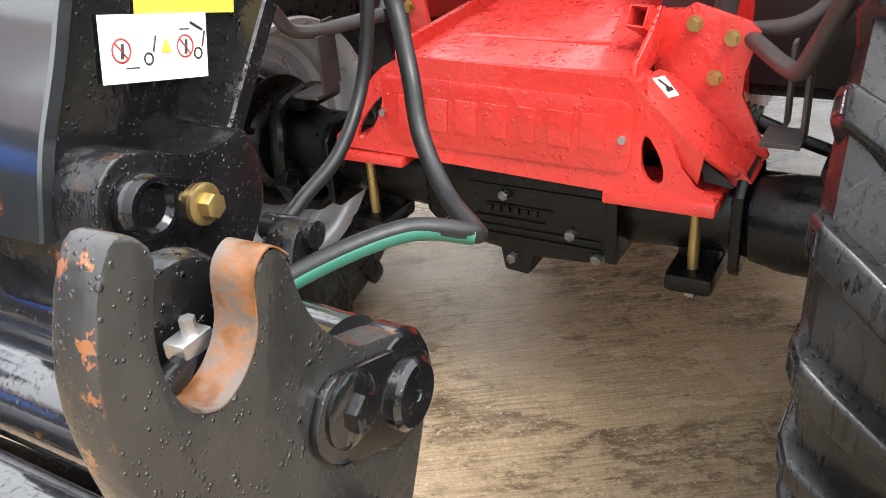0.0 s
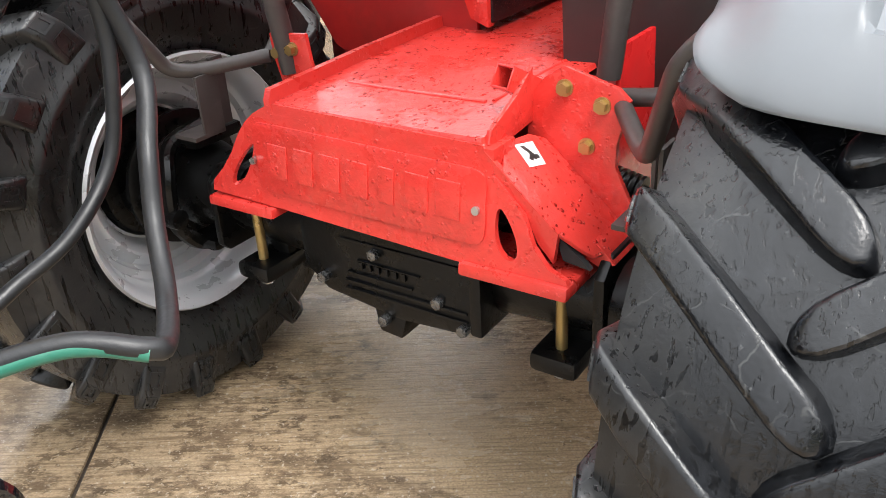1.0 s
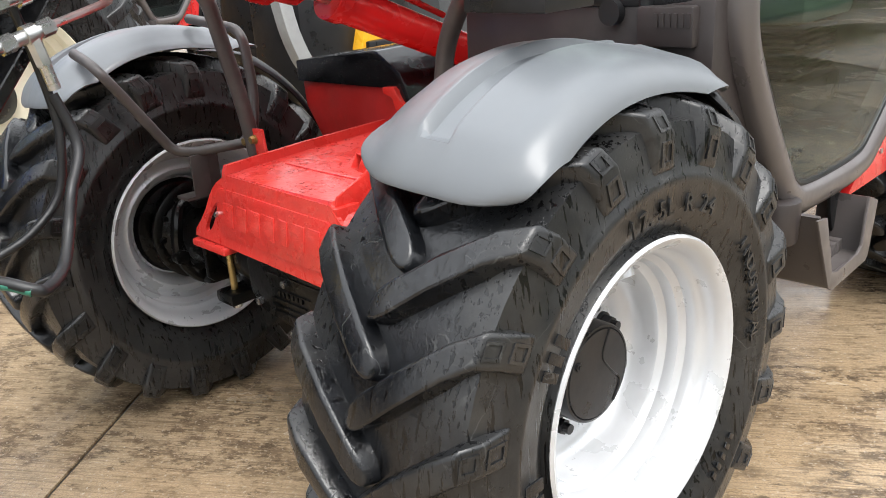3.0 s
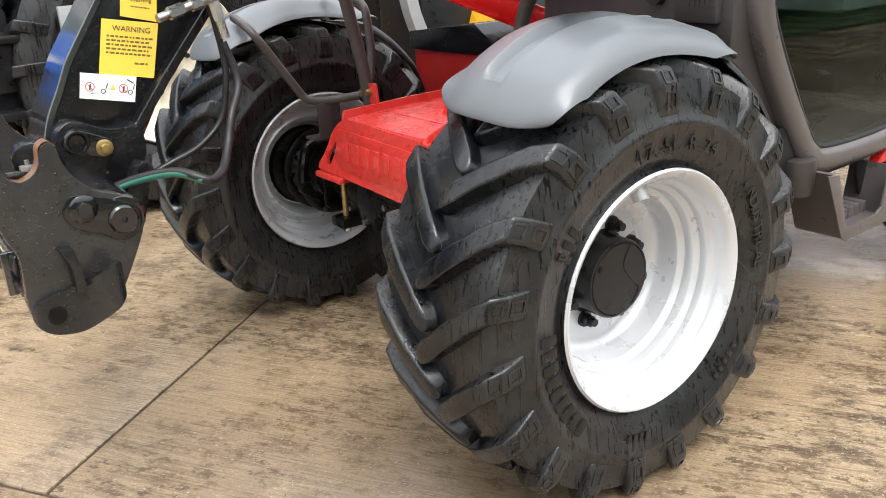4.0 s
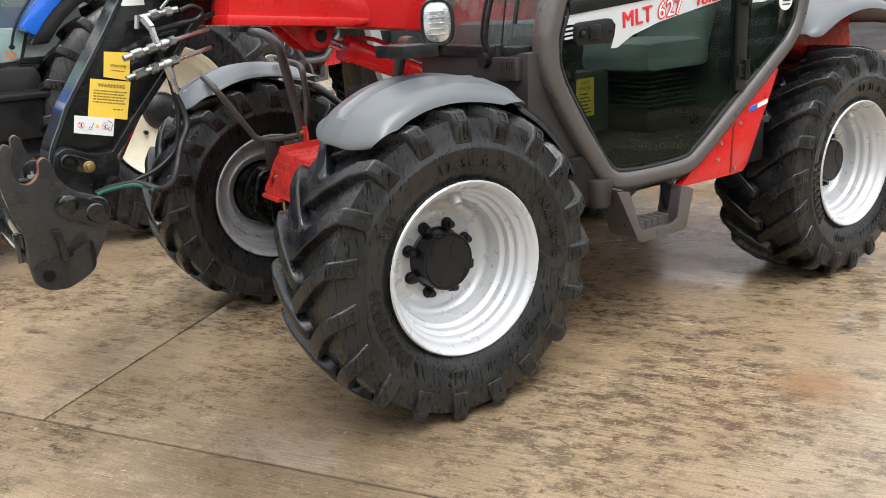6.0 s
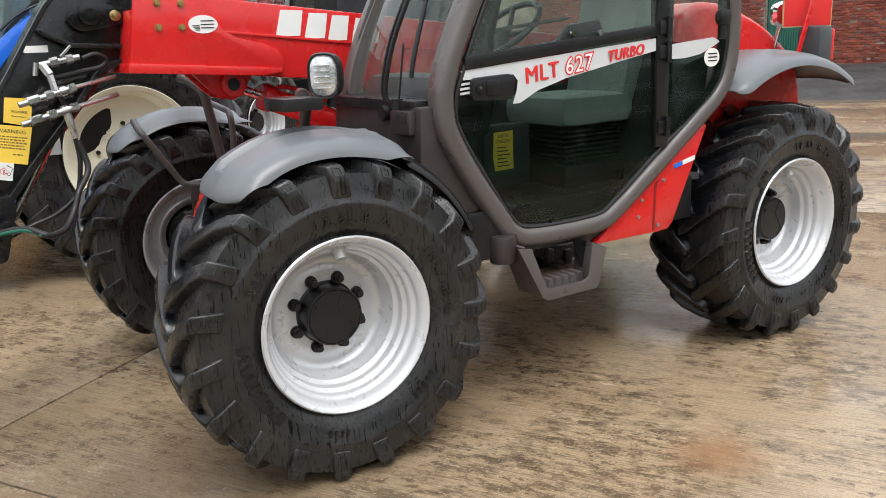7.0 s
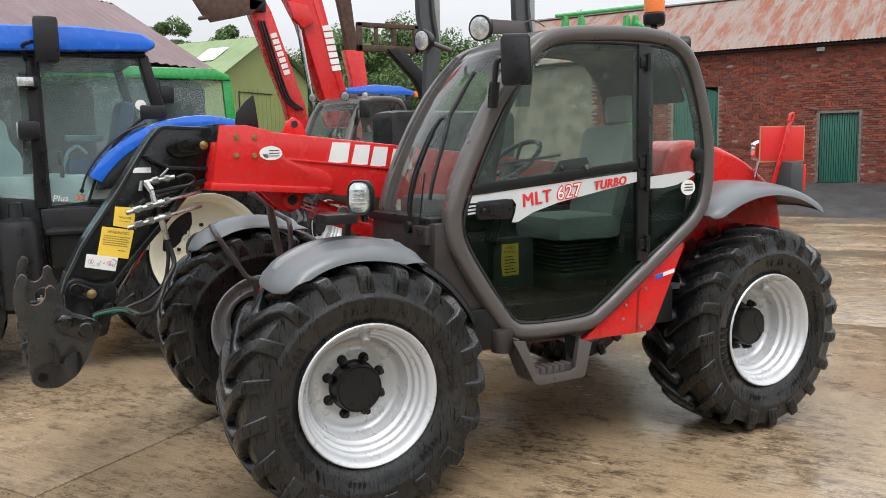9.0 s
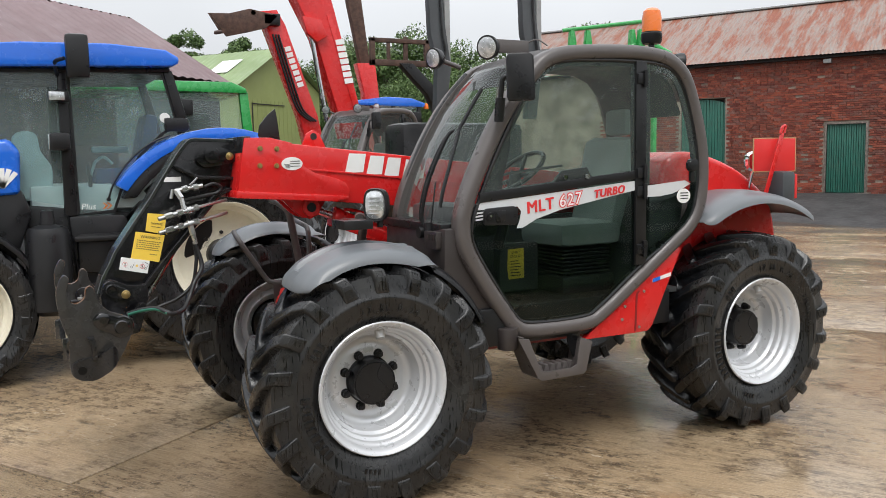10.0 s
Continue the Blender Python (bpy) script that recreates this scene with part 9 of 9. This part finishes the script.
corrugated(bm, E0 + nv * 5.37 - Vector((0, 0, 0.15)), E1 + nv * 5.37 - Vector((0, 0, 0.15)), E0 + RISE, 0.30, 0.02, 4)
part("roof", bm, purple_roof, ps, "purple-brown corrugated sheet roof", 80)
bm = bmesh.new()
PM = Matrix(((dv.x, nv.x, 0, E0.x), (dv.y, nv.y, 0, E0.y), (0, 0, 1, 0), (0, 0, 0, 1)))
L = (E1 - E0).length
prism(bm, [(0, -0.2), (0, 3.85), (2.56, 5.38), (5.12, 3.85), (5.12, -0.2)], "x", 0.0, L - 0.15, 0, PM)
part("wall", bm, dark_gap, ps, "dark timber walls")

# green shed
gs = thing("green_shed", "pale green sheet-clad shed with a skylight", "shed")
GW = Matrix(((0.814, 0.58, 0, 6.61), (0.58, -0.814, 0, 24.76), (0, 0, 1, 0), (0, 0, 0, 1)))
bm = bmesh.new()
prism(bm, [(0, -0.2), (0, 4.75), (2.41, 6.12), (4.82, 4.75), (4.82, -0.2)], "y", -9.0, 0.0, 0.0, GW)
part("wall", bm, shed_green, gs, "pale green sheet walls")
bm = bmesh.new()
for x0 in (-0.2, 5.02):
    corrugated(bm, GW @ Vector((x0, 0.2, 4.70)), GW @ Vector((x0, -9.2, 4.70)), GW @ Vector((2.41, 0.2, 6.2)), 0.25, 0.012, 4)
part("roof", bm, shed_roof_green, gs, "green corrugated roof", 80)
bm = bmesh.new()
a, b, c = GW @ Vector((0.75, -1.0, 5.26)), GW @ Vector((0.75, -1.9, 5.26)), GW @ Vector((1.6, -1.0, 5.765))
prism(bm, [(0, 0), (1, 0), (1, 1), (0, 1)], "z", 0.02, 0.04, 0, Matrix(((b.x - a.x, c.x - a.x, 0, a.x), (b.y - a.y, c.y - a.y, 0, a.y), (b.z - a.z, c.z - a.z, 1, a.z), (0, 0, 0, 1))))
part("skylight", bm, white_paint, gs, "white roof skylight")
bm = bmesh.new()
box(bm, (0.75, 0.01, 0.0), (0.78, 0.03, 4.2), 0, GW)
box(bm, (0.75, 0.01, 4.15), (2.6, 0.03, 4.18), 0, GW)
box(bm, (0.72, 0.02, 2.9), (0.80, 0.06, 3.05), 0, GW)
part("door_seams", bm, dark_gap, gs)
bm = bmesh.new()
for x in range(14):
    box(bm, (0.1 + x * 0.24, 0.0, 0.0), (0.12 + x * 0.24, 0.012, 4.3), 0, GW)
part("sheet_ribs", bm, shed_green, gs)


# ---- trees ----
def tree(name, x, y, h, r, seed, base=0.0, label="dense dark green broadleaf tree"):
    rng = random.Random(seed)
    t = thing(name, label, "tree", (x, y, base), "trees behind the yard")
    bm = bmesh.new()
    rod(bm, (0, 0, -0.3), (0.2, 0, h * 0.6), h * 0.03, 10, h * 0.012)
    for i in range(7):
        a = rng.uniform(0, 6.28)
        z = h * rng.uniform(0.3, 0.6)
        rod(bm, (0.1, 0, z), (r * 0.6 * math.cos(a), r * 0.6 * math.sin(a), z + h * 0.2), h * 0.012, 6, h * 0.004)
    part("trunk", bm, bark, t)
    verts, faces = [], []
    blobs = [(Vector((rng.gauss(0, 0.42) * r, rng.gauss(0, 0.42) * r, h * rng.uniform(0.38, 0.92))), r * rng.uniform(0.22, 0.42)) for _ in range(40)]
    for c, br in blobs:
        for _ in range(420):
            d = Vector((rng.gauss(0, 1), rng.gauss(0, 1), rng.gauss(0, 1))).normalized()
            p = c + d * br * rng.uniform(0.6, 1.08)
            s = rng.uniform(0.045, 0.12) * (h / 10)
            u = Vector((rng.gauss(0, 1), rng.gauss(0, 1), rng.gauss(0, 1))).normalized()
            v = u.cross(d)
            if v.length < 0.1:
                continue
            v.normalize()
            i = len(verts)
            verts += [p - u * s, p + v * s * 0.55, p + u * s, p - v * s * 0.55]
            faces.append((i, i + 1, i + 2, i + 3))
    me = bpy.data.meshes.new("crown")
    me.from_pydata([tuple(v) for v in verts], [], faces)
    me.materials.append(leaf)
    o = new("crown", me)
    o.parent = t
    o["kind"] = "stuff"


for i, (x, y, h, r) in enumerate(((10.9, 52.2, 11.2, 1.5), (12.6, 51.2, 9.9, 1.6), (14.0, 50.4, 10.8, 1.3), (16.4, 48.2, 8.6, 2.4), (18.6, 46.8, 8.2, 2.6), (20.0, 46.6, 10.3, 2.6), (22.3, 45.4, 10.8, 2.8), (24.4, 44.4, 10.2, 3.0), (26.6, 44.0, 10.0, 3.0), (28.6, 42.6, 9.4, 3.0), (19.6, 42.0, 7.0, 2.4), (22.4, 40.6, 7.4, 2.6), (25.0, 39.0, 7.2, 2.6))):
    tree("tree", x, y, h, r, 40 + i)
tree("tree", 29.5, 36.0, 10.4, 1.8, 77)


def hedge(x0, x1, y, h, seed):
    """A clipped hedge along the yard's open side, mirrored in the glass."""
    rng = random.Random(seed)
    verts, faces = [], []
    for _ in range(26000):
        x = rng.uniform(x0, x1)
        top = h * (0.9 + 0.1 * math.sin(x * 1.7) + 0.05 * math.sin(x * 5.1))
        p = Vector((x, y + rng.gauss(0, 0.28), top * rng.random() ** 0.7))
        u = Vector((rng.gauss(0, 1), rng.gauss(0, 1), rng.gauss(0, 1))).normalized()
        v = u.cross(Vector((rng.gauss(0, 1), rng.gauss(0, 1), rng.gauss(0, 1)))).normalized()
        q = rng.uniform(0.05, 0.11)
        i = len(verts)
        verts += [tuple(p - u * q), tuple(p + v * q * 0.6), tuple(p + u * q), tuple(p - v * q * 0.6)]
        faces.append((i, i + 1, i + 2, i + 3))
    me = bpy.data.meshes.new("hedge")
    me.from_pydata(verts, [], faces)
    me.materials.append(leaf)
    tagged(new("hedge", me), "dense clipped green hedge beside the yard", "hedge", "", "stuff")


hedge(3.0, 19.0, -8.5, 2.6, 5)


# the yard behind at its true distance: a place, where it goes, and its size
def settle(ob, place, goes, size):
    ob.matrix_basis = Matrix.Translation(goes) @ Matrix.Scale(size, 4) @ Matrix.Translation(-Vector(place)) @ ob.matrix_basis


settle(bt, (-0.9, 3.4, 1.0), (-1.031, 2.935, 0.966), 0.96)
settle(ld, (3.1, 3.4, 3.2), (2.775, 2.945, 3.081), 0.96)
settle(pf, (3.0, 4.9, 3.1), (2.640, 4.331, 2.961), 0.96)
settle(ym, (3.6, 3.6, 0.9), (3.239, 3.071, 0.871), 0.96)
settle(gt, (1.6, 7.8, 2.5), (1.116, 6.532, 2.313), 0.92)
settle(t2, (3.5, 9.3, 2.5), (2.808, 7.844, 2.292), 0.92)
settle(t3, (4.6, 13.2, 4.0), (3.716, 11.326, 3.614), 0.92)
settle(ms, (6.0, 12.5, 4.0), (5.008, 10.691, 3.626), 0.92)
settle(b2, (6.55, 12.3, 3.0), (5.511, 10.486, 2.710), 0.92)
settle(gi, (7.4, 6.4, 3.7), (6.436, 5.259, 3.443), 0.92)
settle(barn, (23.5, 14.8, 0.62), (20.876, 12.483, 0.501), 0.92)
settle(ps, (0.0, 12.7, 4.5), (-0.459, 10.939, 4.077), 0.92)
settle(gs, (8.5, 24.0, 5.0), (6.999, 20.891, 4.376), 0.92)
for ob in [o for o in scene.objects if o.name.split(".")[0] == "tree"]:
    settle(ob, (22.0, 45.0, 8.0), (18.772, 39.452, 6.834), 0.92)
